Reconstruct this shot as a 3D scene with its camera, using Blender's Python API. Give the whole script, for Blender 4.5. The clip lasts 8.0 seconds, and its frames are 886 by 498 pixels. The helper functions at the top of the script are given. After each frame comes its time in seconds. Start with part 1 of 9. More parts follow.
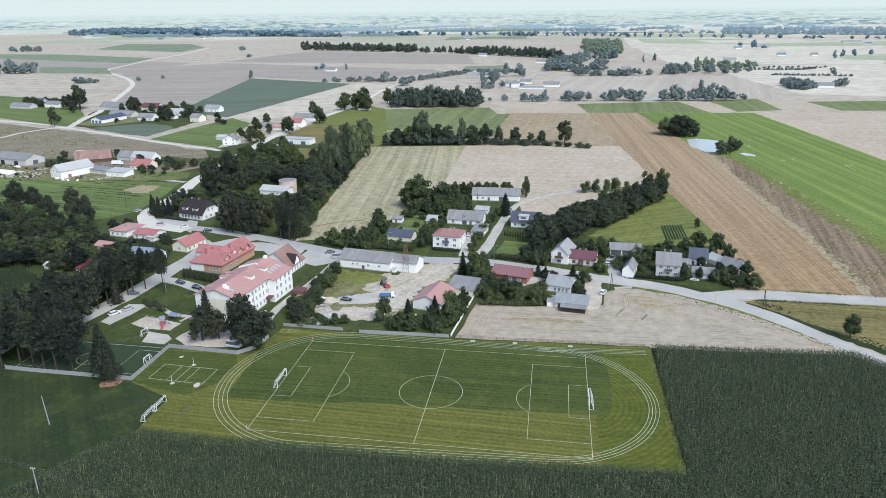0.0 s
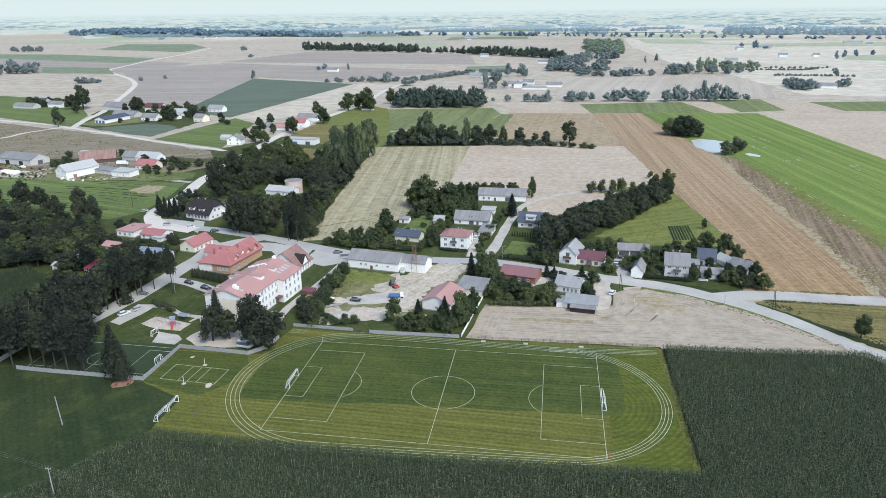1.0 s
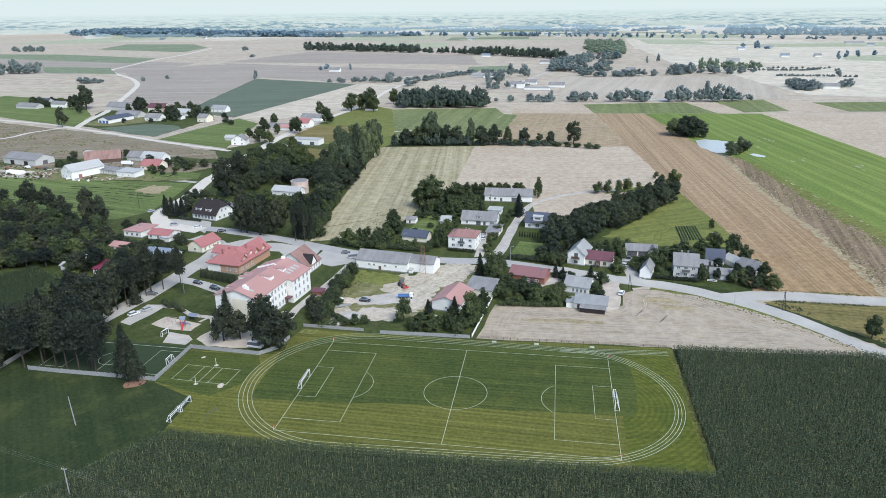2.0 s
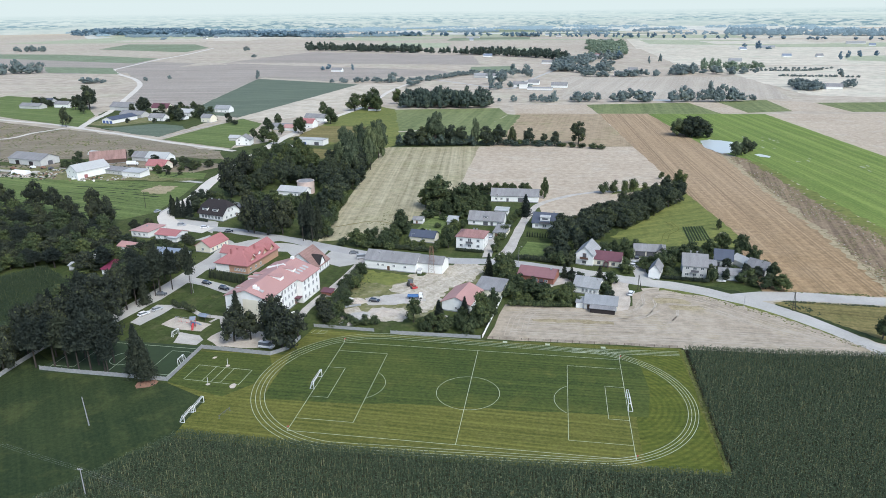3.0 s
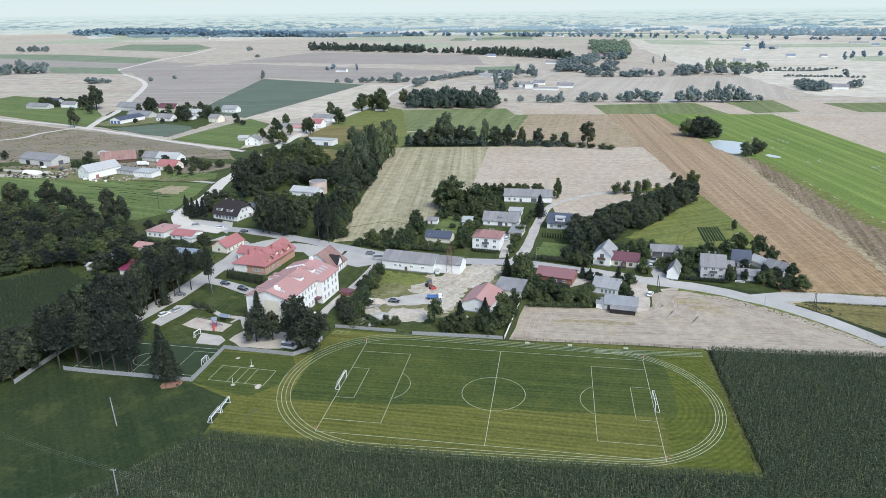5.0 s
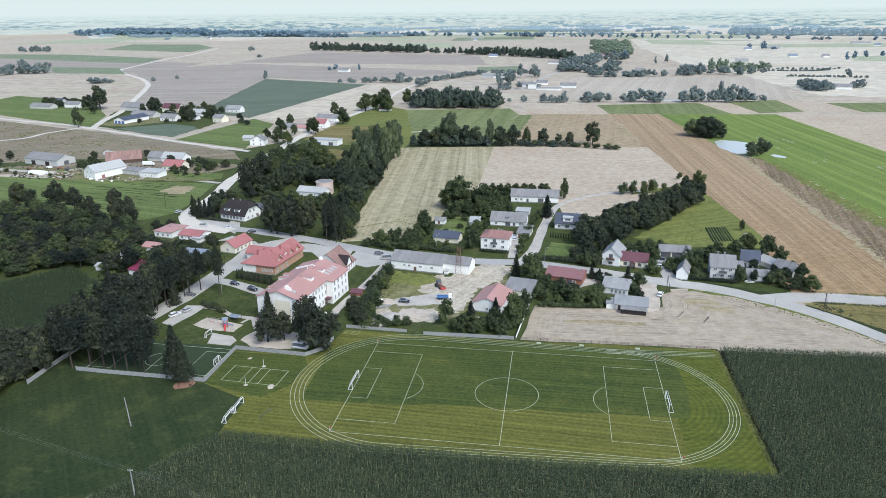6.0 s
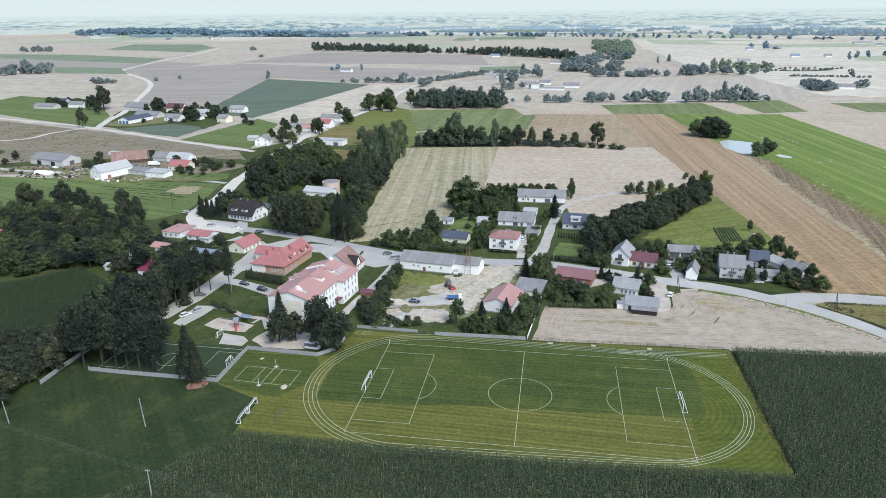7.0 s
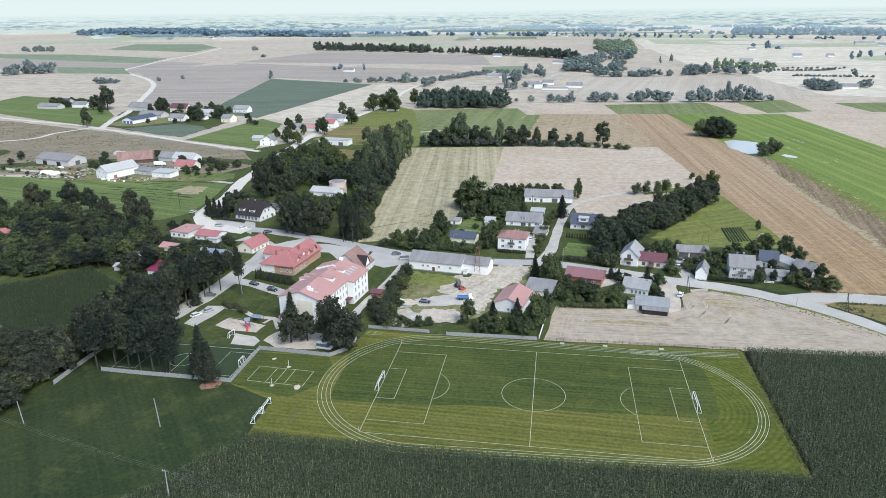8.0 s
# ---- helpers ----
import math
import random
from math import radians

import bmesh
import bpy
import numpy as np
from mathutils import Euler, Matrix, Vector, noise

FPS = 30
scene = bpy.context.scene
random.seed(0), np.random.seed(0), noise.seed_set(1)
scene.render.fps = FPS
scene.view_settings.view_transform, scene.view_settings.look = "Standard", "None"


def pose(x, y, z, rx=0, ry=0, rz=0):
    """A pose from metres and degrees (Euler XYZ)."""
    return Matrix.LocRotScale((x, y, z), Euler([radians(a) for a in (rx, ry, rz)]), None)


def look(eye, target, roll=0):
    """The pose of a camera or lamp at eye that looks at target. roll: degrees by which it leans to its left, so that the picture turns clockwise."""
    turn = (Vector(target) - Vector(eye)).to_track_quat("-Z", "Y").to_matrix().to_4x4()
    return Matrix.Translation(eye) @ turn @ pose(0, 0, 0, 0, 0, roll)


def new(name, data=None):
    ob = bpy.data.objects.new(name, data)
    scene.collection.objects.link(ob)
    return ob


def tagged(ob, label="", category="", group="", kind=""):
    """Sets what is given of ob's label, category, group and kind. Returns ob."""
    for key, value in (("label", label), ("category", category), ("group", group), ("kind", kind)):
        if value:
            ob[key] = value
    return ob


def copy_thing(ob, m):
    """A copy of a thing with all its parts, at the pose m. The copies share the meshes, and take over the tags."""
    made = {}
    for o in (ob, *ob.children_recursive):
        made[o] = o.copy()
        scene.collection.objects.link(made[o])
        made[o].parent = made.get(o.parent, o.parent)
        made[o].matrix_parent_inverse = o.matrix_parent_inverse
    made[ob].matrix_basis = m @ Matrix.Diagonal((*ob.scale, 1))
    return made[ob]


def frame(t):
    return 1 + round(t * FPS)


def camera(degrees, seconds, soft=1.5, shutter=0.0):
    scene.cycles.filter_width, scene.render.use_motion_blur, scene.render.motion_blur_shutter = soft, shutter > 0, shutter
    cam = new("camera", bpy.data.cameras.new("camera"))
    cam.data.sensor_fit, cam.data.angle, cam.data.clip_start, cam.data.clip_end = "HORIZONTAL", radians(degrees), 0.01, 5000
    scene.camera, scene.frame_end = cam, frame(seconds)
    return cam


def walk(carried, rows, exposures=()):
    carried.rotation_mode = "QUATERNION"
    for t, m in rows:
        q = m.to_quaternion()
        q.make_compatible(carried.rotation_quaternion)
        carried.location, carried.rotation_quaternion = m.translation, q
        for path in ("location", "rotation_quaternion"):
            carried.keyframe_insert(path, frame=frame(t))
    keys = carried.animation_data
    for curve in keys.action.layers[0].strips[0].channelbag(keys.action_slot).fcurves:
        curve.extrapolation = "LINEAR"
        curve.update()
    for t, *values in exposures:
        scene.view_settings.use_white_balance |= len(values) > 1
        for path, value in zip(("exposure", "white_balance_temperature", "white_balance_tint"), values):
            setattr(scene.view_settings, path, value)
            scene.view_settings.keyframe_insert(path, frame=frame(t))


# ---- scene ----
# Camera: a drone about 105 m above a village sports ground, sliding to its left.
cam = camera(65.2, 8.0, soft=0.5)
PATH = [
    (0, look((32.27, -173.25, 104.63), (17.07, -79.97, 71.94), -0.70)),
    (1, look((28.77, -173.76, 104.71), (13.57, -80.48, 72.05), -0.67)),
    (2, look((25.24, -174.29, 104.81), (10.03, -81.00, 72.17), -0.65)),
    (3, look((21.67, -174.84, 104.92), (6.45, -81.55, 72.30), -0.63)),
    (4, look((18.07, -175.41, 105.06), (2.83, -82.11, 72.44), -0.62)),
    (5, look((14.44, -175.99, 105.21), (-0.84, -82.70, 72.59), -0.62)),
    (6, look((10.78, -176.58, 105.37), (-4.55, -83.30, 72.74), -0.62)),
    (7, look((7.08, -177.19, 105.55), (-8.30, -83.93, 72.91), -0.63)),
    (8, look((3.35, -177.82, 105.75), (-12.09, -84.58, 73.08), -0.65)),
]
walk(cam, PATH, [(0, 0.55, 5640, 5), (7.9, 0.55, 5640, 5), (8, 0.63, 5690, 5)])

# Light: thin high cloud, soft sun from the right.
SUN_EL, SUN_AZ = radians(48), radians(136)
world = bpy.data.worlds.new("sky")
scene.world = world
world.use_nodes = True
wn = world.node_tree.nodes
sky = wn.new("ShaderNodeTexSky")
sky.sky_type = "NISHITA"
sky.sun_disc = False
sky.sun_elevation, sky.sun_rotation = SUN_EL, SUN_AZ
sky.altitude, sky.air_density, sky.dust_density, sky.ozone_density = 100, 1.0, 4.0, 0.6
wn["Background"].inputs["Strength"].default_value = 0.15
world.node_tree.links.new(sky.outputs["Color"], wn["Background"].inputs["Color"])
sun_data = bpy.data.lights.new("sun", "SUN")
sun_data.energy, sun_data.angle, sun_data.color = 1.35, radians(18), (1.0, 0.95, 0.88)
sun = new("sun", sun_data)
sun.matrix_basis = look((math.sin(SUN_AZ) * math.cos(SUN_EL), math.cos(SUN_AZ) * math.cos(SUN_EL), math.sin(SUN_EL)), (0, 0, 0))


# ---------------------------------------------------------------- materials
def base_mat(name, rough, metal=0.0):
    m = bpy.data.materials.new(name)
    m.use_nodes = True
    nt = m.node_tree
    b = nt.nodes["Principled BSDF"]
    b.inputs["Roughness"].default_value = rough
    b.inputs["Metallic"].default_value = metal
    return m, nt, b


def noise_node(nt, vec, scale, detail=4.0, rough=0.6):
    n = nt.nodes.new("ShaderNodeTexNoise")
    n.inputs["Scale"].default_value = scale
    n.inputs["Detail"].default_value = detail
    n.inputs["Roughness"].default_value = rough
    nt.links.new(vec, n.inputs["Vector"])
    return n.outputs["Fac"]


def ramp(nt, fac, stops):
    r = nt.nodes.new("ShaderNodeValToRGB")
    el = r.color_ramp.elements
    while len(el) < len(stops):
        el.new(0.5)
    for e, (p, c) in zip(el, stops):
        e.position, e.color = p, (*c, 1)
    nt.links.new(fac, r.inputs["Fac"])
    return r.outputs["Color"]


def mix(nt, fac, a, b, mode="MIX"):
    n = nt.nodes.new("ShaderNodeMix")
    n.data_type, n.blend_type = "RGBA", mode
    for i, v in ((0, fac), (6, a), (7, b)):
        if isinstance(v, (int, float)):
            n.inputs[i].default_value = v
        elif isinstance(v, tuple):
            n.inputs[i].default_value = (*v, 1)
        else:
            nt.links.new(v, n.inputs[i])
    return n.outputs[2]


def bumped(nt, b, height, strength, dist):
    n = nt.nodes.new("ShaderNodeBump")
    n.inputs["Strength"].default_value = strength
    n.inputs["Distance"].default_value = dist
    nt.links.new(height, n.inputs["Height"])
    nt.links.new(n.outputs["Normal"], b.inputs["Normal"])


def coords(nt, kind="Position", turn=0.0, scale=(1, 1, 1)):
    if kind == "Position":
        out = nt.nodes.new("ShaderNodeNewGeometry").outputs["Position"]
    else:
        out = nt.nodes.new("ShaderNodeTexCoord").outputs[kind]
    m = nt.nodes.new("ShaderNodeMapping")
    m.inputs["Rotation"].default_value[2] = radians(turn)
    nt.links.new(out, m.inputs["Vector"])
    if scale == (1, 1, 1):
        return m.outputs["Vector"]
    stretch = nt.nodes.new("ShaderNodeMapping")
    stretch.inputs["Scale"].default_value = scale
    nt.links.new(m.outputs["Vector"], stretch.inputs["Vector"])
    return stretch.outputs["Vector"]


def scaled(c, k):
    return tuple(min(1.0, v * k) for v in c)


def plain(name, c, rough=0.7, metal=0.0, var=0.18, scale=0.6, fine=6.0, bump=0.2, kind="Object"):
    """Paint, plaster, concrete and the like: one colour with stains and a fine grain."""
    m, nt, b = base_mat(name, rough, metal)
    v = coords(nt, kind)
    big = ramp(nt, noise_node(nt, v, scale), [(0.3, scaled(c, 1 - var)), (0.7, scaled(c, 1 + var * 0.6))])
    g = noise_node(nt, v, fine)
    col = mix(nt, 0.35, big, ramp(nt, g, [(0.25, scaled(c, 1 - 1.4 * var)), (0.75, scaled(c, 1 + var))]))
    nt.links.new(col, b.inputs["Base Color"])
    bumped(nt, b, g, bump, 0.02)
    return m


def mowing(nt, col, turn, mow, strength):
    """Mowing lines mow[0] metres apart: straight, or in rings about the point mow[1:]."""
    w = nt.nodes.new("ShaderNodeTexWave")
    mp = nt.nodes.new("ShaderNodeMapping")
    if len(mow) > 1:
        w.wave_type, w.rings_direction = "RINGS", "Z"
        mp.inputs["Location"].default_value = (-mow[1], -mow[2], 0)
    else:
        mp.inputs["Rotation"].default_value[2] = radians(turn)
    nt.links.new(nt.nodes.new("ShaderNodeNewGeometry").outputs["Position"], mp.inputs["Vector"])
    w.inputs["Scale"].default_value = 0.314 / mow[0]
    w.inputs["Distortion"].default_value = 3.2
    w.inputs["Detail Scale"].default_value = 0.35
    w.inputs["Detail"].default_value = 3
    nt.links.new(mp.outputs["Vector"], w.inputs["Vector"])
    tone = ramp(nt, w.outputs["Fac"], [(0.15, (0.55, 0.58, 0.5)), (0.5, (1, 1, 1)), (0.9, (1.3, 1.25, 1.2))])
    return mix(nt, strength, col, mix(nt, 1.0, col, tone, "MULTIPLY"))


def field_mat(name, c1, c2, turn, rows=3.0, row_mix=0.35, tram=0.0, tram_c=(0.2, 0.16, 0.11), blotch=0.02, third=None, clump=0.5, mow=None, mow_mix=0.5, grade=None):
    """A field: two colours in blotches, drill or mowing rows along one direction, and tramlines tram metres apart."""
    m, nt, b = base_mat(name, 0.9)
    b.inputs["Specular IOR Level"].default_value = 0.15
    flat = coords(nt, "Position")
    v = coords(nt, "Position", turn)
    n1 = noise_node(nt, flat, blotch, 6, 0.65)
    col = ramp(nt, n1, [(0.40, c1), (0.60, c2)])
    if third:
        n3 = noise_node(nt, flat, blotch * 3.1, 5, 0.7)
        mask = ramp(nt, n3, [(0.52, (0, 0, 0)), (0.66, (1, 1, 1))])
        col = mix(nt, mask, col, third)
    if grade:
        # the colour shifts towards grade[2] along the field, from y = grade[0] to grade[1]
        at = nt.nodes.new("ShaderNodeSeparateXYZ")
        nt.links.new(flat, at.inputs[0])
        graded = nt.nodes.new("ShaderNodeMapRange")
        graded.inputs["From Min"].default_value, graded.inputs["From Max"].default_value = grade[0], grade[1]
        nt.links.new(at.outputs["Y"], graded.inputs["Value"])
        col = mix(nt, graded.outputs["Result"], col, mix(nt, 0.6, col, grade[2]))
    streak = coords(nt, "Position", turn, (1.0, 0.012, 1.0))
    n2 = noise_node(nt, streak, 1.0 / rows, 3, 0.7)
    col = mix(nt, row_mix, col, ramp(nt, n2, [(0.38, scaled(c1, 0.6)), (0.62, scaled(c2, 1.3))]))
    wide = coords(nt, "Position", turn, (1.0, 0.006, 1.0))
    n5 = noise_node(nt, wide, 0.3 / rows, 2, 0.6)
    col = mix(nt, row_mix * 0.6, col, ramp(nt, n5, [(0.36, scaled(c1, 0.7)), (0.5, scaled(c1, 1.05)), (0.64, scaled(c2, 1.25))]))
    n4 = noise_node(nt, flat, clump, 4, 0.8)
    col = mix(nt, 0.3, col, ramp(nt, n4, [(0.38, scaled(c1, 0.5)), (0.62, scaled(c2, 1.4))]))
    if mow:
        col = mowing(nt, col, turn, mow, mow_mix)
    if tram:
        for shift in (0.0, 1.9):
            mp = nt.nodes.new("ShaderNodeMapping")
            mp.inputs["Location"].default_value[0] = shift
            nt.links.new(v, mp.inputs["Vector"])
            w = nt.nodes.new("ShaderNodeTexWave")
            w.inputs["Scale"].default_value = 0.314 / tram
            w.inputs["Distortion"].default_value = 0.25
            w.inputs["Detail Scale"].default_value = 0.2
            nt.links.new(mp.outputs["Vector"], w.inputs["Vector"])
            line = ramp(nt, w.outputs["Fac"], [(0.993, (0, 0, 0)), (0.999, (0.55, 0.55, 0.55))])
            col = mix(nt, line, col, tram_c)
    nt.links.new(col, b.inputs["Base Color"])
    bumped(nt, b, n4, 0.5, 0.3)
    return m


def leaf_mat(name, dark, light, warm, rough=0.75, single=True):
    """Leaves: each clump takes its own tone."""
    m, nt, b = base_mat(name, rough)
    b.inputs["Specular IOR Level"].default_value = 0.15
    g = nt.nodes.new("ShaderNodeNewGeometry")
    o = nt.nodes.new("ShaderNodeObjectInfo")
    isl = ramp(nt, g.outputs["Random Per Island"], [(0.0, dark), (0.75, light), (1.0, warm)])
    tone = ramp(nt, o.outputs["Random"], [(0.0, (0.62, 0.66, 0.7)), (0.5, (0.95, 0.95, 0.95)), (1.0, (1.25, 1.2, 0.95))])
    nt.links.new(mix(nt, 1.0, isl, tone, "MULTIPLY") if single else isl, b.inputs["Base Color"])
    return m


def roof_mat(name, c, rough, pitch=0.35, metal=0.0, var=0.2, axis=0, bump=0.6):
    """Roof sheet or tiles: ribs down the slope, weather stains."""
    m, nt, b = base_mat(name, rough, metal)
    b.inputs["Specular IOR Level"].default_value = 0.22
    v = coords(nt, "Object")
    w = nt.nodes.new("ShaderNodeTexWave")
    w.bands_direction = "XYZ"[axis]
    w.inputs["Scale"].default_value = 0.314 / pitch
    nt.links.new(v, w.inputs["Vector"])
    st = coords(nt, "Object", 0, (1.0, 0.25, 0.25))
    n1 = noise_node(nt, st, 0.5, 5, 0.7)
    n2 = noise_node(nt, v, 3.0, 4, 0.7)
    col = ramp(nt, n1, [(0.25, scaled(c, 1 - 1.3 * var)), (0.6, c), (0.8, scaled(c, 1 + var))])
    col = mix(nt, 0.4, col, ramp(nt, n2, [(0.3, scaled(c, 1 - var)), (0.7, scaled(c, 1 + var))]))
    col = mix(nt, 0.22, col, ramp(nt, w.outputs["Fac"], [(0.0, scaled(c, 0.55)), (0.5, scaled(c, 1.15))]))
    nt.links.new(col, b.inputs["Base Color"])
    bumped(nt, b, w.outputs["Fac"], bump, 0.03)
    return m


STUBBLE = field_mat("stubble_pale", (0.36, 0.31, 0.24), (0.435, 0.38, 0.305), 78, 12, 0.22, blotch=0.003, third=(0.38, 0.37, 0.26), clump=0.05)
M_BASE = STUBBLE
M_LAWN = field_mat("mown_grass", (0.056, 0.078, 0.013), (0.105, 0.116, 0.02), 80, 1.1, 0.4, blotch=0.08, third=(0.14, 0.13, 0.026), clump=0.7, mow=(1.6, 40, 0), mow_mix=0.3)
M_LAWN_DARK = field_mat("mown_grass_dark", (0.025, 0.047, 0.013), (0.084, 0.10, 0.023), 90, 0.9, 0.4, blotch=0.032, third=(0.125, 0.125, 0.03), clump=0.9, mow=(1.5,), mow_mix=0.18)
M_LAWN_TAN = field_mat("mown_grass_dry", (0.066, 0.080, 0.016), (0.146, 0.142, 0.033), 92, 0.8, 0.5, blotch=0.04, third=(0.165, 0.158, 0.05), clump=0.9, mow=(1.7,), mow_mix=0.2)
M_MEADOW = field_mat("meadow_grass", (0.017, 0.030, 0.012), (0.041, 0.055, 0.019), -40, 1.2, 0.25, blotch=0.03, third=(0.082, 0.092, 0.030), clump=0.9)
M_GARDEN = field_mat("garden_grass", (0.032, 0.050, 0.014), (0.068, 0.082, 0.024), 0, 3, 0.35, blotch=0.05, third=(0.13, 0.12, 0.06), clump=0.5)
M_EARTH = field_mat("corn_earth", (0.03, 0.028, 0.016), (0.05, 0.045, 0.02), 0, 1, 0.2)
M_STUB_V = field_mat("stubble_village", (0.285, 0.24, 0.18), (0.38, 0.325, 0.25), 84, 1.6, 0.2, blotch=0.03, third=(0.31, 0.26, 0.155), clump=0.2)
M_STUB_Y = field_mat("stubble_grassy", (0.238, 0.216, 0.125), (0.37, 0.33, 0.222), -6, 2.2, 0.55, blotch=0.012, third=(0.17, 0.20, 0.06), clump=0.2)
M_YEL = field_mat("weedy_field", (0.115, 0.105, 0.035), (0.215, 0.18, 0.075), 95, 2.0, 0.5, blotch=0.03, third=(0.085, 0.10, 0.03), clump=0.5, mow=(2.6,), mow_mix=0.22)
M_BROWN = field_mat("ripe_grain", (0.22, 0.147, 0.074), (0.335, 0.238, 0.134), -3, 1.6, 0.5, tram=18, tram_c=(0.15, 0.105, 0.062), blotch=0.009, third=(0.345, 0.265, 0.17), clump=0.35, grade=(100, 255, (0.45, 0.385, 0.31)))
M_BROWN2 = field_mat("brown_field", (0.27, 0.21, 0.13), (0.34, 0.27, 0.18), 5, 3, 0.25, blotch=0.01, third=(0.20, 0.20, 0.09), clump=0.15)
M_GREEN = field_mat("young_green", (0.105, 0.16, 0.034), (0.185, 0.232, 0.058), -8, 3, 0.6, tram=15, tram_c=(0.10, 0.12, 0.035), blotch=0.014, third=(0.26, 0.265, 0.10), clump=0.6)
M_SOIL = field_mat("weedy_soil", (0.115, 0.083, 0.055), (0.27, 0.205, 0.135), 10, 1.5, 0.5, blotch=0.05, third=(0.17, 0.17, 0.05), clump=0.45)
M_GREEN2 = field_mat("far_green", (0.12, 0.148, 0.058), (0.185, 0.205, 0.09), 3, 4, 0.5, blotch=0.01, clump=0.15)
M_CORN_FAR = field_mat("far_corn", (0.085, 0.108, 0.078), (0.135, 0.160, 0.112), 70, 3, 0.6, blotch=0.012, third=(0.165, 0.18, 0.125), clump=0.5)
M_ROSY = field_mat("stubble_rosy", (0.37, 0.308, 0.228), (0.44, 0.37, 0.283), 84, 2.2, 0.15, blotch=0.015, third=(0.445, 0.395, 0.32), clump=0.25)
M_STUB_PINK = field_mat("far_stubble_rosy", (0.262, 0.23, 0.194), (0.335, 0.297, 0.252), 80, 6, 0.4, blotch=0.008, third=(0.38, 0.345, 0.295), clump=0.3)
M_FALLOW = field_mat("fallow_field", (0.14, 0.122, 0.078), (0.27, 0.222, 0.165), 62, 3, 0.5, blotch=0.03, third=(0.13, 0.155, 0.06), clump=0.55)
M_TANFAR = field_mat("tan_far_stubble", (0.36, 0.315, 0.25), (0.425, 0.38, 0.31), 12, 6, 0.25, blotch=0.007, third=(0.42, 0.39, 0.32), clump=0.3)
M_TRACK = plain("pressed_straw", (0.395, 0.345, 0.275), 0.95, var=0.3, scale=0.3, kind="Position")
M_PALE = field_mat("pale_far_field", (0.41, 0.36, 0.275), (0.48, 0.43, 0.345), 75, 10, 0.16, blotch=0.004, clump=0.05)
M_ASPHALT = plain("light_asphalt", (0.405, 0.388, 0.352), 0.85, var=0.22, scale=0.10, fine=1.6, kind="Position")
M_ROAD = plain("pale_country_road", (0.55, 0.512, 0.445), 0.9, var=0.16, scale=0.05, fine=0.9, kind="Position")
M_GRAVEL = plain("pale_gravel", (0.43, 0.40, 0.355), 0.95, var=0.32, scale=0.2, fine=2.0, kind="Position")
M_SAND = plain("sand", (0.46, 0.405, 0.335), 0.95, var=0.32, scale=0.25, fine=2.0, kind="Position")
M_YARD = field_mat("worn_yard", (0.085, 0.10, 0.032), (0.20, 0.185, 0.085), 30, 2, 0.35, blotch=0.09, third=(0.37, 0.33, 0.27), clump=0.6)
M_LINE = plain("white_line", (0.42, 0.46, 0.33), 0.8, var=0.45, scale=0.35, kind="Position")
# water: reflected bright sky is painted in as a pale base colour
M_WATER, nt_, b_ = base_mat("pond_water_sky_pale", 0.3)
b_.inputs["Base Color"].default_value = (0.47, 0.49, 0.46, 1)
bumped(nt_, b_, noise_node(nt_, coords(nt_), 0.8), 0.04, 0.05)
M_BARK = plain("bark", (0.05, 0.042, 0.034), 0.9, var=0.3, scale=1.5, fine=8)
M_LEAF = leaf_mat("leaves", (0.036, 0.050, 0.027), (0.064, 0.084, 0.037), (0.105, 0.118, 0.050))
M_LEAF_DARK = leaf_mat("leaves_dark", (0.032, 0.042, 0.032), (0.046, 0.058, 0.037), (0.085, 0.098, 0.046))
M_LEAF_PARK = leaf_mat("leaves_park", (0.030, 0.036, 0.028), (0.042, 0.050, 0.034), (0.10, 0.11, 0.05))
M_LEAF_PALE = leaf_mat("leaves_grey_green", (0.055, 0.074, 0.042), (0.092, 0.115, 0.066), (0.12, 0.14, 0.08))
M_NEEDLE = leaf_mat("needles", (0.022, 0.029, 0.024), (0.030, 0.038, 0.030), (0.046, 0.055, 0.038))
# distant leaves: the blue of the hazy air is put into their colour
M_LEAF_FAR_HAZED = leaf_mat("leaves_far_hazed", (0.085, 0.138, 0.18), (0.12, 0.178, 0.222), (0.165, 0.225, 0.25), single=False)
M_CORN = leaf_mat("corn_leaves", (0.032, 0.048, 0.027), (0.064, 0.086, 0.045), (0.14, 0.155, 0.088), single=False)
M_TASSEL = leaf_mat("corn_tassels", (0.12, 0.13, 0.06), (0.17, 0.175, 0.085), (0.28, 0.27, 0.15), single=False)
M_WHITE = plain("white_plaster", (0.78, 0.78, 0.75), 0.85, var=0.10)
M_CREAM = plain("cream_plaster", (0.72, 0.68, 0.55), 0.85, var=0.10)
M_GREY_W = plain("grey_plaster", (0.50, 0.50, 0.48), 0.9, var=0.15)
M_ORANGE_W = plain("terracotta_plaster", (0.44, 0.27, 0.18), 0.85, var=0.12)
M_BRICK_W = plain("brick_wall", (0.30, 0.13, 0.09), 0.9, var=0.2)
M_WOOD_W = plain("dark_boards", (0.10, 0.07, 0.05), 0.85, var=0.3)
M_CONCRETE = plain("concrete", (0.30, 0.305, 0.31), 0.9, var=0.45, scale=0.7)
M_R_RED = roof_mat("roof_red", (0.345, 0.15, 0.145), 0.6, 0.35)
M_R_PINK = roof_mat("roof_faded_red", (0.40, 0.235, 0.21), 0.55, 0.5, var=0.14)
M_R_MAROON = roof_mat("roof_maroon", (0.135, 0.062, 0.075), 0.6, 0.4)
M_R_RUST = roof_mat("roof_rusty", (0.275, 0.175, 0.15), 0.75, 0.8, var=0.6)
M_R_WORN = roof_mat("roof_worn_red", (0.285, 0.165, 0.15), 0.7, 0.5, var=0.5)
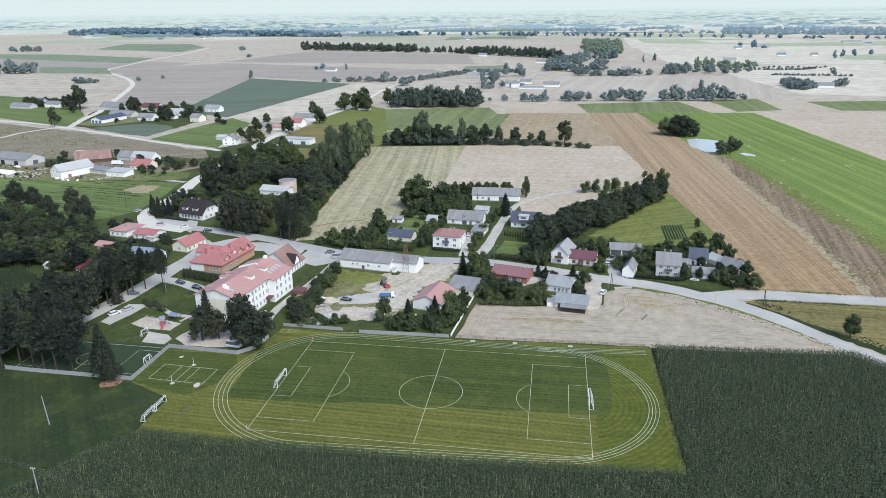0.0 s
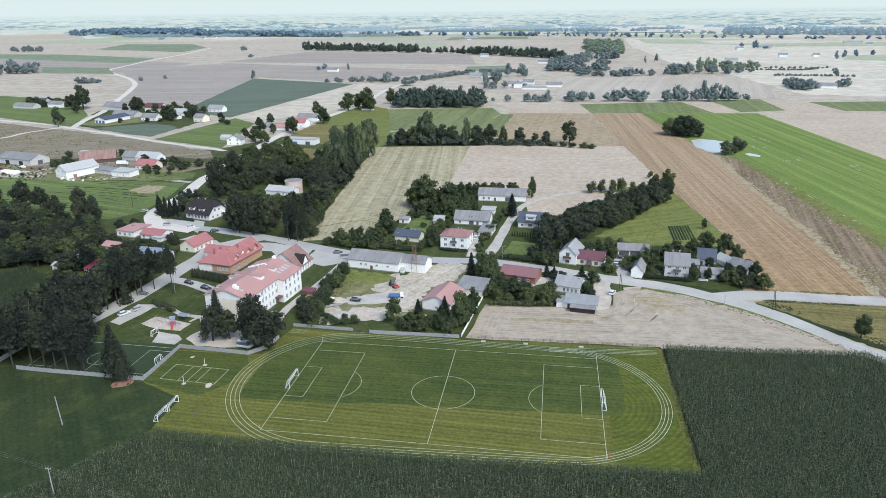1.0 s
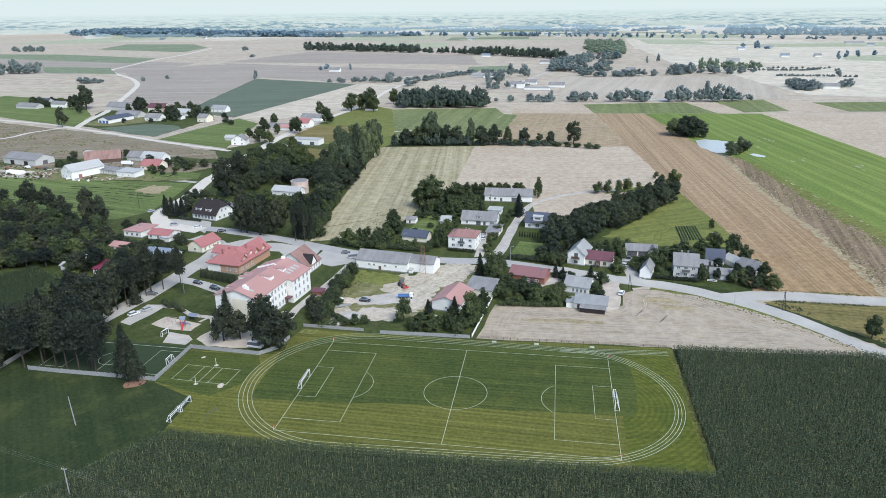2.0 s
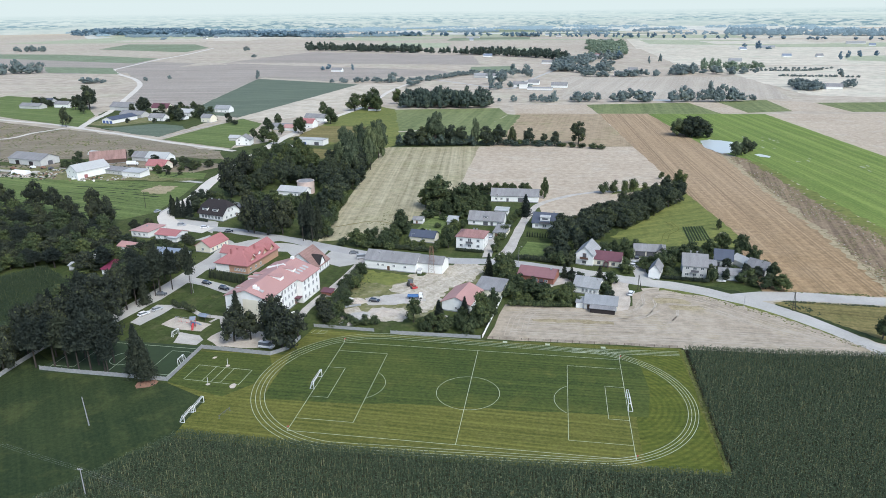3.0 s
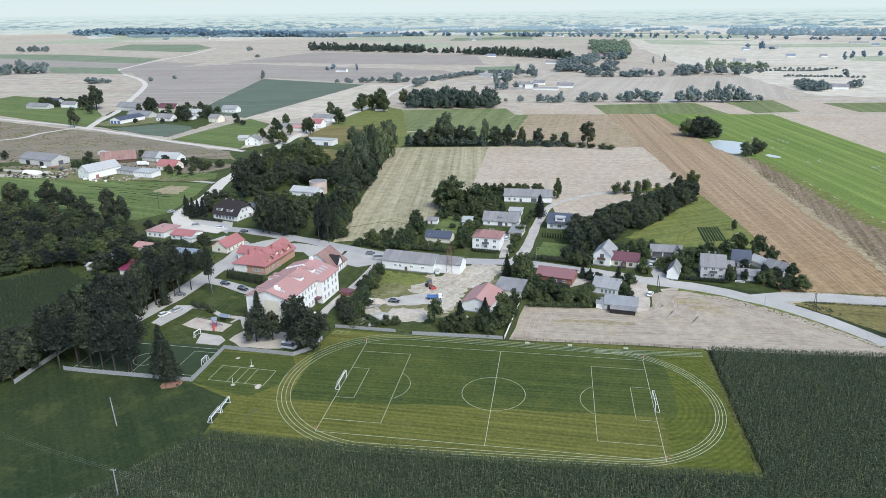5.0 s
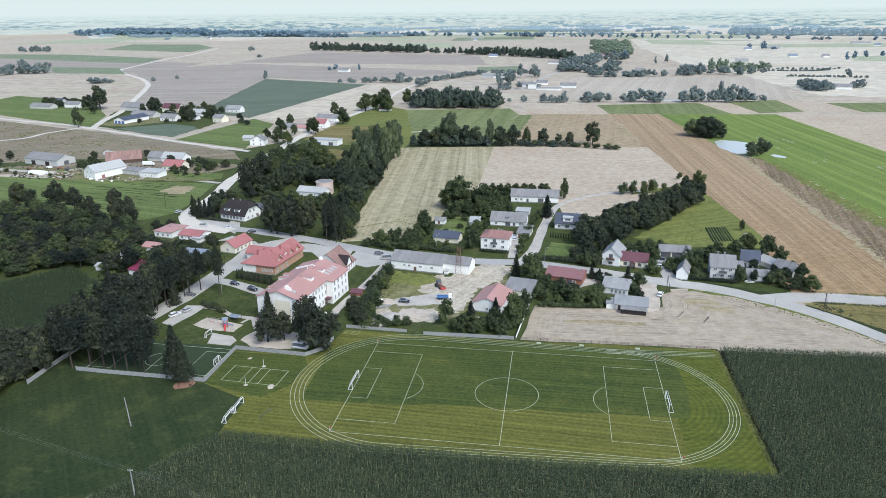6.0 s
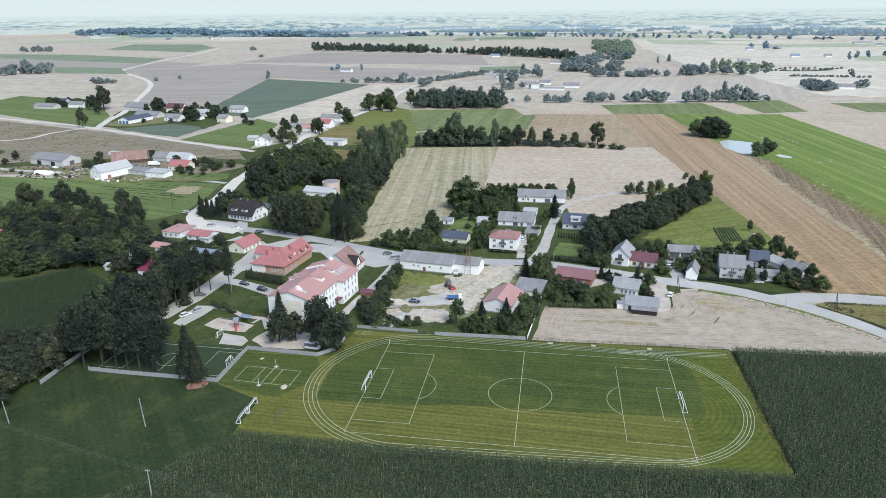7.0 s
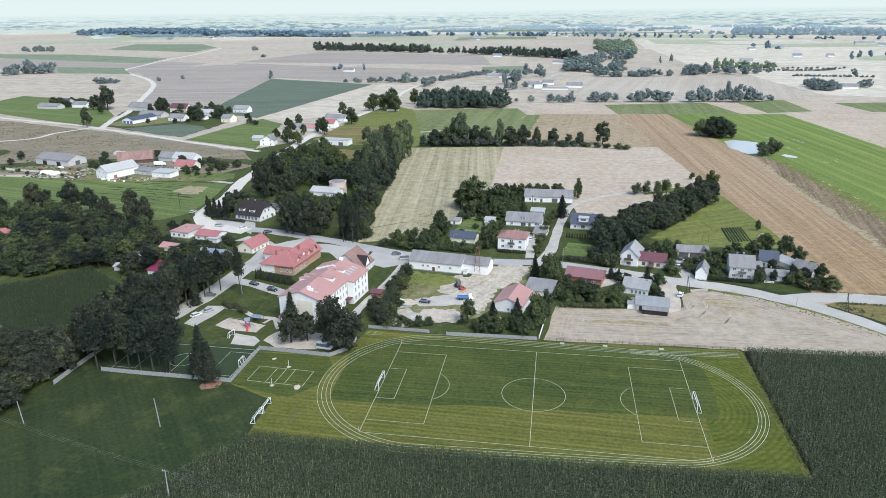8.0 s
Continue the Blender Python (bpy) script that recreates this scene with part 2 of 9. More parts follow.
M_R_GREY = roof_mat("roof_grey_cement", (0.235, 0.232, 0.232), 0.9, 0.3, var=0.42, bump=0.3)
M_R_PALE = roof_mat("roof_pale_sheet", (0.40, 0.405, 0.395), 0.65, 0.35, var=0.2, bump=0.3)
M_R_DARK = roof_mat("roof_dark_brown", (0.035, 0.03, 0.03), 0.8, 0.4)
M_R_BLUE = roof_mat("roof_slate_blue", (0.075, 0.087, 0.118), 0.6, 0.4)
M_GLASS, nt_, b_ = base_mat("window_glass", 0.12)
b_.inputs["Base Color"].default_value = (0.12, 0.13, 0.14, 1)
M_FRAME = plain("white_frame", (0.75, 0.75, 0.73), 0.5, var=0.05)
M_BROWN_F = plain("brown_frame", (0.12, 0.07, 0.045), 0.6, var=0.1)
M_STEEL = plain("white_steel", (0.74, 0.75, 0.74), 0.4, var=0.08)
M_DOOR = plain("door_brown", (0.14, 0.08, 0.05), 0.6, var=0.15)
M_DOOR_BLUE = plain("door_blue", (0.07, 0.12, 0.30), 0.5, var=0.1)
M_DOOR_GREY = plain("door_grey", (0.10, 0.10, 0.11), 0.6, var=0.15)
M_RUBBER = plain("rubber", (0.03, 0.03, 0.03), 0.8, var=0.1)
M_RUST = plain("rusty_steel", (0.22, 0.12, 0.08), 0.8, var=0.3)
M_NET = plain("goal_net", (0.6, 0.6, 0.58), 0.9, var=0.1)
M_RED_P = plain("red_paint", (0.42, 0.05, 0.05), 0.5, var=0.1)
M_BLUE_P = plain("blue_paint", (0.08, 0.17, 0.36), 0.5, var=0.1)
M_STONE = plain("rubble", (0.42, 0.40, 0.36), 0.95, var=0.3, scale=1.0)
M_PINKISH = plain("pink_concrete", (0.55, 0.44, 0.38), 0.9, var=0.12)
M_YGRASS = field_mat("yellow_meadow", (0.098, 0.122, 0.032), (0.175, 0.182, 0.052), 60, 2.0, 0.4, blotch=0.03, third=(0.075, 0.10, 0.025), clump=0.3)
# far green crops, their colour paled as haze would
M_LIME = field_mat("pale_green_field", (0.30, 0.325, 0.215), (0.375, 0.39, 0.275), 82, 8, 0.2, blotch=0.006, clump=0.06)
M_COURT = plain("green_court", (0.024, 0.042, 0.013), 0.95, var=0.3, scale=0.15, kind="Position")
# middle-distance leaves, lightened and blued in colour to imitate haze
M_LEAF_MID_HAZED = leaf_mat("leaves_middle_hazed", (0.098, 0.128, 0.132), (0.145, 0.178, 0.170), (0.20, 0.23, 0.195), single=False)
M_PASTURE = field_mat("pasture_grass", (0.075, 0.112, 0.032), (0.15, 0.182, 0.06), 104, 2.4, 0.6, blotch=0.035, third=(0.22, 0.215, 0.12), clump=0.6, mow=(3.4,), mow_mix=0.16)
M_CORN_DARK = leaf_mat("corn_leaves_dark", (0.027, 0.042, 0.023), (0.046, 0.066, 0.034), (0.08, 0.10, 0.05), single=False)
M_DRYBAND = field_mat("dry_weeds", (0.25, 0.205, 0.115), (0.345, 0.295, 0.19), 86, 1.2, 0.4, blotch=0.12, third=(0.36, 0.315, 0.235), clump=0.5)
# plain near the horizon: distance haze is painted into the field colour
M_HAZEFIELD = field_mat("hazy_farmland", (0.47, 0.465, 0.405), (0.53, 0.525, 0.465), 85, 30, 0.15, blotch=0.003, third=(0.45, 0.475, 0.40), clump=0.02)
M_STRAW = plain("straw_rows", (0.385, 0.335, 0.26), 0.95, var=0.3, scale=0.4, kind="Position")
M_R_LIGHT = roof_mat("roof_light_sheet", (0.29, 0.295, 0.295), 0.75, 0.35, var=0.35, bump=0.3)
M_R_DULL = roof_mat("roof_dull_red", (0.225, 0.12, 0.125), 0.7, 0.4, var=0.15)
# copse leaves carry a slight blue haze tint in their colour
M_COPSE = leaf_mat("leaves_copse", (0.040, 0.057, 0.050), (0.058, 0.077, 0.060), (0.08, 0.098, 0.066), single=False)
M_DRY = plain("dry_silt", (0.265, 0.285, 0.165), 0.95, var=0.4, scale=0.3, kind="Position")
M_R_HAZE = roof_mat("roof_blue_grey", (0.20, 0.235, 0.29), 0.7, 0.4, var=0.2)
M_R_CRIMSON = roof_mat("roof_crimson", (0.20, 0.042, 0.085), 0.55, 0.35, var=0.12)
# haze painted on the leaves: blue-grey colours plus a faint blue emission
M_LEAF_HAZE_GLOW = leaf_mat("leaves_haze_glow", (0.085, 0.115, 0.13), (0.10, 0.13, 0.145), (0.12, 0.15, 0.155), single=False)
M_LEAF_HAZE_GLOW.node_tree.nodes["Principled BSDF"].inputs["Emission Color"].default_value = (0.62, 0.78, 0.86, 1)
M_LEAF_HAZE_GLOW.node_tree.nodes["Principled BSDF"].inputs["Emission Strength"].default_value = 0.17
M_LEAF_MIST_GLOW = leaf_mat("leaves_mist_glow", (0.085, 0.11, 0.12), (0.10, 0.125, 0.135), (0.12, 0.14, 0.145), single=False)
M_LEAF_MIST_GLOW.node_tree.nodes["Principled BSDF"].inputs["Emission Color"].default_value = (0.62, 0.78, 0.86, 1)
M_LEAF_MIST_GLOW.node_tree.nodes["Principled BSDF"].inputs["Emission Strength"].default_value = 0.30
# far stubble with the bright haze of the sunward side mixed into its colour
M_STUB_HAZED = field_mat("haze_paled_stubble", (0.46, 0.415, 0.325), (0.54, 0.495, 0.40), 96, 12, 0.16, blotch=0.004, third=(0.42, 0.43, 0.33), clump=0.04)
# far green, lightened in colour to suit the haze
M_SAGE = field_mat("sage_far_field", (0.15, 0.185, 0.11), (0.20, 0.235, 0.15), 8, 6, 0.3, blotch=0.008, clump=0.08)
M_STREET = plain("grey_asphalt", (0.36, 0.352, 0.335), 0.85, var=0.2, scale=0.10, fine=1.6, kind="Position")
M_WEED = leaf_mat("weeds", (0.075, 0.085, 0.026), (0.13, 0.135, 0.045), (0.21, 0.19, 0.09), single=False)
M_WEEDY = field_mat("weedy_fallow", (0.165, 0.145, 0.098), (0.255, 0.215, 0.158), 62, 3, 0.5, blotch=0.045, third=(0.115, 0.155, 0.05), clump=1.0)
M_GRIT = field_mat("trampled_grit", (0.33, 0.29, 0.215), (0.50, 0.45, 0.37), 30, 1.6, 0.3, blotch=0.10, third=(0.19, 0.18, 0.085), clump=0.6)
M_LEAF_YOUNG = leaf_mat("leaves_young", (0.12, 0.16, 0.115), (0.17, 0.215, 0.145), (0.21, 0.25, 0.16), single=False)


# ---------------------------------------------------------------- building helpers
from mathutils import geometry

BLOCKS, ROADS = [], []


def is_free(x, y, gap=1.2, front=1.2):
    """Whether a tree may stand at x, y: clear of houses and roads."""
    for hx, hy, c, s, L, D in BLOCKS:
        u, v = (x - hx) * c + (y - hy) * s, -(x - hx) * s + (y - hy) * c
        if -gap < u < L + gap and -front < v < D + gap:
            return False
    for line, w in ROADS:
        for p in line:
            if (p.x - x) ** 2 + (p.y - y) ** 2 < (w / 2 + gap) ** 2:
                return False
    return True

def mesh_from(name, verts, faces, material):
    me = bpy.data.meshes.new(name)
    me.from_pydata([tuple(v) for v in verts], [], [tuple(f) for f in faces])
    me.materials.append(material)
    me.update()
    return me


def child(name, me, parent, label="", loc=(0, 0, 0), turn=0.0):
    ob = new(name, me)
    ob.parent = parent
    ob.matrix_basis = pose(*loc, 0, 0, turn)
    if label:
        ob["label"] = label
    return ob


def part(name, bm, material, parent, label="", loc=(0, 0, 0), turn=0.0):
    me = bpy.data.meshes.new(name)
    bmesh.ops.recalc_face_normals(bm, faces=bm.faces[:])
    bm.to_mesh(me)
    bm.free()
    me.materials.append(material)
    return child(name, me, parent, label, loc, turn)


def box(bm, x0, y0, z0, x1, y1, z1):
    v = [bm.verts.new((x, y, z)) for z in (z0, z1) for y in (y0, y1) for x in (x0, x1)]
    for f in ((0, 1, 3, 2), (4, 6, 7, 5), (0, 4, 5, 1), (1, 5, 7, 3), (3, 7, 6, 2), (2, 6, 4, 0)):
        bm.faces.new([v[i] for i in f])


def prism(bm, profile, a, b, axis="x"):
    """A profile of (across, z) pushed from a to b along x, or along y."""
    put = (lambda s, p: (s, p[0], p[1])) if axis == "x" else (lambda s, p: (p[0], s, p[1]))
    lo = [bm.verts.new(put(a, p)) for p in profile]
    hi = [bm.verts.new(put(b, p)) for p in profile]
    n = len(profile)
    bm.faces.new(lo)
    bm.faces.new(hi[::-1])
    for i in range(n):
        bm.faces.new((lo[i], lo[(i + 1) % n], hi[(i + 1) % n], hi[i]))


def tube(bm, a, b, r0, r1=None, n=6):
    a, b = Vector(a), Vector(b)
    r1 = r0 if r1 is None else r1
    q = (b - a).to_track_quat("Z", "Y")
    rings = []
    for p, r in ((a, r0), (b, r1)):
        rings.append([bm.verts.new(p + q @ Vector((r * math.cos(k * math.tau / n), r * math.sin(k * math.tau / n), 0))) for k in range(n)])
    for k in range(n):
        bm.faces.new((rings[0][k], rings[0][(k + 1) % n], rings[1][(k + 1) % n], rings[1][k]))
    bm.faces.new(rings[0][::-1])
    bm.faces.new(rings[1])


def thing(name, label, category, m, group=""):
    ob = new(name)
    ob.empty_display_size = 0.5
    ob.matrix_basis = m
    return tagged(ob, label, category, group)


def smooth_line(pts, step=6.0):
    """A line that bends softly through the given corners."""
    p = [Vector((*q, 0)) for q in pts]
    p = [p[0] * 2 - p[1]] + p + [p[-1] * 2 - p[-2]]
    out = []
    for i in range(1, len(p) - 2):
        n = max(2, int((p[i + 1] - p[i]).length / step))
        for k in range(n):
            t = k / n
            out.append(0.5 * (2 * p[i] + (p[i + 1] - p[i - 1]) * t + (2 * p[i - 1] - 5 * p[i] + 4 * p[i + 1] - p[i + 2]) * t * t
                              + (3 * p[i] - p[i - 1] - 3 * p[i + 1] + p[i + 2]) * t ** 3))
    return out + [p[-2]]


def strip(name, label, category, pts, width, z, material, step=6.0, ragged=0.12, kind="structure"):
    """A road or a path along a line, its edges a little uneven."""
    rnd = random.Random(len(label) + int(abs(pts[0][0]) * 7))
    line = smooth_line(pts, step)
    if name in ("road", "path"):
        ROADS.append((smooth_line(pts, 2.0), max(width) if isinstance(width, tuple) else width))
    verts, faces = [], []
    for i, p in enumerate(line):
        d = (line[min(i + 1, len(line) - 1)] - line[max(i - 1, 0)]).normalized()
        side = Vector((-d.y, d.x, 0))
        w = width[0] + (width[1] - width[0]) * i / (len(line) - 1) if isinstance(width, tuple) else width
        a, b = p + side * w * (0.5 + rnd.uniform(-1, 1) * ragged / 2), p - side * w * (0.5 + rnd.uniform(-1, 1) * ragged / 2)
        verts += [(a.x, a.y, z), (b.x, b.y, z)]
        if i:
            faces.append((2 * i - 2, 2 * i - 1, 2 * i + 1, 2 * i))
    ob = new(name, mesh_from(name, verts, faces, material))
    return tagged(ob, label, category, kind=kind)


def inside(poly, x, y):
    """Which of the points (numpy arrays) lie in the polygon."""
    hit = np.zeros(len(x), bool)
    n = len(poly)
    for i in range(n):
        (x0, y0), (x1, y1) = poly[i], poly[(i + 1) % n]
        if y0 != y1:
            hit ^= ((y0 > y) != (y1 > y)) & (x < (x1 - x0) * (y - y0) / (y1 - y0) + x0)
    return hit


LAYER = [0]


def field(label, category, poly, z, material, wobble=0.6, name="ground", step=9.0):
    """A sheet of ground with a slightly wandering edge."""
    rnd = random.Random(int(abs(poly[0][0]) * 13 + abs(poly[0][1])))
    if z >= 0.05 and math.hypot(*poly[0]) > 320:
        LAYER[0] += 1
        z = 0.05 + 0.004 * LAYER[0]
    verts = []
    for i, a in enumerate(poly):
        b = poly[(i + 1) % len(poly)]
        n = max(1, int(math.dist(a, b) / step))
        for k in range(n):
            t = k / n
            w = wobble if k else 0
            verts.append((a[0] + (b[0] - a[0]) * t + rnd.uniform(-w, w), a[1] + (b[1] - a[1]) * t + rnd.uniform(-w, w), z))
    flat = [Vector(v) for v in verts]
    faces = []
    for i, j, k in geometry.tessellate_polygon([flat]):
        up = (flat[j] - flat[i]).cross(flat[k] - flat[i]).z
        faces.append((i, j, k) if up > 0 else (i, k, j))
    me = bpy.data.meshes.new(name)
    me.from_pydata(verts, [], faces)
    me.materials.append(material)
    return tagged(new(name, me), label, category, kind="structure")


# ---- houses
WINDOWS = {}


def window_meshes(w, h, frame_m):
    key = (round(w, 2), round(h, 2), frame_m.name)
    if key not in WINDOWS:
        bm = bmesh.new()
        t = 0.09
        xs, zs = (-w / 2, -w / 2 + t, -0.04, 0.04, w / 2 - t, w / 2), (0, t, h - t, h)
        grid = [[bm.verts.new((x, -0.08, z)) for z in zs] for x in xs]
        cells = [bm.faces.new((grid[i][j], grid[i + 1][j], grid[i + 1][j + 1], grid[i][j + 1])) for i in range(5) for j in range(3) if not (j == 1 and i in (1, 3))]
        back = bmesh.ops.extrude_face_region(bm, geom=cells)
        bmesh.ops.translate(bm, verts=[v for v in back["geom"] if isinstance(v, bmesh.types.BMVert)], vec=(0, 0.1, 0))
        bmesh.ops.recalc_face_normals(bm, faces=bm.faces[:])
        fr = bpy.data.meshes.new("window")
        bm.to_mesh(fr)
        bm.free()
        fr.materials.append(frame_m)
        out = [fr]
        for nm, size, m_ in (("pane", (-(w / 2 - t - 0.04) / 2, -0.03, t, (w / 2 - t - 0.04) / 2, 0.006, h - t), M_GLASS), ("window_sill", (-w / 2 - 0.08, -0.16, -0.08, w / 2 + 0.08, 0.0, -0.005), M_CONCRETE), ("pane", (-w / 2 + t, -0.03, t, w / 2 - t, 0.006, h - t), M_GLASS)):
            bm = bmesh.new()
            box(bm, *size)
            bmesh.ops.recalc_face_normals(bm, faces=bm.faces[:])
            pm = bpy.data.meshes.new(nm)
            bm.to_mesh(pm)
            bm.free()
            pm.materials.append(m_)
            out.append(pm)
        WINDOWS[key] = tuple(out)
    return WINDOWS[key]


def add_window(parent, face, u, z, w, h, L, D, frame_m, off=0.0):
    fr, pa, sill, whole = window_meshes(w, h, frame_m)
    loc, turn = {"f": ((u, -off, z), 0), "b": ((u, D + off, z), 180), "l": ((-off, u, z), -90), "r": ((L + off, u, z), 90)}[face]
    ob = child("window", fr, parent, "", loc, turn)
    child("pane", pa, ob, "", (-(w / 2 - 0.05) / 2, 0, 0))
    child("pane", pa, ob, "", ((w / 2 - 0.05) / 2, 0, 0))
    child("window_sill", sill, ob)


def add_door(parent, face, u, w, h, L, D, material, name="door", label="", off=0.0):
    bm = bmesh.new()
    box(bm, -w / 2, -0.05, 0, w / 2, 0.02, h)
    for k in range(2):
        z0 = 0.15 + k * (h - 0.1) / 2
        box(bm, -w / 2 + 0.12, -0.07, z0, w / 2 - 0.12, -0.04, z0 + (h - 0.5) / 2)
    loc, turn = {"f": ((u, -off, 0), 0), "b": ((u, D + off, 0), 180), "l": ((-off, u, 0), -90), "r": ((L + off, u, 0), 90)}[face]
    return part(name, bm, material, parent, label, loc, turn)


def roof_geo(bm, kind, L, D, eave, ridge, over, t=0.2, cut=0.0):
    """Roof slabs with thickness and overhang. kind: gable (ridge along x), gable_y, hip, mono, flat."""
    o = over
    if kind in ("gable", "gable_y"):
        W = D if kind == "gable" else L
        slope = (ridge - eave) / (W / 2)
        drop = slope * o
        pts = [(-o, eave - drop), (W / 2, ridge), (W + o, eave - drop)]
        prof = [(a, z + 0.02) for a, z in pts] + [(a, z + t) for a, z in reversed(pts)]
        S = L if kind == "gable" else D
        prism(bm, prof, -o, S + o, "x" if kind == "gable" else "y")
    elif kind == "half":
        drop, mid, c = (ridge - eave) / (D / 2) * o, (eave + ridge) / 2, cut or 2.4
        shells = []
        for dz in (t, 0.02):
            e = [bm.verts.new((x, y, eave - drop + dz)) for x, y in ((-o, -o), (L + o, -o), (L + o, D + o), (-o, D + o))]
            h = [bm.verts.new((x, y, mid + dz)) for x, y in ((-o, D * 0.25), (L + o, D * 0.25), (L + o, D * 0.75), (-o, D * 0.75))]
            r = [bm.verts.new((x, D / 2, ridge + dz)) for x in (c, L - c)]
            for f in ((e[0], e[1], h[1], r[1], r[0], h[0]), (e[2], e[3], h[3], r[0], r[1], h[2]), (h[1], h[2], r[1]), (h[3], h[0], r[0])):
                bm.faces.new(f if dz == t else f[::-1])
            shells.append((e[0], e[1], h[1], h[2], e[2], e[3], h[3], h[0]))
        for i in range(8):
            bm.faces.new((shells[1][i], shells[1][(i + 1) % 8], shells[0][(i + 1) % 8], shells[0][i]))
    elif kind == "hip":
        cutx = min(D / 2, L / 2) if not cut else cut
        if L >= D:
            r0, r1 = (cutx, D / 2), (L - cutx, D / 2)
        else:
            r0, r1 = (L / 2, cutx), (L / 2, D - cutx)
        base = [(-o, -o), (L + o, -o), (L + o, D + o), (-o, D + o)]
        lo = [bm.verts.new((x, y, eave - 0.08)) for x, y in base]
        hi = [bm.verts.new((x, y, eave + 0.1)) for x, y in base]
        a, b = bm.verts.new((*r0, ridge)), bm.verts.new((*r1, ridge))
        bm.faces.new(lo[::-1])
        for i in range(4):
            bm.faces.new((lo[i], lo[(i + 1) % 4], hi[(i + 1) % 4], hi[i]))
        if L >= D:
            for f in ((hi[0], hi[1], b, a), (hi[1], hi[2], b), (hi[2], hi[3], a, b), (hi[3], hi[0], a)):
                bm.faces.new(f)
        else:
            for f in ((hi[0], hi[1], a), (hi[1], hi[2], b, a), (hi[2], hi[3], b), (hi[3], hi[0], a, b)):
                bm.faces.new(f)
    elif kind == "mono":
        pts = [(-o, eave), (D + o, ridge)]
        prism(bm, [pts[0], pts[1], (pts[1][0], ridge + t), (pts[0][0], eave + t)], -o, L + o, "x")
    else:
        box(bm, -o, -o, eave, L + o, D + o, eave + 0.25)


def house(name, label, category, x, y, ang, L, D, eave, ridge, kind, wall_m, roof_m, wins=(), doors=(), chims=(), over=0.45,
          frame_m=None, group="", roof_label="", cut=0.0):
    """A building with its front-left corner at x, y; the front runs L metres towards ang degrees, and D is its depth.
    wins: (face, z, w, h, count, from, to); doors: (face, u, w, h, material); chims: (u, v, height over the ridge)."""
    ob = thing(name, label, category, pose(x, y, 0, 0, 0, ang), group)
    BLOCKS.append((x, y, math.cos(radians(ang)), math.sin(radians(ang)), L, D))
    frame_m = frame_m or M_FRAME
    bm = bmesh.new()
    if kind == "gable":
        prism(bm, [(0, 0), (D, 0), (D, eave), (D / 2, ridge), (0, eave)], 0, L, "x")
    elif kind == "half":
        mid = (eave + ridge) / 2
        prism(bm, [(0, 0), (D, 0), (D, eave), (D * 0.75, mid), (D * 0.25, mid), (0, eave)], 0, L, "x")
    elif kind == "gable_y":
        prism(bm, [(0, 0), (L, 0), (L, eave), (L / 2, ridge), (0, eave)], 0, D, "y")
    elif kind == "mono":
        prism(bm, [(0, 0), (D, 0), (D, ridge), (0, eave)], 0, L, "x")
    else:
        box(bm, 0, 0, 0, L, D, eave)
    wall = part("wall", bm, wall_m, ob)
    bm = bmesh.new()
    box(bm, -0.06, -0.06, 0, L + 0.06, D + 0.06, 0.4)
    part("plinth", bm, M_CONCRETE, ob)
    bm = bmesh.new()
    roof_geo(bm, kind, L, D, eave, ridge, over, cut=cut)
    part("roof", bm, roof_m, ob, roof_label)
    for face, z, w, h, n, a, b in wins:
        for k in range(n):
            u = a if n == 1 else a + (b - a) * k / (n - 1)
            add_window(ob, face, u, z, w, h, L, D, frame_m)
    for face, u, w, h, m in doors:
        add_door(ob, face, u, w, h, L, D, m, "garage_door" if w > 1.8 else "door")
    for u, v, h in chims:
        bm = bmesh.new()
        box(bm, u - 0.3, v - 0.25, eave, u + 0.3, v + 0.25, ridge + h)
        box(bm, u - 0.36, v - 0.31, ridge + h, u + 0.36, v + 0.31, ridge + h + 0.1)
        part("chimney", bm, M_CONCRETE, ob)
    return ob


# ---- trees
def crown_mesh(name, rng, blobs, n, size, material, core=0.72, squash=1.0, fine=1):
    """Leaf clumps over a set of lumps (centre, radius), with a darker inner body of the same leaves."""
    V, F = [], []
    rad = np.array([b[3] for b in blobs])
    share = rad ** 2 / (rad ** 2).sum()
    for (cx, cy, cz, r), s in zip(blobs, share):
        k = max(6, int(n * s))
        d = rng.normal(size=(k, 3))
        d /= np.linalg.norm(d, axis=1)[:, None]
        d[:, 2] = np.where(d[:, 2] < -0.45, -d[:, 2], d[:, 2])
        p = np.array([cx, cy, cz]) + d * r * rng.uniform(0.72, 1.12, (k, 1)) * np.array([1, 1, squash])
        nrm = d + rng.normal(size=(k, 3)) * 0.55
        nrm /= np.linalg.norm(nrm, axis=1)[:, None]
        t = np.cross(nrm, rng.normal(size=(k, 3)))
        t /= np.linalg.norm(t, axis=1)[:, None]
        u = np.cross(nrm, t)
        s1 = size * rng.uniform(0.55, 1.25, (k, 1))
        s2 = size * rng.uniform(0.4, 0.9, (k, 1))
        for q in range(k):
            i = len(V)
            V += [p[q] - t[q] * s1[q] - u[q] * s2[q] * 0.6, p[q] + u[q] * s2[q] * 1.2 + nrm[q] * size * 0.15, p[q] + t[q] * s1[q] - u[q] * s2[q] * 0.6]
            F.append((i, i + 1, i + 2))
        bm = bmesh.new()
        bmesh.ops.create_icosphere(bm, subdivisions=fine, radius=r * core)
        i = len(V)
        for v in bm.verts:
            w = np.array(v.co) * rng.uniform(0.8, 1.15) * np.array([1, 1, squash])
            V.append(np.array([cx, cy, cz]) + w)
        bm.verts.index_update()
        for f in bm.faces:
            F.append(tuple(i + v.index for v in f.verts))
        bm.free()
    return mesh_from(name, V, F, material)


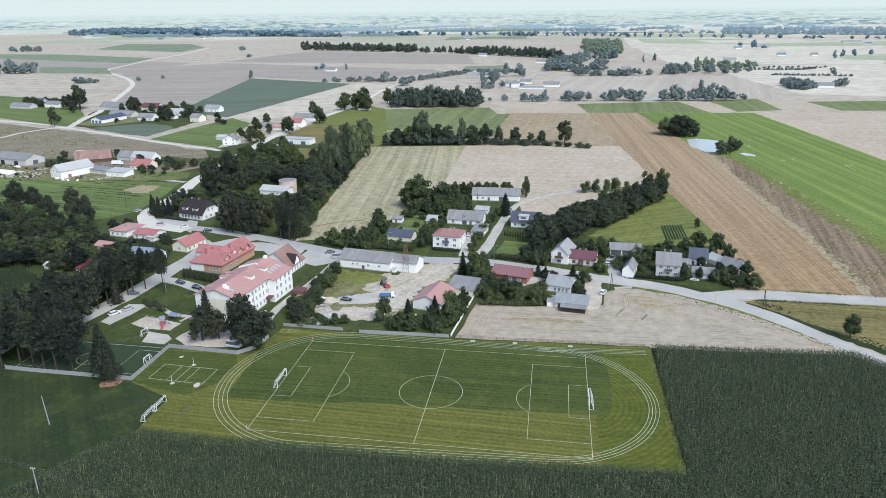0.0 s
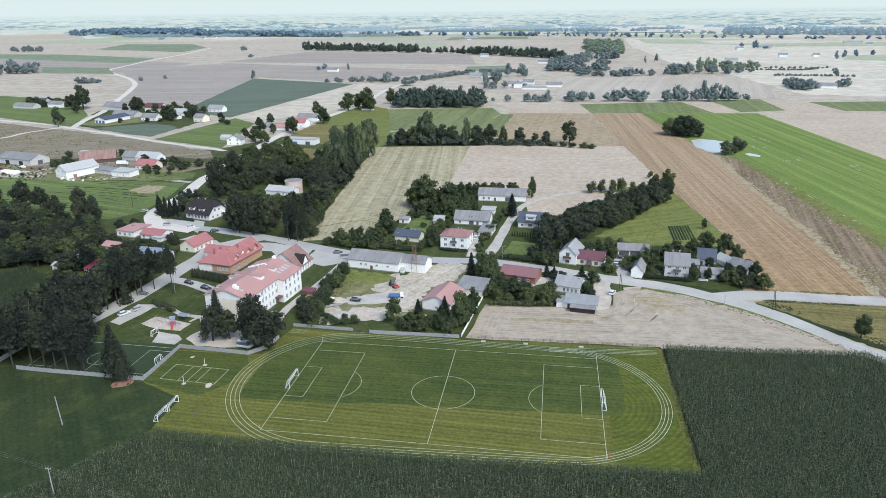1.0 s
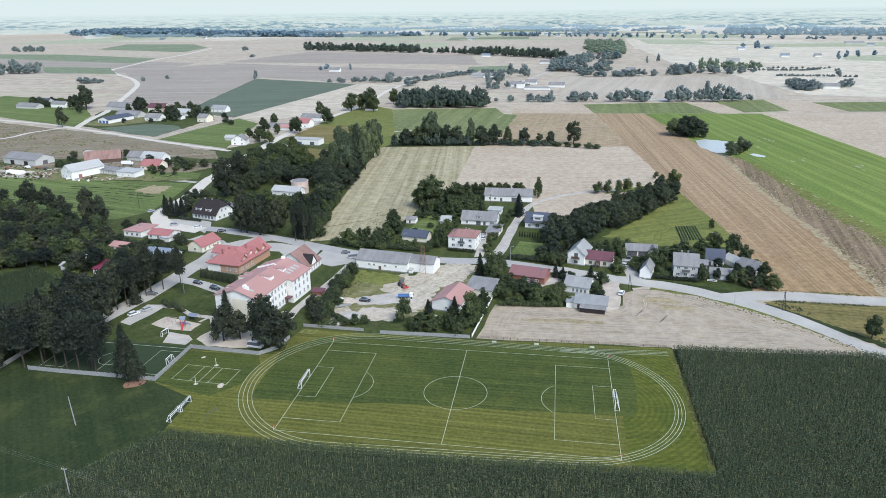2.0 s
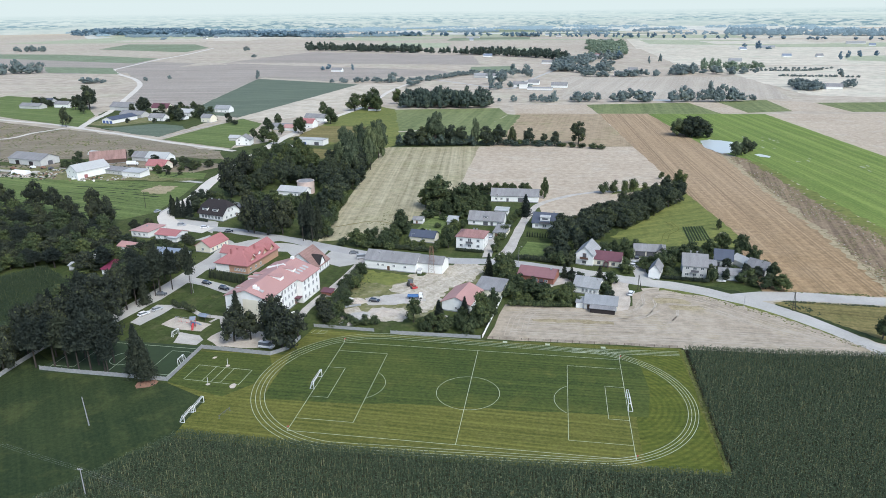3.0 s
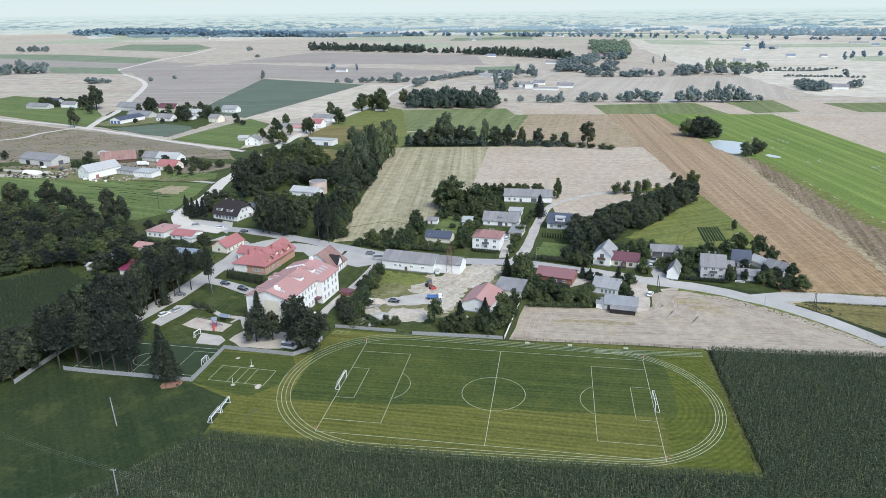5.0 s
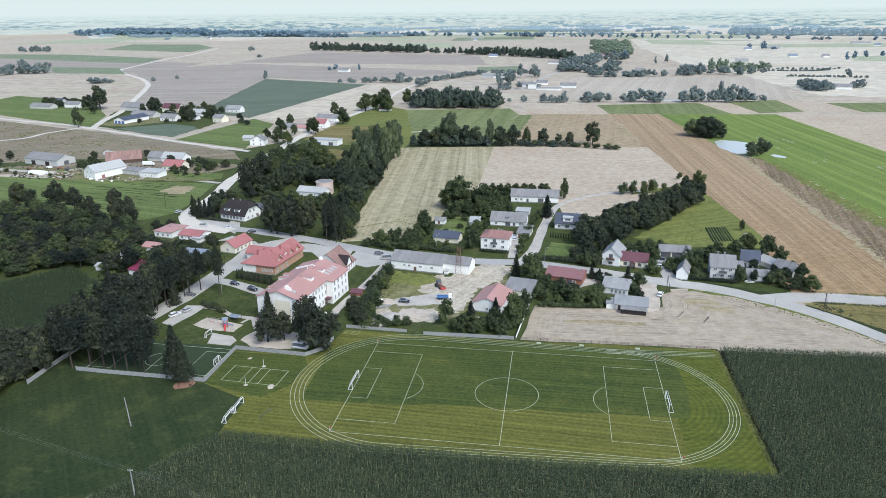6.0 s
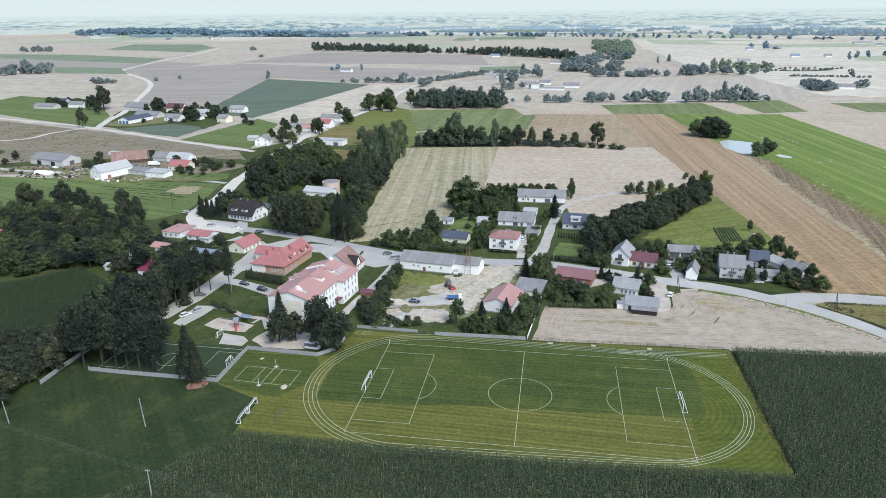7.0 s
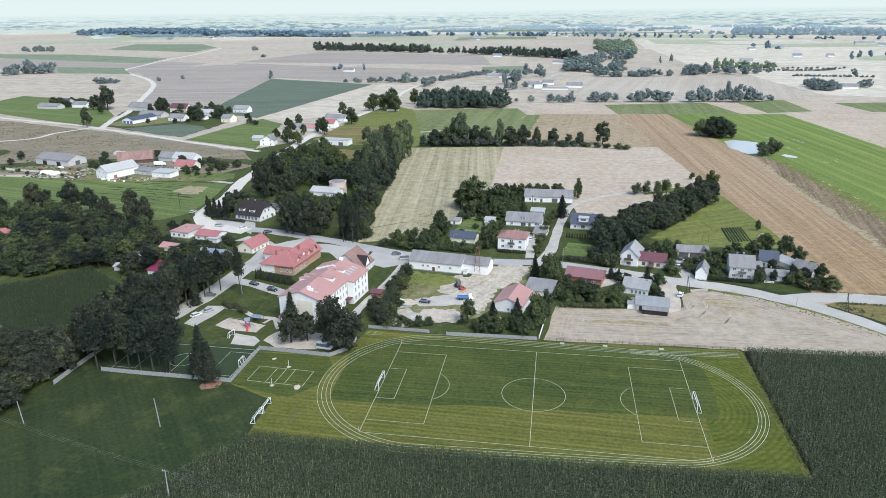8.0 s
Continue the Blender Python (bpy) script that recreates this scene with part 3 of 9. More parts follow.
def trunk_mesh(rng, h, r, blobs, lean=0.0):
    bm = bmesh.new()
    top = Vector((lean, 0, h))
    tube(bm, (0, 0, -0.2), top * 0.5, r, r * 0.7, 7)
    tube(bm, top * 0.5, top, r * 0.7, r * 0.3, 6)
    for cx, cy, cz, br in blobs[:5]:
        a = top * rng.uniform(0.4, 0.8)
        tube(bm, a, (cx, cy, cz), r * 0.35, r * 0.12, 5)
    bmesh.ops.recalc_face_normals(bm, faces=bm.faces[:])
    me = bpy.data.meshes.new("trunk")
    bm.to_mesh(me)
    bm.free()
    me.materials.append(M_BARK)
    return me


TREES = {}


def tree_meshes(kind, var):
    """Trunk and crown of a tree 10 m high and 8 m across."""
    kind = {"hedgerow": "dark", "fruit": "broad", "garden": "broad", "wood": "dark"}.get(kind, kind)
    if (kind, var) in TREES:
        return TREES[kind, var]
    rng = np.random.default_rng(97 * var + sum(map(ord, kind)))
    mat_ = {"broad": M_LEAF, "dark": M_LEAF_DARK, "pale": M_LEAF_PALE, "spruce": M_NEEDLE, "column": M_LEAF_DARK, "bush": M_LEAF, "park": M_LEAF_PARK, "far": M_LEAF_FAR_HAZED, "speck": M_LEAF_FAR_HAZED, "pine": M_NEEDLE, "fir": M_NEEDLE}[kind]
    blobs = []
    if kind in ("broad", "dark", "pale", "park"):
        m = 17
        for k in range(m):
            a, z = rng.uniform(0, math.tau), 1.9 + 6.6 * (k + 0.5) / m + rng.uniform(-0.5, 0.5)
            wide = 3.0 * math.sqrt(max(0.05, 1 - ((z - 4.4) / 4.9) ** 2))
            rr = rng.uniform(0.55, 1.0) * wide
            blobs.append((rr * math.cos(a), rr * math.sin(a), z, rng.uniform(0.95, 1.6) * (0.75 if z > 7.3 else 1)))
        blobs.append((0, 0, 8.6, 1.2))
        blobs.append((0, 0, 5.2, 2.5))
        crown = crown_mesh("crown", rng, blobs, 2000 if kind == "park" else 1560, 0.31 if kind == "park" else 0.36, mat_, squash=1.05 if kind != "pale" else 1.25)
        trunk = trunk_mesh(rng, 6.5, 0.28, blobs)
    elif kind == "far":
        for k in range(8):
            a = rng.uniform(0, math.tau)
            blobs.append((2.3 * math.cos(a), 2.3 * math.sin(a), rng.uniform(2.6, 7), rng.uniform(1.1, 1.9)))
        blobs.append((0, 0, 7.8, 1.6))
        blobs.append((0, 0, 4.5, 2.4))
        crown = crown_mesh("crown", rng, blobs, 200, 0.6, mat_, core=0.8, fine=1)
        trunk = trunk_mesh(rng, 5, 0.3, blobs)
    elif kind == "speck":
        for k in range(3):
            a = rng.uniform(0, math.tau)
            blobs.append((2.0 * math.cos(a), 2.0 * math.sin(a), rng.uniform(2.6, 6.0), rng.uniform(1.5, 2.3)))
        blobs.append((0, 0, 6.6, 2.2))
        crown = crown_mesh("crown", rng, blobs, 40, 0.9, mat_, core=0.95, fine=1)
        trunk = None
    elif kind == "bush":
        for k in range(9):
            a, rr = rng.uniform(0, math.tau), rng.uniform(0.5, 2.6)
            blobs.append((rr * math.cos(a), rr * math.sin(a), rng.uniform(2.2, 7.4), rng.uniform(1.3, 2.2)))
        crown = crown_mesh("crown", rng, blobs, 860, 0.42, mat_, squash=1.3)
        trunk = trunk_mesh(rng, 3.5, 0.25, blobs)
    elif kind == "column":
        for k in range(8):
            z = 0.9 + 8.4 * k / 7
            wide = 2.6 * math.sqrt(max(0.06, 1 - ((z - 4.2) / 6.2) ** 2))
            blobs.append((rng.uniform(-0.5, 0.5), rng.uniform(-0.5, 0.5), z, wide))
        crown = crown_mesh("crown", rng, blobs, 900, 0.42, mat_, core=0.8, squash=0.9)
        trunk = trunk_mesh(rng, 6, 0.2, [])
    else:
        V, F = [], []
        cone = kind in ("spruce", "fir")
        tiers = 22 if cone else 13
        low = {"spruce": 0.08, "fir": 0.2}.get(kind, 0.45)
        for k in range(tiers):
            f = k / (tiers - 1)
            z = 10 * (low + (0.97 - low) * f)
            reach = (3.9 * (1 - f) ** 0.85 + 0.25) if cone else 3.4 * math.sin(math.pi * (0.25 + 0.7 * f))
            for b in range(int(34 - 16 * f)):
                a = rng.uniform(0, math.tau)
                rr = reach * rng.uniform(0.5, 1.18)
                d, s = np.array([math.cos(a), math.sin(a), 0]), np.array([-math.sin(a), math.cos(a), 0])
                z0 = z + rng.uniform(-0.25, 0.25)
                dz = -rr * rng.uniform(0.2, 0.45) if cone else rr * rng.uniform(0.0, 0.35)
                w = rr * rng.uniform(0.06, 0.12) + 0.08
                for _ in range(7):
                    i, c0 = len(V), rng.uniform(0.15, 1.05)
                    p = d * rr * c0 + s * rng.uniform(-1.6, 1.6) * w + [0, 0, z0 + dz * c0 + rng.uniform(-0.15, 0.15)]
                    t1, t2 = rng.normal(size=3) * 0.26, rng.normal(size=3) * [0.2, 0.2, 0.12]
                    V += [p - t1, p + t1, p + t2 - [0, 0, 0.12]]
                    F.append((i, i + 1, i + 2))
                for c0, c1 in ((0.05, 0.6),):
                    i = len(V)
                    p0, p1 = d * rr * c0 + [0, 0, z0 + dz * c0], d * rr * c1 + [0, 0, z0 + dz * c1]
                    V += [p0 + [0, 0, 0.12], (p0 + p1) / 2 + s * w, p1 - [0, 0, 0.1], (p0 + p1) / 2 - s * w + [0, 0, rng.uniform(-0.15, 0.15)]]
                    F.append((i, i + 1, i + 2, i + 3))
        n = 8
        for k in range(5):
            f = k / 5
            z = 10 * (low + (0.95 - low) * f)
            r = (2.1 * (1 - f) + 0.2) * (1 if cone else 0.9)
            i = len(V)
            V += [np.array([r * math.cos(q * math.tau / n), r * math.sin(q * math.tau / n), z + rng.uniform(-0.2, 0.2)]) for q in range(n)] + [np.array([0, 0, z + 2.6])]
            F += [(i + q, i + (q + 1) % n, i + n) for q in range(n)]
        crown = mesh_from("crown", V, F, mat_)
        trunk = trunk_mesh(rng, 9.2, 0.24, [])
    TREES[kind, var] = (trunk, crown)
    return TREES[kind, var]


TREE_WORDS = {
    "broad": ("broadleaf_tree", "dark green broadleaf tree with a rounded crown"),
    "dark": ("broadleaf_tree", "very dark dense broadleaf tree with an uneven crown"),
    "pale": ("willow_tree", "grey-green willow or poplar with a tall feathery crown"),
    "spruce": ("spruce_tree", "dark green spruce with drooping tiers of branches"),
    "fir": ("fir_tree", "tall dark fir with feathery open branches"),
    "pine": ("pine_tree", "tall pine with a bare trunk and a high crown"),
    "column": ("thuja_tree", "narrow dark evergreen column"),
    "bush": ("bush", "bushy green shrub with an uneven outline"),
    "far": ("broadleaf_tree", "distant broadleaf tree among the fields"),
    "hedgerow": ("hedgerow_tree", "dense dark tree of a field hedgerow"),
    "garden": ("garden_tree", "green garden tree with a loose rounded crown"),
    "park": ("park_tree", "tall dark park tree with a dense crown"),
    "wood": ("woodland_tree", "dark tree of a small village wood"),
    "fruit": ("fruit_tree", "bushy green fruit tree of an old orchard"),
}
PLACED = {}


def tree(kind, x, y, h, r, group="", rnd=random):
    """A tree of height h and crown radius r."""
    var = rnd.randrange({"broad": 5, "dark": 4, "pale": 3, "spruce": 3, "pine": 2, "fir": 3, "column": 2, "bush": 4, "far": 3, "hedgerow": 4, "fruit": 5, "garden": 5, "park": 4, "wood": 4}[kind])
    name, label = TREE_WORDS[kind]
    wide = 3.9
    m = pose(x, y, 0, 0, 0, rnd.uniform(0, 360)) @ Matrix.Diagonal((r / wide, r / wide, h / 10, 1))
    if (kind, var) in PLACED:
        first = PLACED[kind, var].scale
        ob = copy_thing(PLACED[kind, var], m @ Matrix.Diagonal((1 / first.x, 1 / first.y, 1 / first.z, 1)))
    else:
        trunk, crown = tree_meshes(kind, var)
        ob = thing(name, label, "shrub" if kind == "bush" else "tree", m)
        child("trunk", trunk, ob)
        child("crown", crown, ob)
        PLACED[kind, var] = ob
    if group:
        ob["group"] = group
    return ob


def trees(kind, rows, group=""):
    rnd = random.Random(len(rows) * 31 + int(abs(rows[0][0])))
    for x, y, h, r in rows:
        tree(kind, x, y, h, r, group, rnd)


def grove(kind, poly, step, h, r, group="", seed=1, front=1.2, clear=0.0):
    """Trees scattered over a polygon, about step metres apart."""
    rnd = random.Random(seed)
    xs, ys = [p[0] for p in poly], [p[1] for p in poly]
    y = min(ys)
    while y <= max(ys):
        x = min(xs) + rnd.uniform(0, step)
        while x <= max(xs):
            px, py = x + rnd.uniform(-0.35, 0.35) * step, y + rnd.uniform(-0.35, 0.35) * step
            s = rnd.uniform(0.72, 1.22)
            if inside(poly, np.array([px]), np.array([py]))[0] and is_free(px, py, 1.2, max(front, clear * h * s)):
                tree(kind if isinstance(kind, str) else rnd.choice(kind), px, py, h * s, r * rnd.uniform(0.85, 1.15), group, rnd)
            x += step
        y += step * 0.9


def woodland(name, label, spots, material, seed=1, kind="stuff", form="far"):
    """Many far trees joined: spots of (x, y, height, radius)."""
    rng = np.random.default_rng(seed)
    V, F, base = [], [], 0
    protos = []
    for var in range(3):
        me = tree_meshes(form, var)[1]
        co = np.empty(len(me.vertices) * 3)
        me.vertices.foreach_get("co", co)
        protos.append((co.reshape(-1, 3), [tuple(p.vertices) for p in me.polygons]))
    for x, y, h, r in spots:
        co, faces = protos[rng.integers(3)]
        a = rng.uniform(0, math.tau)
        c, s = math.cos(a), math.sin(a)
        q = np.stack([(co[:, 0] * c - co[:, 1] * s) * r / 3.9 + x, (co[:, 0] * s + co[:, 1] * c) * r / 3.9 + y, (co[:, 2] - 1.2) * h / 8.6], 1)
        V.append(q)
        F += [tuple(i + base for i in f) for f in faces]
        base += len(co)
    me = bpy.data.meshes.new(name)
    me.from_pydata(np.concatenate(V).tolist(), [], F)
    me.materials.append(material)
    return tagged(new(name, me), label, "woodland" if kind == "stuff" else "distance", kind=kind)


def spots_line(pts, step, h, r, wide=0.0, seed=1):
    """Spots for woodland() along a line, with some spread to its sides."""
    rnd = random.Random(seed)
    out = []
    for a, b in zip(pts, pts[1:]):
        n = max(1, int(math.dist(a, b) / step))
        for k in range(n):
            t = (k + rnd.random()) / n
            out.append((a[0] + (b[0] - a[0]) * t + rnd.uniform(-wide, wide), a[1] + (b[1] - a[1]) * t + rnd.uniform(-wide, wide), h * rnd.uniform(0.7, 1.2), r * rnd.uniform(0.8, 1.25)))
    return out


def spots_area(poly, step, h, r, seed=1):
    rnd = random.Random(seed)
    xs, ys = [p[0] for p in poly], [p[1] for p in poly]
    out, y = [], min(ys)
    while y <= max(ys):
        x = min(xs)
        while x <= max(xs):
            px, py = x + rnd.uniform(-0.4, 0.4) * step, y + rnd.uniform(-0.4, 0.4) * step
            if inside(poly, np.array([px]), np.array([py]))[0]:
                out.append((px, py, h * rnd.uniform(0.72, 1.2), r * rnd.uniform(0.8, 1.2)))
            x += step
        y += step
    return out


def hedge(label, a, b, h, w, material=None, seed=1):
    """A dense hedge from a to b."""
    rng = np.random.default_rng(seed + int(abs(a[0]) * 3))
    n = max(2, int(math.dist(a, b) / (w * 0.55)))
    d = np.array(b) - np.array(a)
    ob = thing("hedge", label, "hedge", pose(a[0], a[1], 0, 0, 0, math.degrees(math.atan2(d[1], d[0]))))
    L = math.dist(a, b)
    blobs = [(L * k / n, rng.uniform(-0.15, 0.15) * w, h * rng.uniform(0.42, 0.55), w * rng.uniform(0.5, 0.62)) for k in range(n + 1)]
    me = crown_mesh("foliage", rng, blobs, int(130 * n), 0.24, material or M_LEAF_DARK, squash=h / w * 0.95)
    child("foliage", me, ob)
    return ob


def panel_fence(label, pts, h, step, panel_m, post_m, thick=0.06, name="concrete_fence", rails=2):
    """Posts with slab panels between them; every panel is a part."""
    ob = thing(name, label, "fence", pose(pts[0][0], pts[0][1], 0))
    panels = {}
    for (ax, ay), (bx, by) in zip(pts, pts[1:]):
        L = math.dist((ax, ay), (bx, by))
        n = max(1, round(L / step))
        ang = math.degrees(math.atan2(by - ay, bx - ax))
        w = L / n
        key = round(w, 2)
        if key not in panels:
            bm = bmesh.new()
            zh = (h - 0.1) / rails
            for k in range(rails):
                box(bm, 0.08, -thick / 2, 0.06 + k * zh, w - 0.08, thick / 2, 0.06 + (k + 1) * zh - 0.03)
                box(bm, 0.16, -thick / 2 - 0.02, 0.12 + k * zh, w - 0.16, thick / 2 + 0.02, (k + 1) * zh - 0.04)
            bmesh.ops.recalc_face_normals(bm, faces=bm.faces[:])
            pm = bpy.data.meshes.new("panel")
            bm.to_mesh(pm)
            bm.free()
            pm.materials.append(panel_m)
            bm = bmesh.new()
            box(bm, -0.07, -0.07, 0, 0.07, 0.07, h + 0.1)
            bmesh.ops.recalc_face_normals(bm, faces=bm.faces[:])
            qm = bpy.data.meshes.new("post")
            bm.to_mesh(qm)
            bm.free()
            qm.materials.append(post_m)
            panels[key] = (pm, qm)
        pm, qm = panels[key]
        for k in range(n):
            x, y = ax + (bx - ax) * k / n - pts[0][0], ay + (by - ay) * k / n - pts[0][1]
            child("panel", pm, ob, "", (x, y, 0), ang)
            child("post", qm, ob, "", (x, y, 0), ang)
    return ob


def wire_fence(label, a, b, h, step, post_m, name="post_fence"):
    """Wooden posts with two thin rails."""
    ob = thing(name, label, "fence", pose(a[0], a[1], 0, 0, 0, math.degrees(math.atan2(b[1] - a[1], b[0] - a[0]))))
    L = math.dist(a, b)
    n = round(L / step)
    bm = bmesh.new()
    tube(bm, (0, 0, -0.1), (0, 0, h), 0.08, 0.07, 6)
    bmesh.ops.recalc_face_normals(bm, faces=bm.faces[:])
    me = bpy.data.meshes.new("post")
    bm.to_mesh(me)
    bm.free()
    me.materials.append(post_m)
    for k in range(n + 1):
        child("post", me, ob, "", (L * k / n, 0, 0))
    for z in (h * 0.5, h * 0.9):
        bm = bmesh.new()
        box(bm, 0, -0.02, z, L, 0.02, z + 0.06)
        part("rail", bm, post_m, ob)
    return ob


def pole(label, x, y, h, r=0.13, arm=0.0, legs=0, turn=0.0, material=None, lamp=False, lean=0.0):
    ob = thing("utility_pole" if not lamp else "street_lamp", label, "pole", pose(x, y, 0, 0, lean, turn))
    mt = material or M_CONCRETE
    bm = bmesh.new()
    tube(bm, (0, 0, -0.2), (0, 0, h), r, r * 0.65, 8)
    part("post", bm, mt, ob)
    if legs:
        bm = bmesh.new()
        tube(bm, (1.3, 0, -0.2), (0.1, 0, h * 0.95), r, r * 0.65, 8)
        part("brace", bm, mt, ob)
    if arm:
        bm = bmesh.new()
        box(bm, -arm / 2, -0.06, h - 0.4, arm / 2, 0.06, h - 0.28)
        part("crossarm", bm, mt, ob)
        for s in (-0.45, 0, 0.45):
            bm = bmesh.new()
            tube(bm, (arm * s, 0, h - 0.28), (arm * s, 0, h - 0.05), 0.05, 0.04, 6)
            part("insulator", bm, M_WHITE, ob)
    if lamp:
        bm = bmesh.new()
        tube(bm, (0, 0, h - 0.1), (0.9, 0, h + 0.2), 0.05)
        part("bracket", bm, mt, ob)
        bm = bmesh.new()
        box(bm, 0.8, -0.12, h + 0.12, 1.4, 0.12, h + 0.28)
        part("lamp_head", bm, M_CONCRETE, ob)
    return ob


def heap(label, x, y, r, h, material, name="heap", seed=1, squash=0.7):
    """A mound of sand, soil or rubble with a lumpy surface."""
    rng = np.random.default_rng(seed + int(abs(x) * 5 + abs(y)))
    bm = bmesh.new()
    n, m = 16, 6
    tops = bm.verts.new((0, 0, h))
    rings = []
    for k in range(1, m + 1):
        f = k / m
        rings.append([bm.verts.new((r * f * math.cos(q * math.tau / n) * rng.uniform(0.85, 1.15), r * squash * f * math.sin(q * math.tau / n) * rng.uniform(0.85, 1.15),
                                    h * (1 - f) ** 1.2 * rng.uniform(0.75, 1.25) + (0.02 if k < m else -0.05))) for q in range(n)])
    for q in range(n):
        bm.faces.new((tops, rings[0][q], rings[0][(q + 1) % n]))
        for k in range(m - 1):
            bm.faces.new((rings[k][q], rings[k + 1][q], rings[k + 1][(q + 1) % n], rings[k][(q + 1) % n]))
    bmesh.ops.recalc_face_normals(bm, faces=bm.faces[:])
    me = bpy.data.meshes.new(name)
    bm.to_mesh(me)
    bm.free()
    me.materials.append(material)
    ob = new(name, me)
    ob.matrix_basis = pose(x, y, 0.12, 0, 0, rng.uniform(0, 360))
    return tagged(ob, label, name)


PAINT = {}


def car(label, x, y, ang, colour, kind="car", z=0.1):
    """A parked car: shaped body, glass house, four wheels, lights."""
    key = tuple(colour)
    if key not in PAINT:
        m, nt, b = base_mat("car_paint", 0.25)
        b.inputs["Base Color"].default_value = (*colour, 1)
        b.inputs["Coat Weight"].default_value = 0.5
        PAINT[key] = m
    ob = thing("car" if kind != "van" else "van", label, "car", pose(x, y, z, 0, 0, ang))
    L, W, H = {"car": (4.3, 1.75, 1.45), "van": (5.2, 1.95, 2.2), "suv": (4.6, 1.85, 1.7)}[kind]
    hood = 0.58 * H if kind != "van" else 0.5 * H
    prof = [(0.0, 0.3), (L, 0.3), (L, hood * 0.85), (L - 0.15, hood), (0.1, hood * 1.02), (0.0, hood * 0.8)]
    bm = bmesh.new()
    prism(bm, [(a - L / 2, b) for a, b in prof], -W / 2, W / 2, "y")
    bmesh.ops.bevel(bm, geom=bm.edges[:], offset=0.08, segments=2, affect="EDGES")
    part("body", bm, PAINT[key], ob)
    a0, a1, a2, a3 = (0.25, 0.65, L * 0.62, L * 0.76) if kind != "van" else (0.05, 0.12, L * 0.7, L * 0.85)
    bm = bmesh.new()
    lo = [(a0, hood), (a3, hood)]
    hi = [(a1, H - 0.06), (a2, H - 0.06)]
    wl, wh = W / 2 - 0.06, W / 2 - 0.22
    v = [bm.verts.new((a - L / 2, s * wl, b)) for a, b in lo for s in (-1, 1)] + [bm.verts.new((a - L / 2, s * wh, b)) for a, b in hi for s in (-1, 1)]
    for f in ((0, 1, 3, 2), (4, 6, 7, 5), (0, 4, 5, 1), (2, 3, 7, 6), (0, 2, 6, 4), (1, 5, 7, 3)):
        bm.faces.new([v[i] for i in f])
    part("glass_house", bm, M_GLASS, ob)
    bm = bmesh.new()
    box(bm, a1 - L / 2 - 0.05, -wh - 0.03, H - 0.08, a2 - L / 2 + 0.05, wh + 0.03, H)
    bmesh.ops.bevel(bm, geom=bm.edges[:], offset=0.03, segments=1, affect="EDGES")
    part("roof", bm, PAINT[key], ob)
    for sx in (-L / 2 + 0.8, L / 2 - 0.85):
        for sy in (-1, 1):
            bm = bmesh.new()
            tube(bm, (sx, sy * (W / 2 - 0.2), 0.32), (sx, sy * (W / 2 + 0.01), 0.32), 0.32, 0.32, 12)
            wheel = part("wheel", bm, M_RUBBER, ob)
            bm = bmesh.new()
            tube(bm, (sx, sy * (W / 2 - 0.05), 0.32), (sx, sy * (W / 2 + 0.025), 0.32), 0.18, 0.18, 10)
            part("rim", bm, M_STEEL, wheel)
    for sy in (-0.6, 0.6):
        bm = bmesh.new()
        box(bm, L / 2 - 0.06, sy - 0.15, hood * 0.72, L / 2 + 0.015, sy + 0.15, hood * 0.9)
        part("headlight", bm, M_STEEL, ob)
    return ob


# ---------------------------------------------------------------- ground, fields, roads
bm = bmesh.new()
bmesh.ops.create_grid(bm, x_segments=2, y_segments=2, size=5200)
me = bpy.data.meshes.new("ground")
bm.to_mesh(me)
bm.free()
me.materials.append(M_BASE)
tagged(new("ground", me), "flat pale stubble farmland reaching the horizon", "ground", kind="structure")

# glowing ring with the hazy distance painted on it, far behind everything
mb = bpy.data.materials.new("hazy_distance")
mb.use_nodes = True
nt_ = mb.node_tree
nt_.nodes.remove(nt_.nodes["Principled BSDF"])
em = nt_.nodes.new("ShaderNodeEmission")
geo = nt_.nodes.new("ShaderNodeNewGeometry").outputs["Position"]
zpos = nt_.nodes.new("ShaderNodeSeparateXYZ")
nt_.links.new(geo, zpos.inputs[0])


def sum_node(op, a, b):
    n = nt_.nodes.new("ShaderNodeMath")
    n.operation = op
    for i, v in enumerate((a, b)):
        if isinstance(v, (int, float)):
            n.inputs[i].default_value = v
        else:
            nt_.links.new(v, n.inputs[i])
    return n.outputs[0]


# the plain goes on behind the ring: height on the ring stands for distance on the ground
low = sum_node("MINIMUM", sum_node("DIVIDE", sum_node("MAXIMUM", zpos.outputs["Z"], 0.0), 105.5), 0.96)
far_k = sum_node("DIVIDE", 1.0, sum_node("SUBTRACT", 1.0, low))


def plain_noise(across, deep, detail, rough):
    v = nt_.nodes.new("ShaderNodeCombineXYZ")
    nt_.links.new(sum_node("DIVIDE", zpos.outputs["X"], across), v.inputs[0])
    nt_.links.new(sum_node("MULTIPLY", far_k, 4600 / deep), v.inputs[1])
    return noise_node(nt_, v.outputs[0], 1.0, detail, rough)


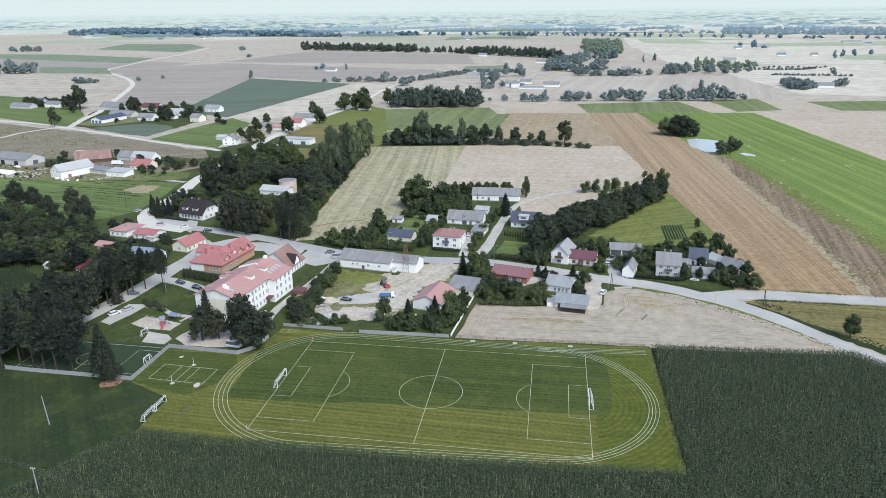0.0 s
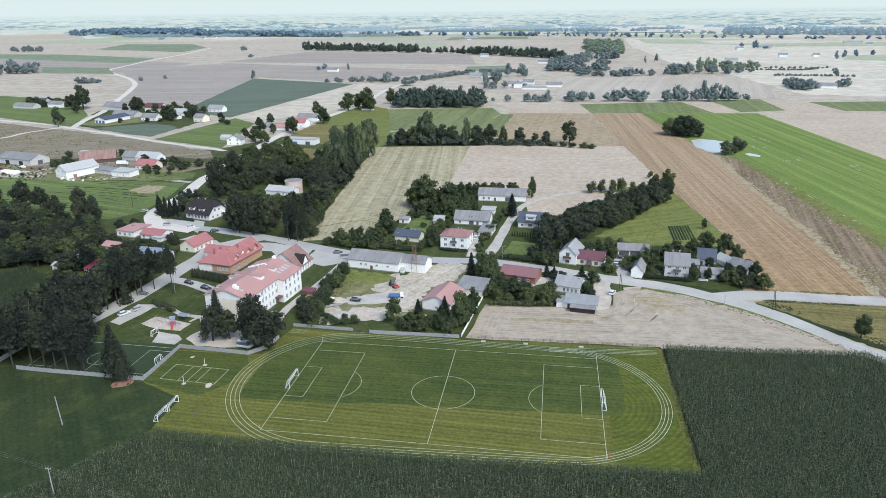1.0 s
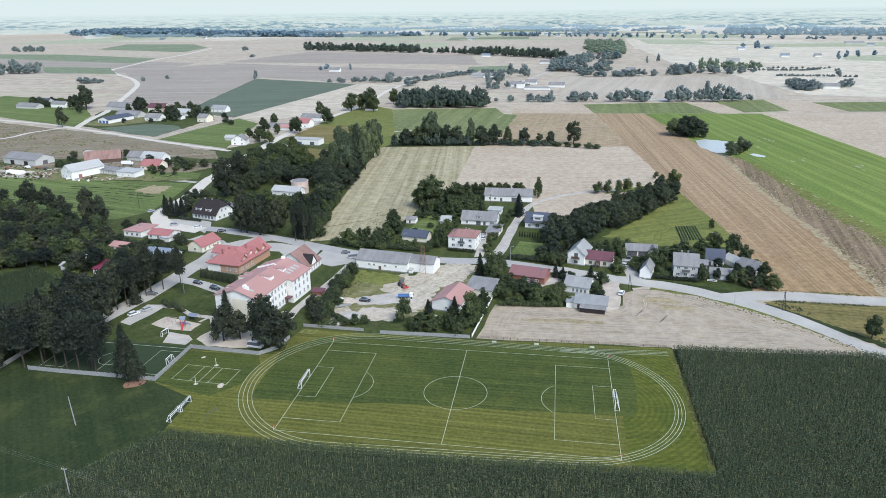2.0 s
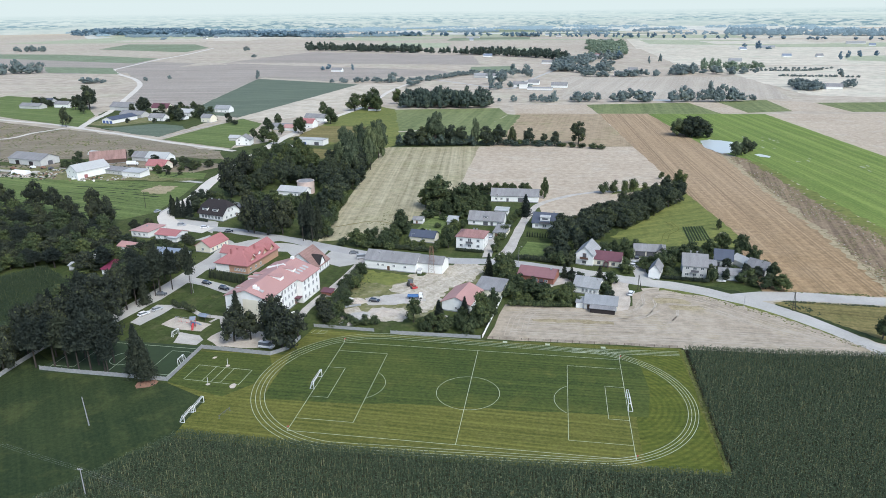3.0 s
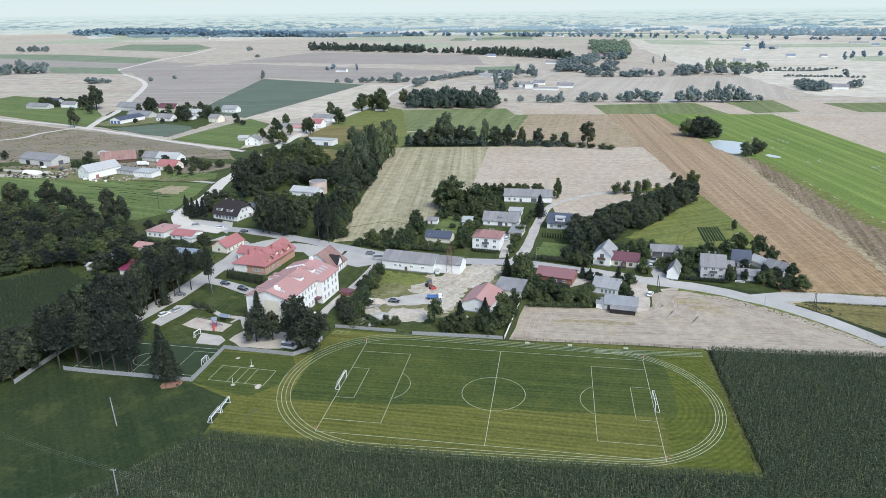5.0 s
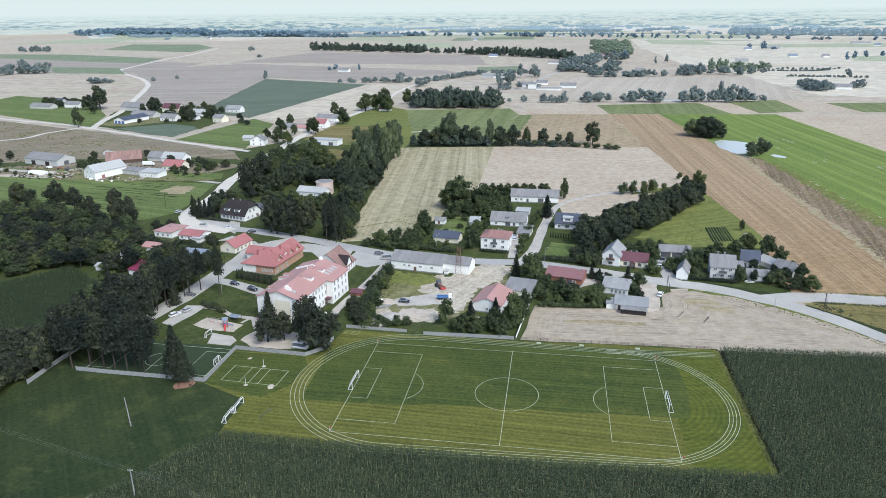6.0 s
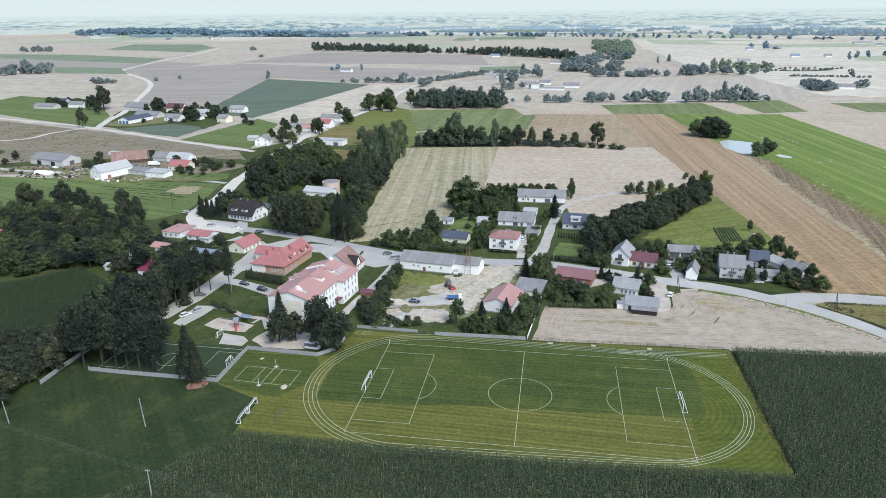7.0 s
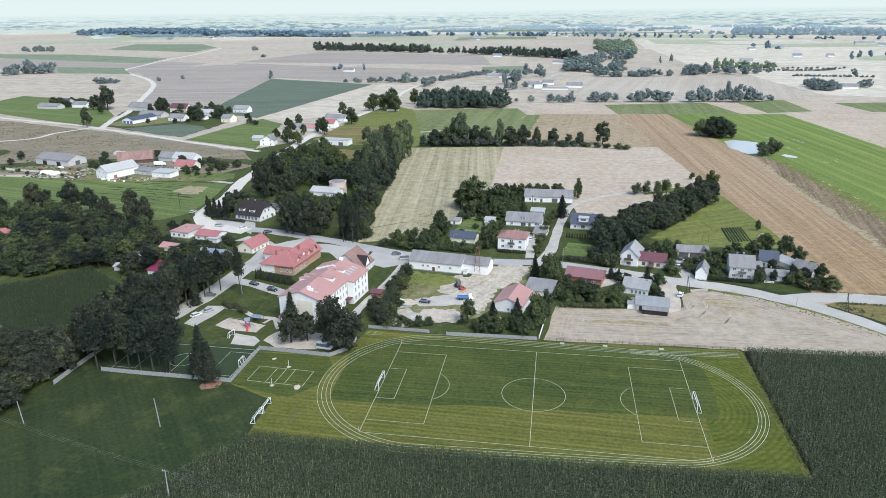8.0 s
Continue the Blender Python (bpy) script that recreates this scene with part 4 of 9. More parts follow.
# painted haze: brightens with height and washes out the land
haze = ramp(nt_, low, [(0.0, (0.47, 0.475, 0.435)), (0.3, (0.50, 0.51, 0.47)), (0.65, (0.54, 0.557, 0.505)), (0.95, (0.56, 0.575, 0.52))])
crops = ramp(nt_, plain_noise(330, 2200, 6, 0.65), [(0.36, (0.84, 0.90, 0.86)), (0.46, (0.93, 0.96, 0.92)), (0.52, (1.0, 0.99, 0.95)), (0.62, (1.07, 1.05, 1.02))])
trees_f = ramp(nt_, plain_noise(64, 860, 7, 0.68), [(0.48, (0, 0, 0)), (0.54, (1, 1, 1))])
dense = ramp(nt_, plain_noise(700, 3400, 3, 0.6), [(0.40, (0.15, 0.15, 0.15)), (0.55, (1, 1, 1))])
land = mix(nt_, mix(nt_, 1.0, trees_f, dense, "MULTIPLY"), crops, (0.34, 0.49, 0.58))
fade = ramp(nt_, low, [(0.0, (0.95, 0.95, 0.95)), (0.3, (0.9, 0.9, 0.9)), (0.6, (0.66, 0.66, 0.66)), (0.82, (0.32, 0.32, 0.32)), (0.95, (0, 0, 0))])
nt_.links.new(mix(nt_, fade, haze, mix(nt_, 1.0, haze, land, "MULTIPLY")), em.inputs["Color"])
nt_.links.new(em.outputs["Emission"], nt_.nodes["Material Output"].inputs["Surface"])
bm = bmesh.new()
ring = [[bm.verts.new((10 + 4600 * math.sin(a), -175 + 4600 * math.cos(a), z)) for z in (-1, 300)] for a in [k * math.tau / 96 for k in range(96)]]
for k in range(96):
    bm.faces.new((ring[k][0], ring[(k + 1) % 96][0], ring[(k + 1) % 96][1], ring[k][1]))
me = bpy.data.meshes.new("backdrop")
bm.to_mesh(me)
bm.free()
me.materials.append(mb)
tagged(new("backdrop", me), "glowing ring painted with pale blue hazy fields and woods", "distance", kind="structure")

# village land: gardens and lawns between the houses
field("rough green garden land of the village", "gardens", [(-330, 130), (-190, 20), (-150, -60), (-60, -70), (10, 30), (66, 36), (58, 88), (76, 93), (98, 84), (112, 96), (112, 172), (98, 228), (42, 225), (28, 196), (-30, 260), (-45, 200), (-100, 255), (-115, 370), (-170, 480), (-240, 345), (-330, 330)], 0.015, M_GARDEN, name="gardens")
field("mown dark green meadow beside the sports ground", "meadow", [(-160, -34), (-146, -20), (-144, 6), (-134, 0), (-124, -4), (-90, -7), (-74, -14), (-72, -32), (-76, -60), (-140, -140), (-260, -140)], 0.03, M_MEADOW, name="meadow")
field("mown sports lawn with mowing stripes", "lawn", [(-90, -7), (-90, 14), (-62, 15), (-59, 35), (-31, 34), (1, 34), (65, 37), (66, -29), (0, -33), (-74, -33), (-74, -14)], 0.045, M_LAWN_TAN, name="lawn")
field("darker green far half of the pitch", "lawn", [(-58, -11.5), (-60, 18), (-50, 29), (-31, 32), (48, 34), (51, 22), (52, 8), (50, -6), (7, -7.5)], 0.06, M_LAWN_DARK, name="lawn")
field("darker grass round the volleyball court", "lawn", [(-90, -6.5), (-90, 13.5), (-66, 13.6), (-63, 8), (-64, -4), (-70, -12), (-78, -10)], 0.0485, M_LAWN_DARK, name="lawn")
field("greener end of the lawn behind the goal", "lawn", [(47, 34), (64, 36.5), (65, -28), (47, -28)], 0.052, M_LAWN, name="lawn")
field("bare earth under the maize", "field", [(-72, -31), (-4, -31.5), (64.5, -29), (64.5, 36.5), (128, 40), (180, 0), (200, -160), (-140, -160)], 0.036, M_EARTH, name="maize_ground")
field("pale stubble field behind the pitch", "field", [(2, 35.5), (6, 65), (30, 65.5), (46, 65.5), (53, 70), (54, 82), (62, 88), (81, 84), (102, 69), (131, 43), (66, 37.5)], 0.05, M_STUB_V, name="field")
field("weedy yellow field between the roads", "field", [(105, 80), (110, 82), (190, 82), (190, 20), (141, 43), (122, 59)], 0.05, M_YEL, name="field")
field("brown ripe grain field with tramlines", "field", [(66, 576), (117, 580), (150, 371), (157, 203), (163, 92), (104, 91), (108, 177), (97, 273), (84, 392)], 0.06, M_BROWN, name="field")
field("brown cut field around a lone tree", "field", [(-20, 570), (66, 576), (84, 392), (-30, 382)], 0.05, M_BROWN2, name="field")
field("pale rosy stubble field", "field", [(-46, 380), (84, 392), (97, 273), (98, 256), (82, 234), (54, 197), (40, 184), (16, 184), (14, 228), (-34, 250), (-42, 300)], 0.065, M_ROSY, name="field")
field("straw stubble with grassy bands", "field", [(-114, 369), (-38, 381), (-36, 215), (-42, 202), (-58, 140), (-89, 128)], 0.055, M_STUB_Y, name="field")
field("bright green young crop", "field", [(117, 580), (235, 589), (264, 351), (330, 92), (197, 92), (187, 159), (176, 250), (166, 335), (142, 390)], 0.05, M_GREEN, name="field")
field("weedy ploughed strip", "field", [(147, 366), (160, 352), (166, 300), (171, 225), (177, 165), (184, 92), (153, 92), (154, 149), (152, 205), (150, 268)], 0.07, M_SOIL, 1.6, "field", 4)
field("yellow-green weeds beside the ploughed strip", "weeds", [(158, 356), (166, 337), (177, 250), (188, 159), (198, 92), (182.5, 92), (175.5, 165), (169.5, 225), (164.5, 300)], 0.076, M_YGRASS, 2.2, "verge", 2.5)
field("yellow-green weeds beside the ploughed strip", "weeds", [(145, 372), (149, 366), (152, 268), (154, 205), (156, 149), (155, 92), (151.5, 92), (152, 149), (149.5, 205), (147.5, 268)], 0.078, M_DRYBAND, 1.8, "verge", 2.5)
field("pale stubble beyond the green crop", "field", [(235, 589), (420, 610), (420, 92), (330, 92), (264, 351)], 0.05, M_ROSY, name="field")
field("green maize patch", "field", [(-165, 588), (-41, 612), (-28, 564), (-42, 490), (-130, 440), (-112, 385), (-120, 430)], 0.05, M_GREEN2, name="field")
field("green crop behind the field hedge", "field", [(-112, 398), (-120, 440), (-42, 492), (-28, 564), (-14, 560), (-24, 402)], 0.05, M_GREEN2, 1.5, "field", 8)
field("grey-green maize field", "field", [(-395, 594), (-468, 941), (-273, 860), (-308, 515), (-373, 548)], 0.05, M_CORN_FAR, name="field")
field("pale stubble wedge", "field", [(-307, 512), (-273, 860), (-197, 848), (-208, 562), (-270, 500)], 0.06, M_PALE, name="field")
field("green strip field", "field", [(56, 649), (173, 677), (192, 586), (66, 577)], 0.05, M_GREEN2, name="field")
field("dark green plot", "field", [(207, 690), (268, 710), (269, 612), (220, 596)], 0.05, M_GREEN2, name="field")
field("dark green plot", "field", [(314, 686), (506, 712), (474, 624), (327, 612)], 0.05, M_GREEN2, name="field")
field("rough green pasture with mown lines", "pasture", [(-440, 236), (-330, 236), (-206, 234), (-199, 196), (-196, 166), (-206, 151), (-273, 150), (-350, 170)], 0.03, M_PASTURE, name="pasture")
field("green meadow by the road", "meadow", [(-719, 684), (-570, 631), (-473, 516), (-440, 442), (-554, 489), (-700, 560)], 0.05, M_PASTURE, name="meadow")
field("green vegetable field", "field", [(-318, 384), (-309, 447), (-300, 510), (-265, 478), (-238, 350)], 0.05, M_PASTURE, name="field")
field("brown fallow field", "field", [(-432, 422), (-240, 335), (-212, 290), (-225, 262), (-300, 250), (-430, 235), (-640, 250), (-760, 480), (-560, 470)], 0.04, M_FALLOW, name="field")
field("rosy stubble field", "field", [(-617, 837), (-501, 608), (-395, 590), (-468, 941), (-460, 1200), (-700, 1250), (-800, 1080), (-696, 947)], 0.05, M_STUB_PINK, name="field")

field("rough grass under the field hedge", "grass", [(-120, 364), (0, 378), (92, 386), (90, 412), (-30, 404), (-120, 400)], 0.045, M_GARDEN, 1.5, "grass", 8)
field("tan stubble between the green plots", "field", [(-28, 636), (56, 649), (66, 577), (-20, 570)], 0.05, M_ROSY, name="field")
field("tan stubble between the green plots", "field", [(173, 677), (207, 690), (220, 596), (192, 586)], 0.05, M_ROSY, name="field")
field("tan stubble between the green plots", "field", [(268, 710), (314, 686), (327, 612), (269, 612)], 0.05, M_ROSY, name="field")
# pond
field("still pond water, painted pale as reflected sky", "pond", [(141, 424), (150, 431), (166, 421), (160, 390), (154, 373), (147, 370), (139, 394)], 0.09, M_WATER, 1.0, "water", 4)

field("still pond water, painted pale as reflected sky", "pond", [(134, 722), (160, 728), (160, 694), (136, 693)], 0.29, M_WATER, 1.0, "water", 4)
field("puddle in the crop, painted pale as reflected sky", "puddle", [(170, 369), (174, 372), (180, 363), (178, 358), (172, 361)], 0.09, M_WATER, 0.5, "water", 4)

# roads
strip("road", "pale asphalt village road", "road", [(170, 5), (136, 36), (116, 61), (101, 76), (76, 90.5), (52, 97), (30, 104)], (6.2, 8.6), 0.10, M_ASPHALT)
strip("road", "pale asphalt side road", "road", [(240, 84), (156, 86), (119, 87.5), (104, 86), (92, 82)], (6.0, 9.0), 0.108, M_ASPHALT)
strip("road", "grey asphalt street through the village", "road", [(30, 104), (0, 111), (-17, 110), (-56, 113), (-80, 120), (-100, 128), (-119, 134), (-145, 141), (-180, 140)], 7.5, 0.112, M_STREET)
strip("road", "street past the school", "road", [(-110, 131), (-124, 117), (-127, 98), (-128, 75), (-130.5, 53), (-134, 35), (-137, 10)], 8.5, 0.104, M_ASPHALT)
strip("road", "pale road leading out of the village", "road", [(-150, 138), (-172, 144), (-186, 160), (-189, 185), (-191.5, 205), (-198, 233), (-200, 250), (-205, 300), (-213, 416), (-206, 528), (-197, 634), (-204, 786), (-190, 960)], (9.0, 5.0), 0.25, M_ROAD)
strip("road", "narrow pale field road", "road", [(-760, 550), (-563, 480), (-476, 453), (-433, 433), (-373, 406), (-316, 377), (-230, 340)], 5.0, 0.25, M_ROAD)
strip("road", "winding pale field road", "road", [(-433, 433), (-454, 485), (-474, 543), (-515, 631), (-581, 769), (-624, 848), (-685, 929), (-766, 1013), (-833, 1097), (-856, 1166), (-870, 1220), (-917, 1402), (-950, 1598), (-1030, 1909)], (7.0, 9.0), 0.26, M_ROAD)
strip("road", "gravel lane between gardens", "lane", [(-1, 112), (3.2, 127.4), (5.0, 146), (7.8, 175), (13.6, 206), (23.5, 221), (36.5, 234), (53, 243), (66, 247)], (5.4, 3.0), 0.116, M_GRAVEL)
strip("road", "gravel track beside the school", "lane", [(-66, 30), (-67, 51), (-63, 75), (-60, 110)], 3.4, 0.09, M_GRAVEL)


# wheel tracks winding over the stubble behind the pitch
for pts in ([(10, 43), (40, 43.5), (80, 44), (112, 45)], [(10, 48.5), (60, 49.5), (92, 50.5), (110, 49)], [(9, 55), (40, 56), (55, 60), (61, 70), (62, 79), (68, 81), (80, 77), (97, 63), (116, 48)],
            [(9, 60), (36, 60.5), (50, 64), (57, 72), (58, 82), (64, 85.4), (81, 81.4), (100, 67), (122, 46.5)], [(24, 52), (58, 53.5), (67, 61), (70, 72), (78, 73), (92, 60), (105, 52)], [(34, 57), (52, 58), (62, 66)]):
    for s_ in (-0.85, 0.85):
        strip("wheel_track", "pressed wheel track in the stubble", "track", [(x + 0.5 * s_, y + s_) for x, y in pts], 0.42, 0.062, M_TRACK, 2, 0.5)

# ---------------------------------------------------------------- houses of the village
def FW(z, n, a, b, w=1.3, h=1.3):
    return ("f", z, w, h, n, a, b)


def RW(z, n, a, b, w=1.3, h=1.3):
    return ("r", z, w, h, n, a, b)


def dormer(ob, u, v, w, d, z0, z1, wall_m, roof_m, label="", window=True):
    """A dormer with its face at v, z0 to z1 high, running d metres back into the roof."""
    bm = bmesh.new()
    prism(bm, [(v, z0), (v + d, z0), (v + d, z1), (v, z1)], u - w / 2, u + w / 2, "x")
    body = part("dormer", bm, wall_m, ob, label)
    bm = bmesh.new()
    prism(bm, [(v - 0.3, z1 - 0.02), (v + d, z1 + 0.35), (v + d, z1 + 0.5), (v - 0.3, z1 + 0.13)], u - w / 2 - 0.25, u + w / 2 + 0.25, "x")
    part("dormer_roof", bm, roof_m, body)
    if window:
        fr, pa, sill, whole = window_meshes(w * 0.62, (z1 - z0) * 0.5, M_FRAME)
        child("pane", whole, body, "", (u, v - 0.02, z0 + (z1 - z0) * 0.32))


def balcony(ob, u, z, w, L, D, rail_m):
    bm = bmesh.new()
    box(bm, u - w / 2, -1.1, z - 0.12, u + w / 2, 0, z)
    slab = part("balcony", bm, M_CONCRETE, ob)
    bm = bmesh.new()
    prism(bm, [(-1.09, z + 0.05), (-1.03, z + 0.05), (-1.03, z + 0.9), (-0.98, z + 0.9), (-0.98, z + 0.98), (-1.14, z + 0.98), (-1.14, z + 0.9), (-1.09, z + 0.9)], u - w / 2, u + w / 2, "x")
    part("railing", bm, rail_m, slab)


def roof_z(u):
    return 12.4 - abs(u - 8.5) * 0.33


def shed_dormer(ob, u_in, u_out, v, d, lift=0.25, label="white flat-roofed dormer"):
    """A wedge on the school roof: level top, white cheeks, its face towards the eave."""
    z_in, z_out = roof_z(u_in) + 0.1, roof_z(u_in) - lift
    bm = bmesh.new()
    prism(bm, [(u_in, z_in - 0.5), (u_out, roof_z(u_out) - 0.4), (u_out, z_out), (u_in, z_in)], v, v + d, "y")
    body = part("dormer", bm, M_WHITE, ob, label)
    e = 0.25 if u_out > u_in else -0.25
    bm = bmesh.new()
    prism(bm, [(u_in - e, z_in + 0.03), (u_out + e, z_out + 0.03), (u_out + e, z_out + 0.17), (u_in - e, z_in + 0.17)], v - 0.2, v + d + 0.2, "y")
    part("dormer_roof", bm, M_R_PINK, body)


school = house("school", "large white three-storey school with a faded red metal roof", "school", -92, 38, -8, 17, 35, 9.6, 12.4, "gable_y", M_WHITE, M_R_PINK,
               [RW(1.3, 8, 2.5, 19.5, 1.0, 1.5), RW(4.5, 8, 2.5, 19.5, 1.0, 1.5), RW(7.3, 8, 2.5, 19.5, 1.0, 1.4), ("l", 1.3, 1.2, 1.7, 10, 3, 32), ("l", 4.5, 1.2, 1.7, 10, 3, 32), ("l", 7.3, 1.2, 1.5, 10, 3, 32)], over=0.5)
bm = bmesh.new()
box(bm, 16.9, 21, 0, 19.3, 34.9, 9.0)
part("side_wing", bm, M_WHITE, school)
bm = bmesh.new()
prism(bm, [(16.6, 9.62), (19.7, 8.75), (19.7, 8.95), (16.6, 9.86)], 20.7, 35.4, "y")
part("wing_roof", bm, M_R_PINK, school)
for z in (1.3, 4.5, 7.0):
    for v in (23, 26, 29.5, 32.5):
        add_window(school, "r", v, z, 1.2, 1.6, 19.3, 35, M_FRAME)
bm = bmesh.new()
box(bm, 17.0, 18.3, 2.7, 19.2, 20.8, 2.95)
part("porch_roof", bm, M_R_MAROON, school)
add_door(school, "r", 19.5, 1.6, 2.3, 17, 35, M_DOOR)
bm = bmesh.new()
box(bm, -1.8, 1.2, 0, 0, 4.8, 1.1)
box(bm, -1.3, 1.2, 1.1, 0, 4.8, 1.5)
part("entrance_steps", bm, M_R_PINK, school)
for u_in, u_out, v, d in ((8.6, 13.9, 15.0, 2.4), (9.4, 13.9, 24.2, 2.4), (4.6, 0.3, 14.8, 1.7), (4.6, 0.3, 18.4, 1.7), (4.2, 1.2, 5.6, 1.6)):
    shed_dormer(school, u_in, u_out, v, d)
bm = bmesh.new()
box(bm, 9.8, 2.8, 11.2, 10.9, 4.0, 13.2)
box(bm, 11.0, 3.0, 11.0, 11.9, 3.9, 12.6)
part("chimney", bm, M_WHITE, school, "white plastered chimney block")
bm = bmesh.new()
prism(bm, [(12.2, roof_z(12.2)), (13.6, roof_z(13.6)), (13.6, roof_z(13.6) + 0.5), (12.2, roof_z(12.2) + 0.5)], 2.8, 4.0, "y")
part("skylight", bm, M_R_PALE, school)
bm = bmesh.new()
box(bm, 8.0, 33.2, 11.5, 9.2, 34.6, 13.4)
part("chimney", bm, M_WHITE, school)
bm = bmesh.new()
tube(bm, (8.5, 22.6, 12.2), (8.5, 22.6, 14.6), 0.12, 0.04, 6)
part("vent_pipe", bm, M_STEEL, school)
bm = bmesh.new()
prism(bm, [(1.2, roof_z(1.2) - 0.2), (8.5, 12.2), (9.6, 12.0), (9.6, 12.5), (8.5, 13.0), (1.2, roof_z(1.2) + 0.9)], 26.6, 26.9, "y")
part("fire_wall", bm, M_WHITE, school, "white parapet across the roof")
for k in range(4):
    bm = bmesh.new()
    prism(bm, [(14.0, roof_z(14.0) + 0.1), (16.2, roof_z(16.2) + 0.1), (16.2, roof_z(16.2) + 0.34), (14.0, roof_z(14.0) + 0.34)], 24.6 + 2.3 * k, 25.8 + 2.3 * k, "y")
    part("skylight", bm, M_R_PALE, school)
bm = bmesh.new()
for u in (-0.3, 17.3):
    tube(bm, (u, -0.4, 9.45), (u, 35.4, 9.45), 0.11, 0.11, 6)
part("gutter", bm, M_R_MAROON, school)
bm = bmesh.new()
for u, v in ((-0.1, 0.1), (17.1, 0.1), (17.1, 20.6), (17.1, 10.5)):
    tube(bm, (u, v - 0.12, 0.1), (u, v - 0.12, 9.4), 0.07, 0.07, 6)
part("downpipe", bm, M_DOOR_GREY, school)
bm = bmesh.new()
box(bm, 7.0, -0.03, 0.6, 13.2, 0.05, 9.0)
part("wall_panel", bm, M_CREAM, school, "beige weathered strip of wall")

villa = house("house", "large house with a red hipped tile roof and terracotta walls", "house", -119, 84, -9, 15.5, 12.5, 4.0, 8.6, "hip", M_ORANGE_W, M_R_RED,
              [FW(1.3, 4, 9.6, 14, 0.9, 1.3), FW(1.0, 1, 5.8, 5.8, 1.6, 1.8), RW(1.2, 3, 2.5, 10)], over=0.7)
bm = bmesh.new()
box(bm, 4.5, 11, 0, 15.2, 25, 4.0)
part("rear_wing", bm, M_ORANGE_W, villa)
bm = bmesh.new()
prism(bm, [(3.9, 3.7), (9.9, 8.4), (15.9, 3.7), (15.9, 3.95), (9.9, 8.65), (3.9, 3.95)], 7, 25.6, "y")
part("wing_roof", bm, M_R_RED, villa)
bm = bmesh.new()
box(bm, -6.5, 13, 0, 4.5, 19, 3.6)
part("side_wing", bm, M_WHITE, villa)
bm = bmesh.new()
prism(bm, [(12.5, 3.4), (16, 6.2), (19.5, 3.4), (19.5, 3.62), (16, 6.45), (12.5, 3.62)], -7, 6.5, "x")
part("side_roof", bm, M_R_RED, villa)
for v in (5.0, 14.5, 20.0):
    bm = bmesh.new()
    prism(bm, [(v - 1.7, 4.0), (v + 1.7, 4.0), (v + 1.7, 5.4), (v, 7.2), (v - 1.7, 5.4)], 11.0, 15.0, "x")
    gab = part("gable", bm, M_ORANGE_W, villa)
    bm = bmesh.new()
    prism(bm, [(v - 2.2, 5.0), (v, 7.35), (v + 2.2, 5.0), (v + 2.2, 5.22), (v, 7.6), (v - 2.2, 5.22)], 9.5, 15.5, "x")
    part("gable_roof", bm, M_R_RED, gab)
    fr, pa, sill, whole = window_meshes(1.1, 1.2, M_FRAME)
    child("window", fr, villa, "", (15.03, v, 4.3), 90)
for u, v in ((7.0, 6.4), (11.5, 12.5), (5.5, 4.0)):
    bm = bmesh.new()
    box(bm, u - 0.35, v - 0.3, 5.5, u + 0.35, v + 0.3, 9.4)
    part("chimney", bm, M_R_RED, villa)
bm = bmesh.new()
box(bm, -0.04, -0.05, 0.02, 6.4, 0.02, 3.7)
part("front_panel", bm, M_WHITE, villa, "white plastered part of the front")
for v in (7.2, 11.6):
    bm = bmesh.new()
    prism(bm, [(v - 1.2, 5.0), (v + 1.2, 5.0), (v + 1.2, 6.0), (v, 7.0), (v - 1.2, 6.0)], 12.0, 14.2, "x")
    gab = part("dormer", bm, M_WHITE, villa)
    bm = bmesh.new()
    prism(bm, [(v - 1.6, 5.7), (v, 7.1), (v + 1.6, 5.7), (v + 1.6, 5.9), (v, 7.35), (v - 1.6, 5.9)], 10.5, 14.6, "x")
    part("dormer_roof", bm, M_R_RED, gab)
for u, v, z in ((5.8, 2.6, 5.9), (9.6, 2.4, 5.8)):
    bm = bmesh.new()
    prism(bm, [(v, z), (v + 0.9, z + 0.62), (v + 0.86, z + 0.7), (v - 0.04, z + 0.08)], u, u + 0.7, "x")
    part("skylight", bm, M_FRAME, villa)
bm = bmesh.new()
prism(bm, [(9.4, 8.15), (4.5, 4.4), (4.45, 4.5), (9.35, 8.25)], 20.0, 24.5, "y")
part("solar_panel", bm, M_R_BLUE, villa)

old = house("house", "old white building with a steep rusty red roof", "house", -89.5, 87, -8, 15, 12, 3.3, 9.0, "gable_y", M_WHITE, M_R_RUST, [RW(0.9, 5, 1.5, 10.5, 0.9, 1.8)], over=0.5)
bm = bmesh.new()
prism(bm, [(3.4, 3.2), (7.4, 3.2), (7.4, 4.2), (5.4, 7.0), (3.4, 4.2)], 11.0, 15.2, "x")
gab = part("gable", bm, M_WHITE, old)
bm = bmesh.new()
prism(bm, [(2.9, 3.7), (5.4, 7.2), (7.9, 3.7), (7.9, 3.9), (5.4, 7.45), (2.9, 3.9)], 10.5, 15.5, "x")
part("gable_roof", bm, M_R_DARK, gab)

